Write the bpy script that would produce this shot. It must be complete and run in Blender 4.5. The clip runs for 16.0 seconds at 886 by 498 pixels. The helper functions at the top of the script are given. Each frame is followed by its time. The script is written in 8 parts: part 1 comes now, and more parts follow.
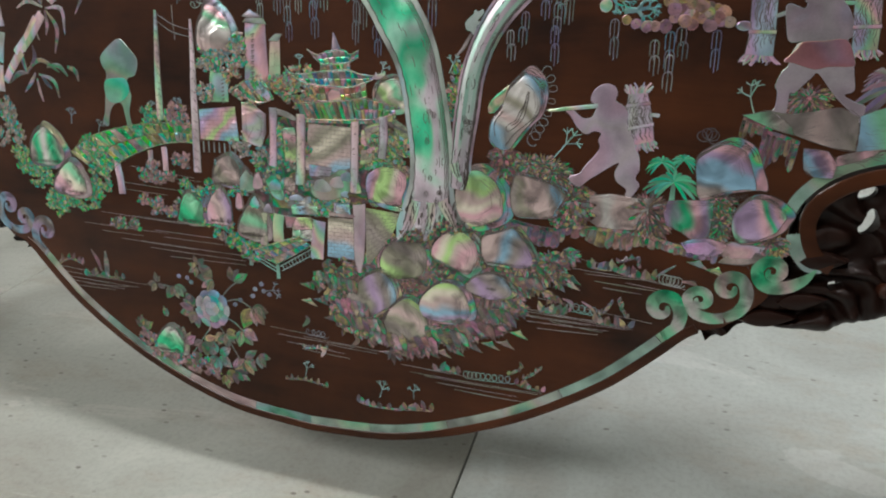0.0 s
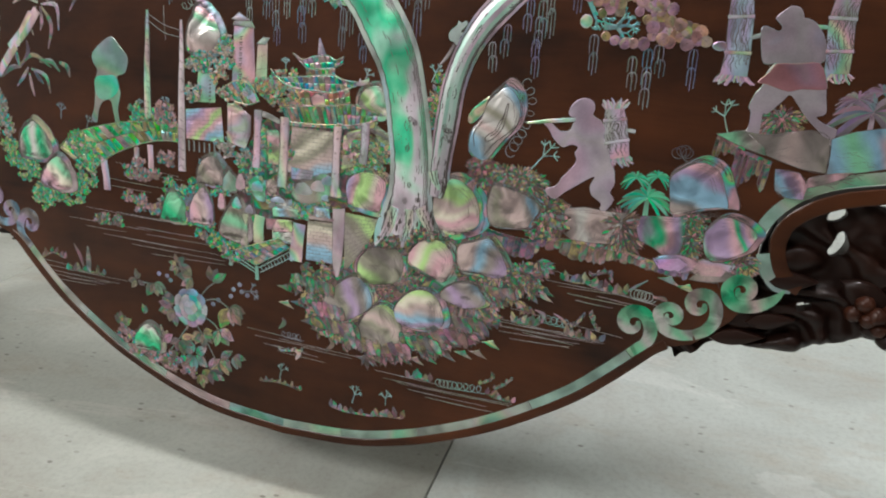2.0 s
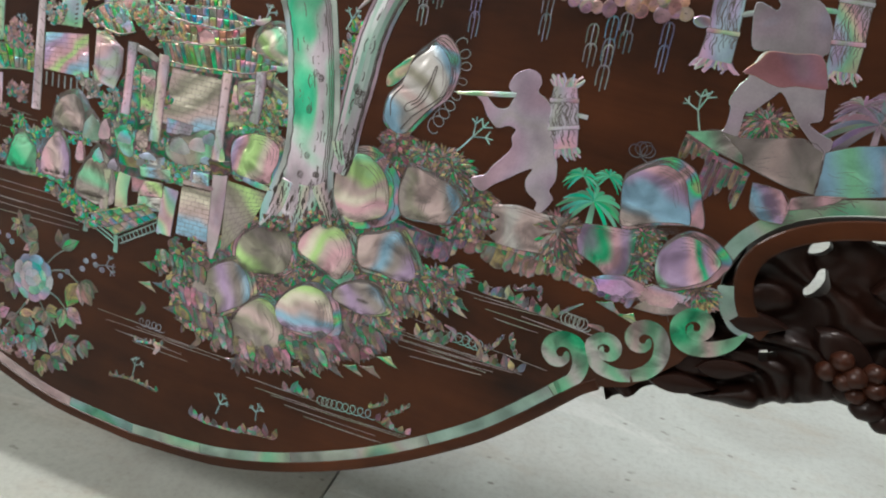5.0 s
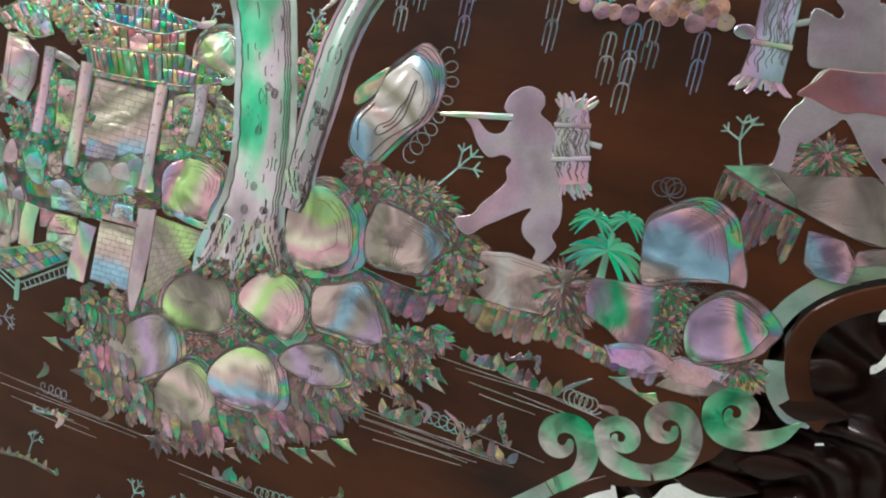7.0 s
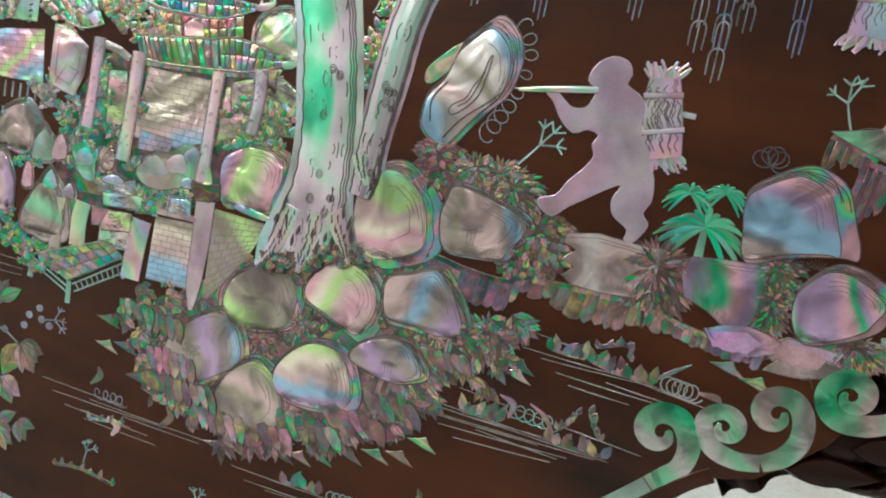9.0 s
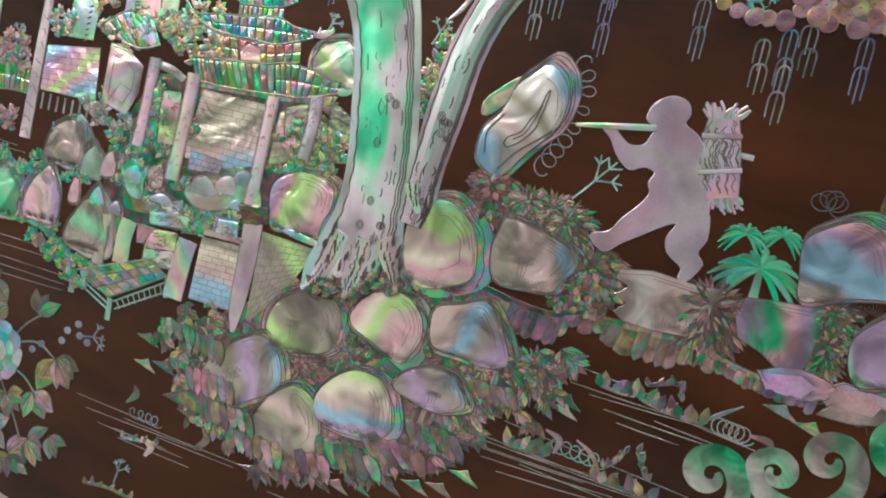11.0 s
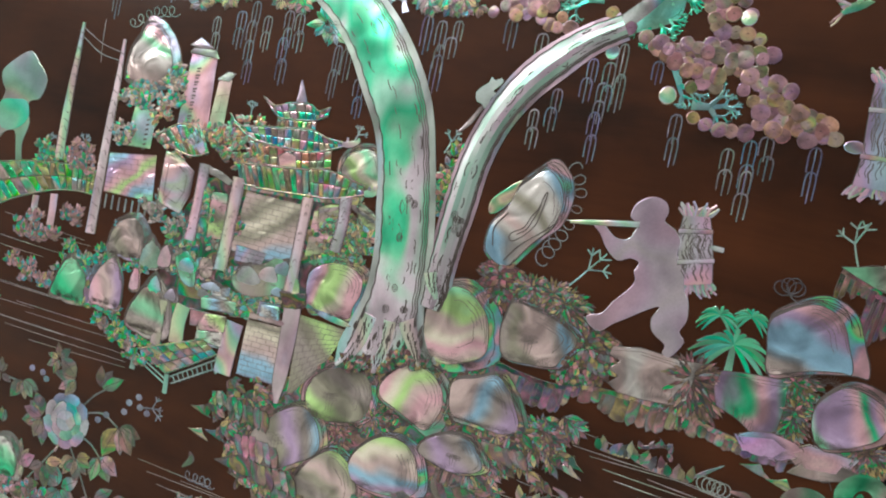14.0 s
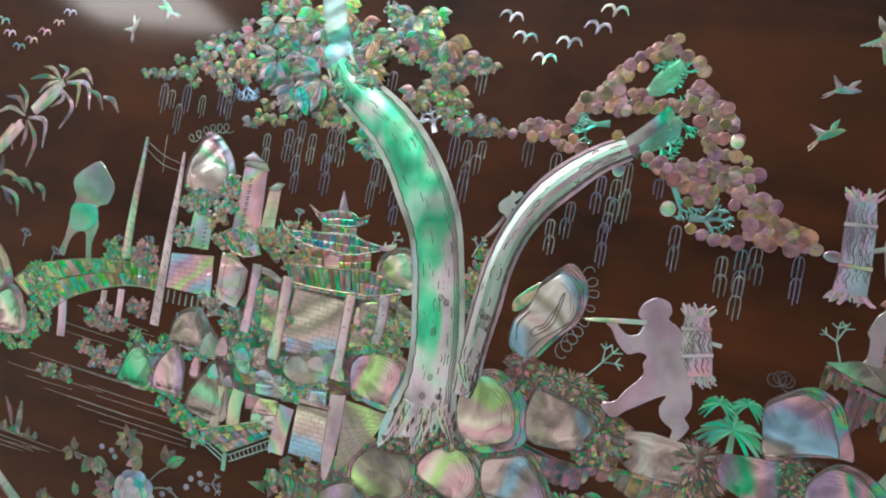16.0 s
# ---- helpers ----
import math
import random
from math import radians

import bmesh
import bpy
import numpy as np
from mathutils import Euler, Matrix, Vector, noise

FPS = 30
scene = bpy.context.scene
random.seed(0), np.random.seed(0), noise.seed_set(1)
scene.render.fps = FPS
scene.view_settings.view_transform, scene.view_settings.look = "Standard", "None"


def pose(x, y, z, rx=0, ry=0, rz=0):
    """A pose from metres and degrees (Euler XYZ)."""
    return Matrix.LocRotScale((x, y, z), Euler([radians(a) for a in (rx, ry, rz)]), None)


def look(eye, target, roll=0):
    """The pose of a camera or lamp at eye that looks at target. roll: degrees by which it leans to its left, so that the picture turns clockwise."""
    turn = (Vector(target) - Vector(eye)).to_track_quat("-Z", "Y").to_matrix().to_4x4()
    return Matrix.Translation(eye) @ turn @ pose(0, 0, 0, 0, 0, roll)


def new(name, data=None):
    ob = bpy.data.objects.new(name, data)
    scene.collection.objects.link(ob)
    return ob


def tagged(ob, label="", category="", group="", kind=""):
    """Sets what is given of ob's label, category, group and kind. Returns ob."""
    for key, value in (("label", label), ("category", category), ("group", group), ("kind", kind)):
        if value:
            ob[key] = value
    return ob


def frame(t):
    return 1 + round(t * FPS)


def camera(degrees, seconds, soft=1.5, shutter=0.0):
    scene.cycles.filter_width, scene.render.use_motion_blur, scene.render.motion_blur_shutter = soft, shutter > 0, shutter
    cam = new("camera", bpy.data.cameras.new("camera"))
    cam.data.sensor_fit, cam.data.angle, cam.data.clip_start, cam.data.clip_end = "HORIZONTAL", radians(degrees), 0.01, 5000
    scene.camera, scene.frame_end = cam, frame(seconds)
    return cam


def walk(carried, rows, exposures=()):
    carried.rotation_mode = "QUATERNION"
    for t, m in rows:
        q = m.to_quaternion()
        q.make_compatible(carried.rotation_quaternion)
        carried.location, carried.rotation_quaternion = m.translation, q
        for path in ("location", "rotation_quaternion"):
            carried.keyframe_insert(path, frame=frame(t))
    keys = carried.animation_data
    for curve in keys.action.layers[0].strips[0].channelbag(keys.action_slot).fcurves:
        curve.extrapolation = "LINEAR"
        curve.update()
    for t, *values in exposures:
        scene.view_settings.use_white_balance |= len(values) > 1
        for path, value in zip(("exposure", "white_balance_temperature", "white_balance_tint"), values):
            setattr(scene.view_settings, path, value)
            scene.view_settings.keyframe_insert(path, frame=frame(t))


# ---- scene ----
# The panel leans back by 11 degrees and hangs 75 mm over the floor.
LEAN, LIFT = 11.0, 0.0755
PANEL = pose(0, 0, LIFT, -LEAN, 0, 0)

cam = camera(62.26, 16.0, soft=2.0)
# seconds, eye, target, roll
PATH = [
    (0, (0.3283, -0.4977, 0.5125), (0.0183, 0.3596, 0.1016), -1.97),
    (0.5, (0.3221, -0.5030, 0.5133), (-0.0186, 0.3538, 0.1262), -0.16),
    (1, (0.3375, -0.5002, 0.5134), (0.0001, 0.3698, 0.1539), 0.17),
    (1.5, (0.3385, -0.5001, 0.5073), (0.0141, 0.3727, 0.1424), 0.93),
    (2, (0.3503, -0.4980, 0.5047), (0.0359, 0.3689, 0.1179), 0.39),
    (2.5, (0.3511, -0.4923, 0.4973), (0.0495, 0.3764, 0.1044), 3.45),
    (3, (0.3527, -0.4925, 0.4932), (0.0610, 0.3766, 0.0937), 3.12),
    (3.5, (0.3552, -0.4843, 0.4889), (0.0670, 0.3842, 0.0855), 3.81),
    (4, (0.3596, -0.4450, 0.4690), (0.0793, 0.4293, 0.0726), 7.53),
    (4.2, (0.3625, -0.4265, 0.4662), (0.0895, 0.4525, 0.0751), 6.81),
    (6.3, (0.3256, -0.3522, 0.4277), (0.1071, 0.5485, 0.0523), 10.53),
    (6.5, (0.3263, -0.3397, 0.4183), (0.0955, 0.5657, 0.0620), 10.22),
    (7, (0.3270, -0.3043, 0.4254), (0.0848, 0.6155, 0.1167), 9.90),
    (7.5, (0.3120, -0.3003, 0.4206), (0.0710, 0.6330, 0.1545), 8.98),
    (8, (0.3052, -0.2927, 0.4107), (0.0654, 0.6457, 0.1620), 8.72),
    (8.5, (0.3000, -0.2996, 0.4050), (0.0584, 0.6362, 0.1485), 9.75),
    (9, (0.2901, -0.2998, 0.4003), (0.0360, 0.6218, 0.1068), 8.15),
    (9.2, (0.2839, -0.3008, 0.3993), (0.0179, 0.6146, 0.0972), 7.88),
    (11.3, (0.2581, -0.3106, 0.3960), (-0.0116, 0.6185, 0.1433), 10.60),
    (11.5, (0.2523, -0.3233, 0.3947), (-0.0234, 0.6041, 0.1419), 10.89),
    (12, (0.2572, -0.3356, 0.3955), (-0.0457, 0.5834, 0.1430), 9.80),
    (12.5, (0.2625, -0.3437, 0.4057), (-0.0553, 0.5707, 0.1549), 9.26),
    (13, (0.2600, -0.3442, 0.4202), (-0.0685, 0.5672, 0.1724), 7.29),
    (13.5, (0.2690, -0.3503, 0.4285), (-0.0549, 0.5666, 0.1954), 7.45),
    (14, (0.2756, -0.3549, 0.4407), (-0.0177, 0.5753, 0.2201), 8.29),
    (14.5, (0.2806, -0.3674, 0.4630), (-0.0018, 0.5706, 0.2620), 9.07),
    (15, (0.2824, -0.3841, 0.4720), (0.0035, 0.5595, 0.2939), 8.44),
    (15.5, (0.2813, -0.3969, 0.4831), (-0.0150, 0.5397, 0.2965), 8.21),
    (16, (0.2747, -0.4043, 0.4949), (-0.0433, 0.5253, 0.3086), 6.90),
]
EXPOSE = [(0.0, -0.32), (1.0, -0.08), (4.0, -0.06), (7.0, 0.07), (12.0, 0.06), (16.0, 0.06)]
walk(cam, [(t, look(eye, target, roll)) for t, eye, target, roll in PATH], EXPOSE)

# ---- light: unseen ceiling panels of an assumed showroom ----
world = bpy.data.worlds.new("world")
scene.world = world
world.use_nodes = True
world.node_tree.nodes["Background"].inputs[0].default_value = (0.9, 0.95, 1.0, 1)
world.node_tree.nodes["Background"].inputs[1].default_value = 0.25
CEILING = 2.8
# first two follow from floor shadow and lacquer glare; the rest are added fill
LAMPS = [(0.6, 0.05, 0.4, 0.4, 58), (-4.45, -4.05, 1.5, 0.7, 96), (-1.5, -2.3, 1.8, 1.0, 92),
         (2.6, -2.6, 1.2, 0.6, 8), (2.6, 2.6, 1.2, 0.6, 14), (-2.9, 3.6, 1.2, 0.6, 8)]


# ---- materials ----
def material(name):
    m = bpy.data.materials.new(name)
    m.use_nodes = True
    return m, m.node_tree.nodes, m.node_tree.links, m.node_tree.nodes["Principled BSDF"]


def node(nodes, kind, **settings):
    n = nodes.new(kind)
    for key, value in settings.items():
        n.inputs[key.replace("_", " ")].default_value = value
    return n


def ramp(nodes, stops):
    r = nodes.new("ShaderNodeValToRGB")
    e = r.color_ramp.elements
    while len(e) < len(stops):
        e.new(0.5)
    for k, (p, c) in enumerate(stops):
        e[k].position, e[k].color = p, (*c, 1)
    return r


def math_node(nodes, links, op, a, b):
    n = nodes.new("ShaderNodeMath")
    n.operation = op
    for k, v in enumerate((a, b)):
        if isinstance(v, (int, float)):
            n.inputs[k].default_value = v
        else:
            links.new(v, n.inputs[k])
    return n.outputs[0]


def mix_colour(nodes, links, fac, a, b, mode="MIX"):
    n = nodes.new("ShaderNodeMix")
    n.data_type, n.blend_type = "RGBA", mode
    for k, v in ((0, fac), (6, a), (7, b)):
        if isinstance(v, (int, float)):
            n.inputs[k].default_value = v
        elif isinstance(v, tuple):
            n.inputs[k].default_value = (*v, 1)
        else:
            links.new(v, n.inputs[k])
    return n.outputs[2]


# the brightest stops paint the shell's glints into its colour
SHEEN = [(0.0, (0.76, 0.68, 0.68)), (0.15, (0.84, 0.70, 0.76)), (0.25, (0.98, 0.62, 0.80)), (0.33, (0.78, 0.64, 1.0)), (0.40, (0.46, 0.84, 0.96)),
         (0.48, (0.08, 0.86, 0.52)), (0.56, (0.52, 0.98, 0.52)), (0.62, (0.98, 0.90, 0.62)), (0.69, (1.0, 0.58, 0.66)), (0.79, (0.84, 0.70, 0.78)), (1.0, (0.70, 0.70, 0.66))]
GLINT = [(0.0, (0.38, 0.31, 0.25)), (0.10, (0.54, 0.42, 0.42)), (0.18, (1.0, 0.58, 0.70)), (0.25, (0.42, 0.36, 0.38)), (0.33, (0.32, 0.36, 0.48)), (0.41, (0.28, 0.46, 0.42)),
         (0.50, (0.16, 0.98, 0.46)), (0.57, (0.42, 0.42, 0.32)), (0.66, (0.98, 0.86, 0.54)), (0.74, (0.46, 0.38, 0.34)), (0.83, (0.92, 0.60, 0.64)), (0.91, (0.38, 0.34, 0.46)), (1.0, (0.18, 0.70, 0.46))]
GLITTER = [(0.0, (0.48, 0.33, 0.32)), (0.10, (0.74, 0.46, 0.52)), (0.20, (1.0, 0.60, 0.74)), (0.28, (0.50, 0.40, 0.56)), (0.36, (0.28, 0.56, 0.80)), (0.44, (0.12, 0.62, 0.52)),
           (0.54, (0.16, 1.0, 0.46)), (0.62, (0.34, 0.62, 0.26)), (0.72, (1.0, 0.88, 0.56)), (0.80, (0.74, 0.46, 0.44)), (0.90, (0.34, 0.52, 0.50)), (1.0, (0.18, 0.74, 0.48))]
BLOSSOM = [(0.0, (0.62, 0.38, 0.36)), (0.2, (0.72, 0.48, 0.46)), (0.36, (0.60, 0.42, 0.56)), (0.5, (0.74, 0.58, 0.38)), (0.62, (0.44, 0.56, 0.30)), (0.72, (0.66, 0.48, 0.40)), (0.86, (0.60, 0.40, 0.50)), (1.0, (0.76, 0.54, 0.50))]
SATIN = [(0.0, (0.82, 0.68, 0.74)), (0.12, (0.92, 0.70, 0.80)), (0.25, (0.98, 0.68, 0.84)), (0.34, (0.80, 0.72, 1.0)), (0.42, (0.60, 0.86, 0.96)),
         (0.50, (0.38, 0.84, 0.58)), (0.58, (0.60, 0.98, 0.62)), (0.65, (0.96, 0.92, 0.68)), (0.73, (1.0, 0.68, 0.72)), (0.84, (0.80, 0.66, 0.80)), (0.93, (0.66, 0.74, 0.76)), (1.0, (0.60, 0.74, 0.60))]
SILKY = [(0.0, (0.96, 0.82, 0.92)), (0.14, (0.94, 0.86, 0.94)), (0.24, (0.78, 0.92, 0.86)), (0.36, (0.42, 0.94, 0.66)), (0.52, (0.24, 0.84, 0.54)), (0.64, (0.36, 0.90, 0.64)),
         (0.77, (0.62, 0.94, 0.80)), (0.87, (0.92, 0.84, 0.92)), (1.0, (0.90, 0.66, 0.82))]


def nacre(name, size, own, spread, rough, relief, metal=0.68, dim=0.0, strong=1.25, stops=SHEEN, long=1.0, islands=3.3, wave=0.3, coarse=0.78, low=0.40):
    """Mother-of-pearl, its sheen fixed in the base colour. size: length of a band of sheen; own: share of the piece's
    own hue; spread: how far hues wander.
    """
    m, nodes, links, bsdf = material(name)
    at = nodes.new("ShaderNodeTexCoord").outputs["Object"]
    if long != 1.0:
        drawn = nodes.new("ShaderNodeMapping")
        drawn.inputs["Scale"].default_value = (1.0, 1.0, 1.0 / long)
        links.new(at, drawn.inputs[0])
        at = drawn.outputs[0]
    info, geo = nodes.new("ShaderNodeObjectInfo"), nodes.new("ShaderNodeNewGeometry")
    seed = math_node(nodes, links, "ADD", math_node(nodes, links, "MULTIPLY", info.outputs["Random"], 5.7),
                     math_node(nodes, links, "MULTIPLY", geo.outputs["Random Per Island"], islands))
    band = node(nodes, "ShaderNodeTexNoise", Scale=1.0 / size, Detail=wave, Roughness=0.5, Distortion=0.4 + wave)
    band.noise_dimensions = "4D"
    links.new(at, band.inputs["Vector"])
    links.new(seed, band.inputs["W"])
    phase = math_node(nodes, links, "ADD", math_node(nodes, links, "MULTIPLY", band.outputs[0], spread),
                      math_node(nodes, links, "MULTIPLY", seed, 0.37))
    phase = math_node(nodes, links, "PINGPONG", phase, 1.0)
    hue = ramp(nodes, stops)
    links.new(phase, hue.inputs[0])
    colour = mix_colour(nodes, links, own, hue.outputs[0], info.outputs["Color"])
    fine = node(nodes, "ShaderNodeTexNoise", Scale=700.0, Detail=3.0, Roughness=0.6)
    links.new(at, fine.inputs["Vector"])
    # cloudy darker patches stand in for uneven reflection; fine grain of the shell
    cloud = node(nodes, "ShaderNodeTexNoise", Scale=1.7 / size, Detail=2.0, Roughness=0.45, Distortion=0.3)
    cloud.noise_dimensions = "4D"
    links.new(at, cloud.inputs["Vector"])
    links.new(seed, cloud.inputs["W"])
    shade = ramp(nodes, [(0.34, (low, low, low)), (0.60, (1.0, 1.0, 1.0))])
    links.new(cloud.outputs[0], shade.inputs[0])
    colour = mix_colour(nodes, links, 1.0, colour, shade.outputs[0], "MULTIPLY")
    grain = ramp(nodes, [(0.3, (coarse, coarse, coarse)), (0.62, (1.0, 1.0, 1.0))])
    links.new(fine.outputs[0], grain.inputs[0])
    colour = mix_colour(nodes, links, 1.0, colour, grain.outputs[0], "MULTIPLY")
    vivid = nodes.new("ShaderNodeHueSaturation")
    vivid.inputs["Saturation"].default_value = strong
    links.new(colour, vivid.inputs["Color"])
    if dim:
        # some chips are duller than their neighbours
        luck = math_node(nodes, links, "FRACT", math_node(nodes, links, "MULTIPLY", seed, 2.71), 0.0)
        luck = math_node(nodes, links, "POWER", luck, 1.4)
        links.new(math_node(nodes, links, "ADD", math_node(nodes, links, "MULTIPLY", luck, dim), 1.15 - dim), vivid.inputs["Value"])
    links.new(vivid.outputs[0], bsdf.inputs["Base Color"])
    bsdf.inputs["Metallic"].default_value = metal
    bsdf.inputs["Roughness"].default_value = rough
    bsdf.inputs["Coat Weight"].default_value = 0.25
    bsdf.inputs["Coat Roughness"].default_value = 0.06
    film = math_node(nodes, links, "MULTIPLY_ADD", band.outputs[0], 420.0)
    film.node.inputs[2].default_value = 220.0
    links.new(film, bsdf.inputs["Thin Film Thickness"])
    bsdf.inputs["Thin Film IOR"].default_value = 1.6
    wavy = node(nodes, "ShaderNodeTexNoise", Scale=1.1 / size, Detail=2.0, Roughness=0.45, Distortion=0.5)
    wavy.noise_dimensions = "4D"
    links.new(at, wavy.inputs["Vector"])
    links.new(math_node(nodes, links, "ADD", seed, 4.0), wavy.inputs["W"])
    both = math_node(nodes, links, "ADD", wavy.outputs[0], math_node(nodes, links, "MULTIPLY", fine.outputs[0], 0.012))
    bump = node(nodes, "ShaderNodeBump", Strength=1.0, Distance=size * relief)
    links.new(both, bump.inputs["Height"])
    links.new(bump.outputs[0], bsdf.inputs["Normal"])
    return m


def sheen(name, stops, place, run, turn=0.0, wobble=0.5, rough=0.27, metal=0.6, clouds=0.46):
    """Smooth shell cut across its layers, its sheen painted as bands of hue that lie one after the other over run
    millimetres, along the direction turn, round a place of the panel.
    """
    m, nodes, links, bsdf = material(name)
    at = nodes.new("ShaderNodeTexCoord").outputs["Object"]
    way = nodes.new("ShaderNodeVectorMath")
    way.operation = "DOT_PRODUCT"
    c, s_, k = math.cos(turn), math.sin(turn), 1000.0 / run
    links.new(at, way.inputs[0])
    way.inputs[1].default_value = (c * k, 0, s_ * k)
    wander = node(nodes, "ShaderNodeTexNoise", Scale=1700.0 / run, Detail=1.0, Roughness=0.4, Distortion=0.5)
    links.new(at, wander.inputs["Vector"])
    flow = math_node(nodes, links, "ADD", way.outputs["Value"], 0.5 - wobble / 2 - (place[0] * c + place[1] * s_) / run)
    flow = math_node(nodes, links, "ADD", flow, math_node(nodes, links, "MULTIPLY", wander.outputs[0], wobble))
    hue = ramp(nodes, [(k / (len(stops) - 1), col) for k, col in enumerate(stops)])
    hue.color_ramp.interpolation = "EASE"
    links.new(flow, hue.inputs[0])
    # cloudy darkening puts the uneven reflected brightness into the colour
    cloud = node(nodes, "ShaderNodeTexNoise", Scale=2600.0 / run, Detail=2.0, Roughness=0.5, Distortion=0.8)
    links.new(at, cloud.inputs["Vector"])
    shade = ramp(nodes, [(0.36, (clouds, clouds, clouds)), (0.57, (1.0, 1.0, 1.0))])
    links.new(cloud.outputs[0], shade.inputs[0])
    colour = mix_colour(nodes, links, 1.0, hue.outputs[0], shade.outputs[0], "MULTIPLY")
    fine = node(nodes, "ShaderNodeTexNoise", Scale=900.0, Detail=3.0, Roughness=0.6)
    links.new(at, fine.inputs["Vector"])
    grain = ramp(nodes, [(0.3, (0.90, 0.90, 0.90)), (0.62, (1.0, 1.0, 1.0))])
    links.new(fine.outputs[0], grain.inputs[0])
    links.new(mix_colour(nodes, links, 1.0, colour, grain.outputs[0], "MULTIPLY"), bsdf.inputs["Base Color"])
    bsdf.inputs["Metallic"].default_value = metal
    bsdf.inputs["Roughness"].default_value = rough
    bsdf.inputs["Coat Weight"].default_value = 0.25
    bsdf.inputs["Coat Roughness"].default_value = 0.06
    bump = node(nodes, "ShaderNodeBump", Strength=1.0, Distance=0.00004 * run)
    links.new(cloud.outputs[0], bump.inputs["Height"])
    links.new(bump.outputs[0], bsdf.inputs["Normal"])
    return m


def wood(name, dark, light, stretch, rough, coat, relief=0.15):
    m, nodes, links, bsdf = material(name)
    at = nodes.new("ShaderNodeTexCoord").outputs["Object"]
    place = nodes.new("ShaderNodeMapping")
    place.inputs["Scale"].default_value = stretch
    links.new(at, place.inputs[0])
    long = node(nodes, "ShaderNodeTexNoise", Scale=1.0, Detail=7.0, Roughness=0.62, Distortion=0.5)
    links.new(place.outputs[0], long.inputs["Vector"])
    cloud = node(nodes, "ShaderNodeTexNoise", Scale=9.0, Detail=4.0, Roughness=0.55)
    links.new(at, cloud.inputs["Vector"])
    colour = ramp(nodes, [(0.34, dark), (0.64, light)])
    links.new(math_node(nodes, links, "ADD", math_node(nodes, links, "MULTIPLY", long.outputs[0], 0.45),
                        math_node(nodes, links, "MULTIPLY", cloud.outputs[0], 0.55)), colour.inputs[0])
    links.new(colour.outputs[0], bsdf.inputs["Base Color"])
    bsdf.inputs["Roughness"].default_value = rough
    bsdf.inputs["Coat Weight"].default_value = coat
    bsdf.inputs["Coat Roughness"].default_value = 0.09
    bsdf.inputs["Specular IOR Level"].default_value = 0.12
    bump = node(nodes, "ShaderNodeBump", Strength=relief, Distance=0.0006)
    links.new(long.outputs[0], bump.inputs["Height"])
    links.new(bump.outputs[0], bsdf.inputs["Normal"])
    return m


def marble(name):
    m, nodes, links, bsdf = material(name)
    # every tile is cut from another part of the stone
    shift = nodes.new("ShaderNodeVectorMath")
    links.new(nodes.new("ShaderNodeTexCoord").outputs["Object"], shift.inputs[0])
    links.new(nodes.new("ShaderNodeObjectInfo").outputs["Location"], shift.inputs[1])
    at = shift.outputs[0]
    cloud = node(nodes, "ShaderNodeTexNoise", Scale=4.6, Detail=7.0, Roughness=0.62, Distortion=0.9)
    links.new(at, cloud.inputs["Vector"])
    base = ramp(nodes, [(0.30, (0.44, 0.45, 0.42)), (0.5, (0.535, 0.575, 0.55)), (0.72, (0.63, 0.675, 0.645))])
    links.new(cloud.outputs[0], base.inputs[0])
    place = nodes.new("ShaderNodeMapping")
    place.inputs["Scale"].default_value = (1.0, 2.3, 1.0)
    place.inputs["Rotation"].default_value = (0, 0, 0.35)
    links.new(at, place.inputs[0])
    vein = node(nodes, "ShaderNodeTexNoise", Scale=2.4, Detail=6.0, Roughness=0.6, Distortion=2.2)
    links.new(place.outputs[0], vein.inputs["Vector"])
    white = ramp(nodes, [(0.575, (0, 0, 0)), (0.60, (1, 1, 1))])
    links.new(vein.outputs[0], white.inputs[0])
    colour = mix_colour(nodes, links, math_node(nodes, links, "MULTIPLY", white.outputs[0], 0.28), base.outputs[0], (0.80, 0.81, 0.785))
    warm = node(nodes, "ShaderNodeTexNoise", Scale=5.0, Detail=5.0, Roughness=0.7)
    links.new(place.outputs[0], warm.inputs["Vector"])
    tan = ramp(nodes, [(0.52, (0, 0, 0)), (0.68, (1, 1, 1))])
    links.new(warm.outputs[0], tan.inputs[0])
    colour = mix_colour(nodes, links, math_node(nodes, links, "MULTIPLY", tan.outputs[0], 0.6), colour, (0.47, 0.44, 0.38))
    pit = nodes.new("ShaderNodeTexVoronoi")
    pit.inputs["Scale"].default_value = 42.0
    wob = nodes.new("ShaderNodeMapping")
    wob.inputs["Scale"].default_value = (1.0, 1.7, 1.0)
    links.new(at, wob.inputs[0])
    links.new(wob.outputs[0], pit.inputs["Vector"])
    few = node(nodes, "ShaderNodeTexNoise", Scale=9.0, Detail=2.0)
    links.new(at, few.inputs["Vector"])
    keep = ramp(nodes, [(0.46, (0, 0, 0)), (0.62, (1, 1, 1))])
    links.new(few.outputs[0], keep.inputs[0])
    dot = ramp(nodes, [(0.10, (1, 1, 1)), (0.17, (0, 0, 0))])
    links.new(pit.outputs["Distance"], dot.inputs[0])
    speck = math_node(nodes, links, "MULTIPLY", math_node(nodes, links, "MULTIPLY", dot.outputs[0], keep.outputs[0]), 0.75)
    colour = mix_colour(nodes, links, speck, colour, (0.16, 0.15, 0.13))
    fine = node(nodes, "ShaderNodeTexNoise", Scale=160.0, Detail=4.0, Roughness=0.7)
    links.new(at, fine.inputs["Vector"])
    tiny = ramp(nodes, [(0.30, (0.86, 0.86, 0.86)), (0.55, (1, 1, 1))])
    links.new(fine.outputs[0], tiny.inputs[0])
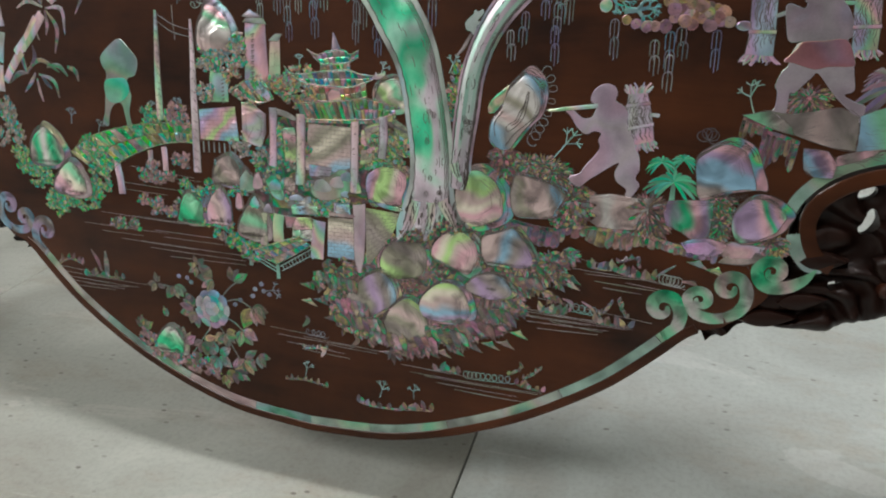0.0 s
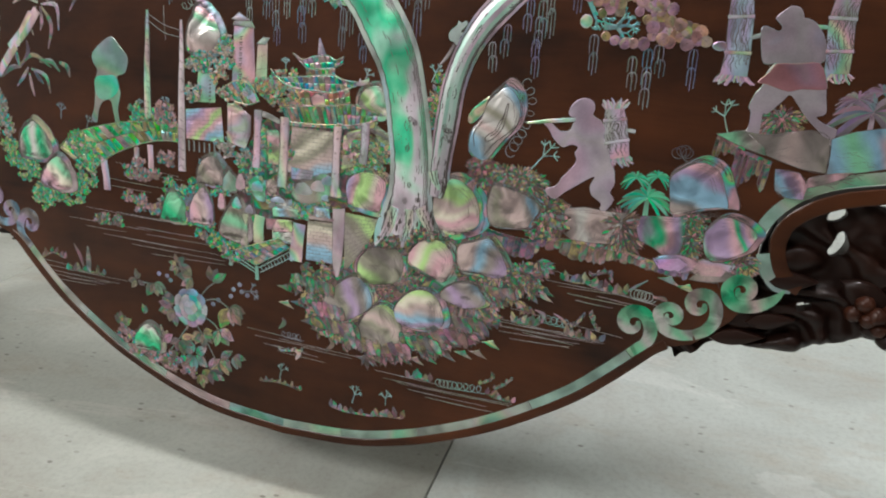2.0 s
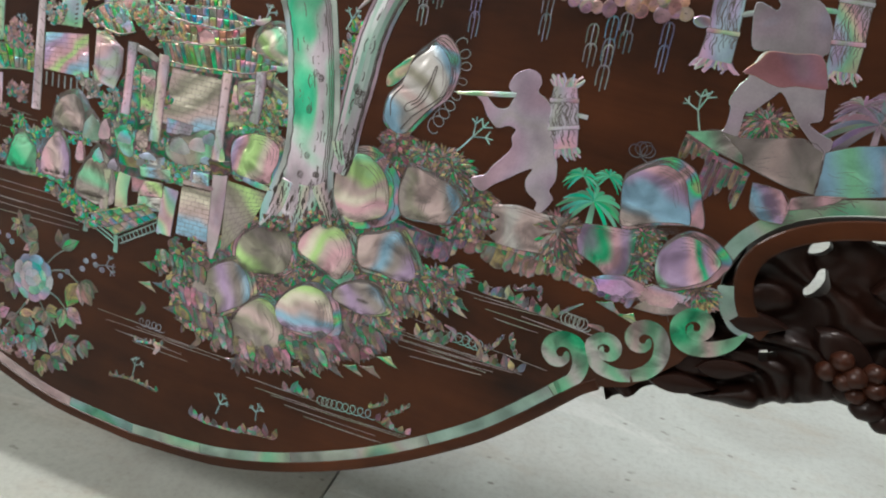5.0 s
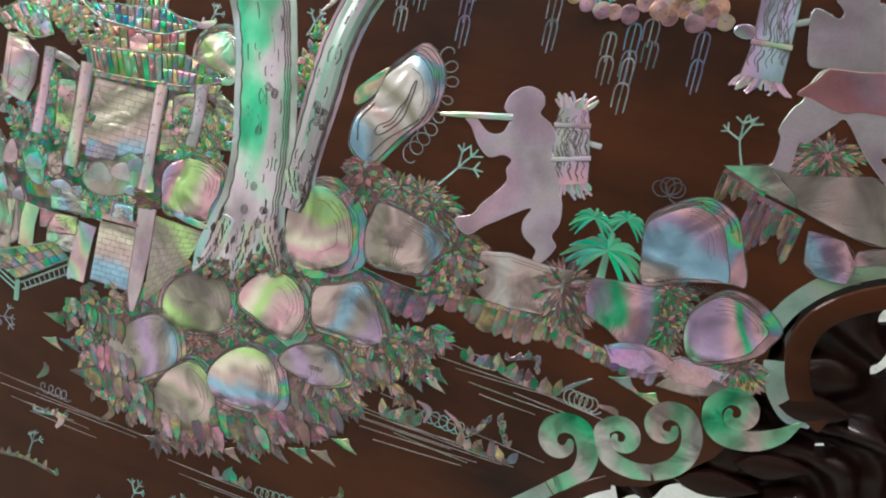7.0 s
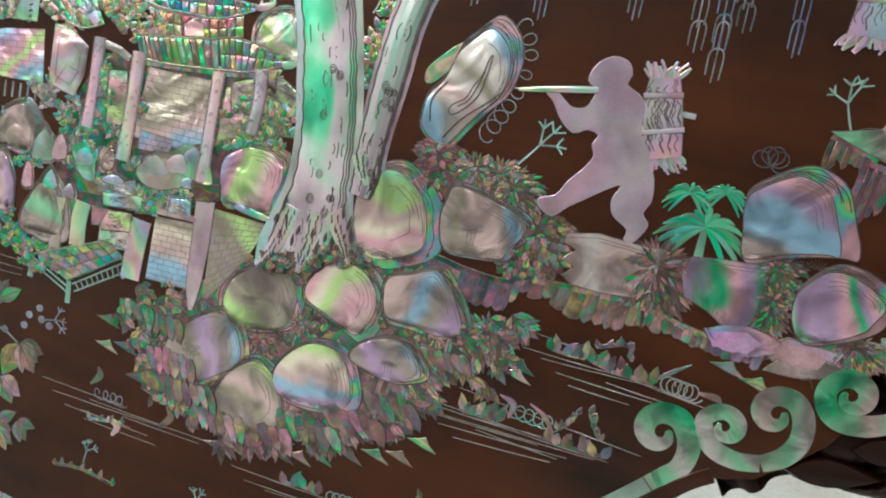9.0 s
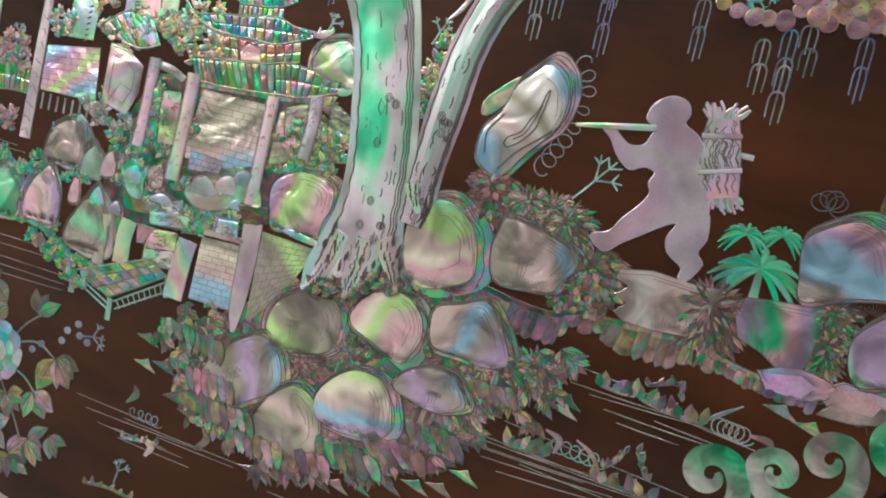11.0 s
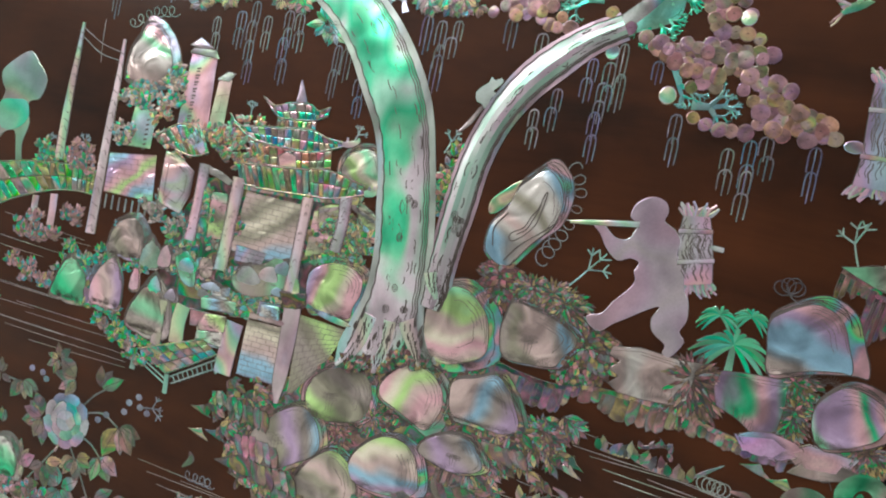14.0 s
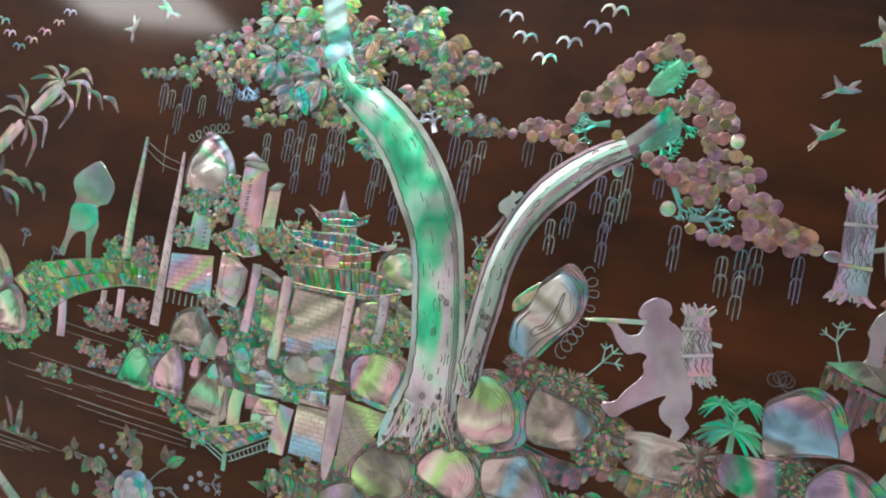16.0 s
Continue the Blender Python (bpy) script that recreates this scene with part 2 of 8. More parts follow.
    colour = mix_colour(nodes, links, 1.0, colour, tiny.outputs[0], "MULTIPLY")
    tone = nodes.new("ShaderNodeObjectInfo")
    colour = mix_colour(nodes, links, 1.0, colour, tone.outputs["Color"], "MULTIPLY")
    links.new(colour, bsdf.inputs["Base Color"])
    bsdf.inputs["Roughness"].default_value = 0.36
    bsdf.inputs["Specular IOR Level"].default_value = 0.3
    bump = node(nodes, "ShaderNodeBump", Strength=0.25, Distance=0.001)
    bump.invert = True
    links.new(speck, bump.inputs["Height"])
    links.new(bump.outputs[0], bsdf.inputs["Normal"])
    return m


def plain(name, colour, rough, size=30.0, change=0.12):
    m, nodes, links, bsdf = material(name)
    at = nodes.new("ShaderNodeTexCoord").outputs["Object"]
    n = node(nodes, "ShaderNodeTexNoise", Scale=size, Detail=4.0)
    links.new(at, n.inputs["Vector"])
    r = ramp(nodes, [(0.3, tuple(c * (1 - change) for c in colour)), (0.7, tuple(min(1, c * (1 + change)) for c in colour))])
    links.new(n.outputs[0], r.inputs[0])
    links.new(r.outputs[0], bsdf.inputs["Base Color"])
    bsdf.inputs["Roughness"].default_value = rough
    return m


RIMP = nacre("layered_rim_pearl", 0.022, 0.45, 1.8, 0.28, 0.06, 0.55, 0.0, 1.35, GLITTER, 1.0, 3.3, 0.5, 0.9)
PEARL = nacre("mother_of_pearl", 0.046, 0.40, 1.5, 0.26, 0.20)
ROCKP = nacre("domed_pearl", 0.036, 0.22, 1.55, 0.25, 0.11, 0.62, 0.0, 1.28, SATIN, 0.7, 3.3, 0.6, 0.9)
BRICKP = nacre("brick_pearl", 0.030, 0.40, 1.5, 0.30, 0.08, 0.6, 0.0, 1.6, SATIN, 1.0, 3.3, 0.4, 0.9)
BANDP = nacre("border_pearl", 0.050, 0.80, 1.4, 0.27, 0.16, 0.5, 0.0, 1.3, SHEEN, 1.0, 3.3, 0.3, 0.9)
# darker pearl: the weak reflection of the low plants is put into its colour
DIMP = nacre("dim_pearl", 0.020, 0.55, 1.7, 0.30, 0.15, 0.45, 0.75, 1.5, GLINT, 1.0, 2.0)
BARKP = nacre("trunk_pearl", 0.036, 0.06, 2.1, 0.27, 0.05, 0.55, 0.0, 1.3, SILKY, 1.6, 3.3, 0.6, 0.92, 0.50)
RINDP = nacre("rind_pearl", 0.040, 0.55, 1.5, 0.3, 0.06, 0.5, 0.0, 1.2, SATIN, 2.0, 3.3, 0.5, 0.92)
LIMBP = nacre("limb_pearl", 0.040, 0.58, 1.7, 0.29, 0.04, 0.6, 0.0, 1.2, SILKY, 3.2, 3.3, 0.3, 0.95, 0.60)
PLAINP = nacre("silhouette_pearl", 0.040, 0.78, 1.4, 0.28, 0.05, 0.5, 0.0, 1.3, SATIN, 1.0, 3.3, 0.3, 0.9, 0.6)
FIGP = nacre("figure_pearl", 0.036, 0.60, 1.4, 0.28, 0.12, 0.5, 0.0, 1.4)
SHARD = nacre("pearl_shards", 0.013, 0.26, 1.9, 0.28, 0.10, 0.6, 0.85, 1.62, GLINT, 1.0, 1.3)
SILVER = nacre("pale_pearl", 0.030, 0.46, 1.7, 0.26, 0.05, 0.5, 0.0, 1.5, SATIN, 1.6, 3.3, 0.3, 0.9, 0.55)
LEAFP = nacre("leaf_pearl", 0.020, 0.42, 1.7, 0.26, 0.10, 0.65, 0.35, 1.5, GLITTER, 1.0, 2.0)
VIVIDP = nacre("vivid_shards", 0.013, 0.34, 1.9, 0.28, 0.10, 0.6, 0.5, 1.55, GLITTER, 1.0, 1.3)
CROWNP = nacre("crown_pearl", 0.018, 0.55, 1.8, 0.34, 0.10, 0.42, 0.72, 1.5, GLITTER, 1.0, 2.0)
STRATAP = nacre("mound_pearl", 0.018, 0.42, 1.8, 0.27, 0.10, 0.6, 0.68, 1.6, GLINT, 1.0, 3.3, 0.6)
DISCP = nacre("disc_pearl", 0.016, 0.55, 1.6, 0.32, 0.10, 0.42, 0.55, 1.45, BLOSSOM)
LACQUER = wood("lacquered_rosewood", (0.007, 0.0021, 0.0009), (0.062, 0.0180, 0.0054), (5.0, 30.0, 26.0), 0.5, 0.24)
CARVED = wood("carved_dark_wood", (0.0045, 0.002, 0.0015), (0.017, 0.0062, 0.0038), (30.0, 30.0, 8.0), 0.46, 0.12, 0.4)
GRAPEW = wood("reddish_carved_wood", (0.010, 0.0035, 0.0022), (0.046, 0.013, 0.006), (40.0, 40.0, 20.0), 0.42, 0.16, 0.4)
INK = plain("engraved_line", (0.050, 0.038, 0.034), 0.5, 400.0)
FLOOR = marble("polished_marble")
GROUT = plain("joint_filler", (0.20, 0.13, 0.08), 0.7, 80.0)
REFLECTWALL = plain("reflector_wall_paint", (0.78, 0.77, 0.75), 0.6, 5.0, 0.05)
PLASTER = plain("painted_plaster", (0.30, 0.285, 0.27), 0.7, 6.0, 0.06)
CEILP = plain("ceiling_paint", (0.74, 0.73, 0.70), 0.7, 6.0, 0.05)
METAL = plain("lamp_frame_paint", (0.7, 0.7, 0.7), 0.4)

GLOW, _n, _l, _b = material("lamp_diffuser")
_b.inputs["Base Color"].default_value = (0.8, 0.8, 0.8, 1)
_b.inputs["Emission Color"].default_value = (1, 0.97, 0.9, 1)
_b.inputs["Emission Strength"].default_value = 3.0


# hues of the large shell pieces; the brightest stand in for highlights
SAND, ROSY, BLUSH, SKY, LIME, MINT, MAUVE, ASH, IVORY, JADE = ((0.40, 0.38, 0.30), (0.92, 0.54, 0.62), (0.78, 0.60, 0.58), (0.38, 0.66, 0.88), (0.62, 0.95, 0.38), (0.34, 0.84, 0.52), (0.58, 0.42, 0.66), (0.44, 0.38, 0.36),
                                                         (1.0, 0.93, 0.76), (0.04, 0.64, 0.30))
PEARLY = (0.80, 0.77, 0.74)


# ---- building helpers ----
def link_mesh(name, bm, mat, smooth=False):
    me = bpy.data.meshes.new(name)
    bm.to_mesh(me)
    bm.free()
    me.materials.append(mat)
    if smooth:
        me.shade_smooth()
        me.set_sharp_from_angle(angle=radians(50 if mat in (CARVED, GRAPEW) else 11))
    return new(name, me)


def part(name, bm, mat, parent, label="", tint=None, kind="", smooth=True):
    """One mesh object under a thing or a part; tint is the piece's own hue."""
    ob = link_mesh(name, bm, mat, smooth)
    ob.parent = parent
    if tint:
        ob.color = (*tint, 1)
    return tagged(ob, label, kind=kind)


def box(bm, lo, hi):
    v = [bm.verts.new((x, y, z)) for x in (lo[0], hi[0]) for y in (lo[1], hi[1]) for z in (lo[2], hi[2])]
    for f in ((0, 1, 3, 2), (4, 6, 7, 5), (0, 4, 5, 1), (2, 3, 7, 6), (0, 2, 6, 4), (1, 5, 7, 3)):
        bm.faces.new([v[k] for k in f])


FLUSH = 0.36


def spot(u, v, w):
    """A place on the panel in millimetres: along it, up it, proud of it. The inlay is nearly flush."""
    return (u / 1000, -(w * FLUSH if w > 0 else w) / 1000, v / 1000)


def curve(pts, n):
    """A smooth line through the points, n steps between two of them."""
    p = [np.array(a, float) for a in pts]
    p = [2 * p[0] - p[1], *p, 2 * p[-1] - p[-2]]
    out = []
    for k in range(1, len(p) - 2):
        for j in range(n):
            t = j / n
            out.append(0.5 * (2 * p[k] + (p[k + 1] - p[k - 1]) * t + (2 * p[k - 1] - 5 * p[k] + 4 * p[k + 1] - p[k + 2]) * t * t
                              + (3 * p[k] - p[k - 1] - 3 * p[k + 1] + p[k + 2]) * t ** 3))
    return out + [p[-2]]


def ribbon(bm, pts, top, base=0.0, dome=0.0, n=6, soft=0.25):
    """A strip through points (u, v, width), with rounded shoulders; base and top say how far it is proud."""
    line = curve(pts, n) if n > 1 else [np.array(a, float) for a in pts]
    rows = []
    for k, a in enumerate(line):
        d = (line[min(k + 1, len(line) - 1)] - line[max(k - 1, 0)])[:2]
        s = np.array((-d[1], d[0])) / (math.hypot(*d) + 1e-9)
        half = max(a[2], 0.05) / 2
        row = []
        for f, h in ((-1, base), (-1, top - soft), (-0.84, top), (-0.42, top + 0.75 * dome), (0, top + dome), (0.42, top + 0.75 * dome), (0.84, top),
                     (1, top - soft), (1, base)):
            row.append(bm.verts.new(spot(a[0] + s[0] * f * half, a[1] + s[1] * f * half, h)))
        rows.append(row)
    for a, b in zip(rows, rows[1:]):
        for j in range(8):
            bm.faces.new((a[j], a[j + 1], b[j + 1], b[j]))
    bm.faces.new(rows[0][::-1])
    bm.faces.new(rows[-1])


def line(bm, pts, width, top, n=4):
    """A thin engraved or inlaid line with a low roof-shaped section."""
    pts = curve(pts, n) if n > 1 else [np.array(a, float) for a in pts]
    rows = []
    for k, a in enumerate(pts):
        d = (pts[min(k + 1, len(pts) - 1)] - pts[max(k - 1, 0)])[:2]
        s = np.array((-d[1], d[0])) / (math.hypot(*d) + 1e-9) * width / 2
        h = a[2] if len(a) > 2 else top
        rows.append([bm.verts.new(spot(a[0] + s[0], a[1] + s[1], h - 0.2)), bm.verts.new(spot(a[0], a[1], h + 0.05)),
                     bm.verts.new(spot(a[0] - s[0], a[1] - s[1], h - 0.2))])
    for a, b in zip(rows, rows[1:]):
        for j in range(2):
            bm.faces.new((a[j], b[j], b[j + 1], a[j + 1]))


def plate(bm, outline, top, base=0.0, dome=0.0, rings=(0.9, 0.6, 0.3), soft=0.3, middle=None):
    """A piece with a star-shaped outline, rounded edge and a domed face."""
    o = [np.array(a, float)[:2] for a in outline]
    c = np.array(middle, float) if middle else sum(o) / len(o)
    loops = [[bm.verts.new(spot(*a, base)) for a in o], [bm.verts.new(spot(*a, top - soft)) for a in o]]
    for s in rings:
        loops.append([bm.verts.new(spot(*(c + (a - c) * s), top + dome * (1 - s * s))) for a in o])
    for a, b in zip(loops, loops[1:]):
        for k in range(len(o)):
            j = (k + 1) % len(o)
            bm.faces.new((a[k], a[j], b[j], b[k]))
    tip = bm.verts.new(spot(*c, top + dome))
    for k in range(len(o)):
        bm.faces.new((loops[-1][k], loops[-1][(k + 1) % len(o)], tip))


def ring(u, v, a, b, n=24, turn=0.0, rough=0.0, seed=0, square=0.0):
    """The outline of a pebble: half axes a, b; square makes it boxier, rough breaks its edge."""
    rnd, out = random.Random(seed), []
    bumps = [(rnd.uniform(0, 6.28), rnd.randint(2, 7), rnd.uniform(0.3, 1.0)) for _ in range(4)]
    for k in range(n):
        t = 2 * math.pi * k / n
        r = 1 + rough * sum(w * math.sin(f * t + p) for p, f, w in bumps) / 2 + rough * rnd.uniform(-0.25, 0.25)
        c, s = math.cos(t), math.sin(t)
        e = 1 - square * 0.5
        x, y = math.copysign(abs(c) ** e, c) * a * r, math.copysign(abs(s) ** e, s) * b * r
        out.append((u + x * math.cos(turn) - y * math.sin(turn), v + x * math.sin(turn) + y * math.cos(turn)))
    return out


MOUND = ((-1.0, -0.86), (-1.04, -0.35), (-0.84, 0.22), (-0.46, 0.70), (0.0, 1.0), (0.42, 0.86), (0.78, 0.42), (1.0, -0.15), (1.02, -0.86), (0.35, -0.98), (-0.35, -0.98))
BLOCK = ((-0.96, -0.90), (-1.02, -0.2), (-0.92, 0.45), (-0.55, 0.90), (0.08, 1.0), (0.60, 0.90), (0.94, 0.48), (1.02, -0.2), (0.96, -0.90), (0.3, -0.98), (-0.3, -0.98))


def crag(u, v, a, b, turn, seed, shape):
    """The outline of an angular boulder, with 44 places on it, clockwise from its foot."""
    rnd = random.Random(seed)
    flip = -1 if seed % 3 == 0 else 1
    pts = []
    for x, y in shape[::flip]:
        x, y = (x * flip + rnd.uniform(-0.10, 0.10)) * a, (y + rnd.uniform(-0.09, 0.09)) * b
        pts.append(np.array((u + x * math.cos(turn) - y * math.sin(turn), v + x * math.sin(turn) + y * math.cos(turn))))
    out, n = [], len(pts)
    for k in range(44):
        x = k / 44 * n
        i = int(x)
        p, q, f = pts[i % n], pts[(i + 1) % n], x - int(x)
        m = (p + q) / 2
        out.append(p + (q - p) * f + (m - np.array((u, v))) * (0.06 if shape is MOUND else 0.012) * math.sin(math.pi * f))
    return out


def leaf(u, v, length, wide, turn, n=5):
    """The outline of a pointed leaf that starts at (u, v)."""
    up = [(length * k / n, wide / 2 * math.sin(math.pi * (k / n) ** 0.8)) for k in range(n + 1)]
    pts = up + [(x, -y) for x, y in up[-2:0:-1]]
    c, s = math.cos(turn), math.sin(turn)
    return [(u + x * c - y * s, v + x * s + y * c) for x, y in pts]


def closed(pts, n):
    """A smooth closed line through the points."""
    p, out = [np.array(a, float) for a in pts], []
    m = len(p)
    for k in range(m):
        a, b, c, d = p[k - 1], p[k], p[(k + 1) % m], p[(k + 2) % m]
        for j in range(n):
            t = j / n
            out.append(0.5 * (2 * b + (c - a) * t + (2 * a - 5 * b + 4 * c - d) * t * t + (3 * b - a - 3 * c + d) * t ** 3))
    return out


def shrink(o, d):
    """The outline moved inwards by d."""
    area = sum(a[0] * b[1] - b[0] * a[1] for a, b in zip(o, o[1:] + o[:1]))
    side, out = (1 if area > 0 else -1), []
    for k, b in enumerate(o):
        t = o[(k + 1) % len(o)] - o[k - 1]
        out.append(b + np.array((-t[1], t[0])) / (math.hypot(*t) + 1e-9) * d * side)
    return out


def sawn(bm, outline, top, base=-0.3, bevel=0.35):
    """A flat piece sawn along any outline, with a softened edge."""
    o = [np.array(a, float)[:2] for a in outline]
    loops = [[bm.verts.new(spot(*a, base)) for a in o], [bm.verts.new(spot(*a, top - 0.35)) for a in o], [bm.verts.new(spot(*a, top)) for a in shrink(o, bevel)]]
    for a, b in zip(loops, loops[1:]):
        for k in range(len(o)):
            j = (k + 1) % len(o)
            bm.faces.new((a[k], a[j], b[j], b[k]))
    bm.faces.new(loops[-1])
    bmesh.ops.recalc_face_normals(bm, faces=bm.faces)
    if max(f.normal.y * f.calc_area() for f in bm.faces) > -min(f.normal.y * f.calc_area() for f in bm.faces):
        bmesh.ops.reverse_faces(bm, faces=bm.faces)


def empty(name, parent=None):
    ob = new(name)
    ob.parent = parent
    return ob


def strokes(parent, lines, width=0.45, n=3, name="engraving"):
    """Engraved lines (u, v, height) on a piece."""
    bm = bmesh.new()
    for pts in lines:
        line(bm, pts, width, 0, n)
    return part(name, bm, INK, parent, kind="stuff" if name in ("veining", "jointing") else "")


# ---- the room, unseen above its floor ----
bm = bmesh.new()
box(bm, (-7, -7, -0.06), (6, 6, -0.0125))
tagged(link_mesh("floor", bm, GROUT), "screed under the marble floor tiles", "floor", kind="structure")
floor_ob = bpy.data.objects["floor"]
TILE, GAP = 0.8, 0.0016
JOINT = (0.136, 0.133, 2.8)  # a joint's corner and the tiles' turn in degrees


def tile_mesh():
    b = bmesh.new()
    h, c = (TILE - GAP) / 2, 0.0012
    loops = [[b.verts.new((sx * k, sy * k, z)) for sx, sy in ((-1, -1), (1, -1), (1, 1), (-1, 1))] for k, z in ((h, -0.0125), (h, -c), (h - c, 0.0))]
    for p, q in zip(loops, loops[1:]):
        for k in range(4):
            b.faces.new((p[k], p[(k + 1) % 4], q[(k + 1) % 4], q[k]))
    b.faces.new(loops[2])
    me = bpy.data.meshes.new("tile")
    b.to_mesh(me)
    b.free()
    me.materials.append(FLOOR)
    return me


# added walls: the white west one reflects light onto the panel, the rest stay dark
for name, lo, hi in (("wall_north", (-7, 6, 0), (6, 6.2, CEILING)), ("wall_south", (-7, -7.2, 0), (6, -7, CEILING)),
                     ("wall_east", (6, -7.2, 0), (6.2, 6.2, CEILING)), ("wall_west", (-7.2, -7.2, 0), (-7, 6.2, CEILING))):
    bm = bmesh.new()
    box(bm, lo, hi)
    tagged(link_mesh(name, bm, REFLECTWALL if name == "wall_west" else PLASTER), "unseen white wall added as a reflector" if name == "wall_west" else "unseen cream wall, kept dark to limit reflections", "wall", kind="structure")
bm = bmesh.new()
box(bm, (-7.2, -7.2, CEILING), (6.2, 6.2, CEILING + 0.15))
tagged(link_mesh("ceiling", bm, CEILP), "plain white ceiling", "ceiling", kind="structure")
for x, y, a, b, watts in LAMPS:
    lamp = tagged(new("unseen_ceiling_light"), "assumed flat white ceiling light panel out of view, slim frame", "ceiling light", "ceiling lights")
    lamp.location = (x, y, CEILING - 0.03)
    bm = bmesh.new()
    for lo, hi in (((-a / 2 - 0.02, -b / 2 - 0.02), (a / 2 + 0.02, -b / 2)), ((-a / 2 - 0.02, b / 2), (a / 2 + 0.02, b / 2 + 0.02)),
                   ((-a / 2 - 0.02, -b / 2), (-a / 2, b / 2)), ((a / 2, -b / 2), (a / 2 + 0.02, b / 2))):
        box(bm, (*lo, -0.012), (*hi, 0.03))
    part("lamp_frame", bm, METAL, lamp, smooth=False)
    bm = bmesh.new()
    box(bm, (-a / 2, -b / 2, 0.0), (a / 2, b / 2, 0.028))
    part("diffuser", bm, GLOW, lamp, "glowing white diffuser", smooth=False)
    data = bpy.data.lights.new("unseen_ceiling_light", "AREA")
    data.shape, data.size, data.size_y, data.energy, data.color = "RECTANGLE", a, b, watts, (1.0, 0.985, 0.98)
    bulb = new("ceiling_light_bulb", data)
    bulb.parent, bulb.location = lamp, (0, 0, -0.006)

# ---- the inlaid panel ----
panel = new("inlaid_panel")
panel.matrix_basis = PANEL
tagged(panel, "leaning lacquered rosewood panel inlaid with mother-of-pearl landscape", "inlaid panel")
MID = 8.0
# half of the lower edge, from the middle outwards
EDGE = [(MID, -7), (80, -2), (131, 10), (175, 26), (212, 43), (248, 64), (279, 85), (300, 103), (319, 121), (334, 136), (344, 143)]
ARCH = [(398, 208), (397, 222), (399, 236), (407, 253), (424, 269), (448, 279.5), (482, 286), (530, 290), (600, 290)]
LOW = curve(EDGE, 4)
HOOP = [(430.0, 203.0), (421.0, 207.6), (414.0, 217.3), (410.6, 230.0), (411.6, 241.0), (416.4, 250.4), (427.0, 259.6), (442.5, 267.6), (461.5, 273.2), (490.0, 278.0), (530.0, 281.5), (640.0, 282.0)]
NOOK = [(349, 144), (362, 148), (374, 158), (388, 172), (396, 186), (398, 220)]
RIGHT = [tuple(a) for a in LOW] + NOOK + [tuple(a) for a in curve(ARCH[2:], 4)] + [(640, 290)]
FOOT = [(2 * MID - u, v) for u, v in RIGHT[:0:-1]] + RIGHT
bm = bmesh.new()
rows = []
for u, v in FOOT:
    rows.append([bm.verts.new(spot(u, v + (640 - v) * k / 8, w)) for w, ks in ((0.0, range(9)), (-24.0, range(8, -1, -1))) for k in ks])
for a, b in zip(rows, rows[1:]):
    for k in range(18):
        j = (k + 1) % 18
        bm.faces.new((a[k], b[k], b[j], a[j]))
for f in (rows[0], rows[-1]):
    bm.faces.new(f)
bmesh.ops.recalc_face_normals(bm, faces=bm.faces)
board = part("board", bm, LACQUER, panel, "glossy dark reddish-brown lacquered board", smooth=False)


def mirrored(pts):
    return [(2 * MID - p[0], *p[1:]) for p in pts]


for side in (lambda p: p, mirrored):
    # the moulded wooden rim
    bm = bmesh.new()
    ribbon(bm, side([(u, v + 1.5, 7.5) for u, v in LOW]), 2.4, -22, 0.5, 1, 1.2)
    part("rim", bm, LACQUER, panel, "slim rounded dark wooden rim")
    bm = bmesh.new()
    ribbon(bm, side([(u, v, 11.0) for u, v in curve(HOOP, 4)]), 1.6, -22, 0.6, 1, 1.2)
    part("rim", bm, LACQUER, panel, "slim rounded dark wooden rim")


def inward(pts, d):
    out = []
    for k, a in enumerate(pts):
        s = pts[min(k + 1, len(pts) - 1)] - pts[max(k - 1, 0)]
        s = np.array((-s[1], s[0])) / (math.hypot(*s) + 1e-9)
        out.append(np.array(a) + s * d)
    return out


GREENISH, GREYISH, PINKISH = (0.24, 0.40, 0.33), (0.34, 0.40, 0.36), (0.44, 0.33, 0.33)
band = inward(LOW, 9.0)
length = np.cumsum([0] + [math.hypot(*(b - a)) for a, b in zip(band, band[1:])])
cuts = [0, 62, 140, 250, 345, length[-1] - 8]
for s, side in enumerate((lambda p: p, mirrored)):
    for k, (a, b) in enumerate(zip(cuts, cuts[1:])):
        stops = np.linspace(a + 0.25, b - 0.25, 14)
        pts = [(np.interp(t, length, [p[0] for p in band]), np.interp(t, length, [p[1] for p in band]), 7.6) for t in stops]
        bm = bmesh.new()
        ribbon(bm, side(pts), 0.9, -0.5, 0.25, 1)
        part("border_strip", bm, BANDP, panel, tint=((GREENISH, GREENISH, GREYISH, GREENISH, GREYISH), (GREENISH, PINKISH, GREENISH, GREYISH, GREYISH))[s][k])
    arch = [(u, v) for u, v in side([tuple(a) for a in curve(ARCH, 6)])]
    arch = [np.array(a) for a in arch]
    arch = inward(arch, 3.4 if s == 0 else -3.4)
    bm = bmesh.new()
    ribbon(bm, side([(402.8, 225.6, 11.5), (404.6, 217.6, 11.5), (408.8, 209.8, 11), (414.7, 202.5, 8.5), (423.7, 199.2, 1.5)]), 0.9, -0.5, 0.25, 5)
    part("border_strip", bm, BANDP, panel, tint=GREENISH)
    for a, b in ((13, 36), (36, 44)):
        bm = bmesh.new()
        ribbon(bm, [(*p, 8.6) for p in arch[a:b + 1]], 0.9, -0.5, 0.25, 1)
        part("border_strip", bm, BANDP, panel, tint=GREENISH)

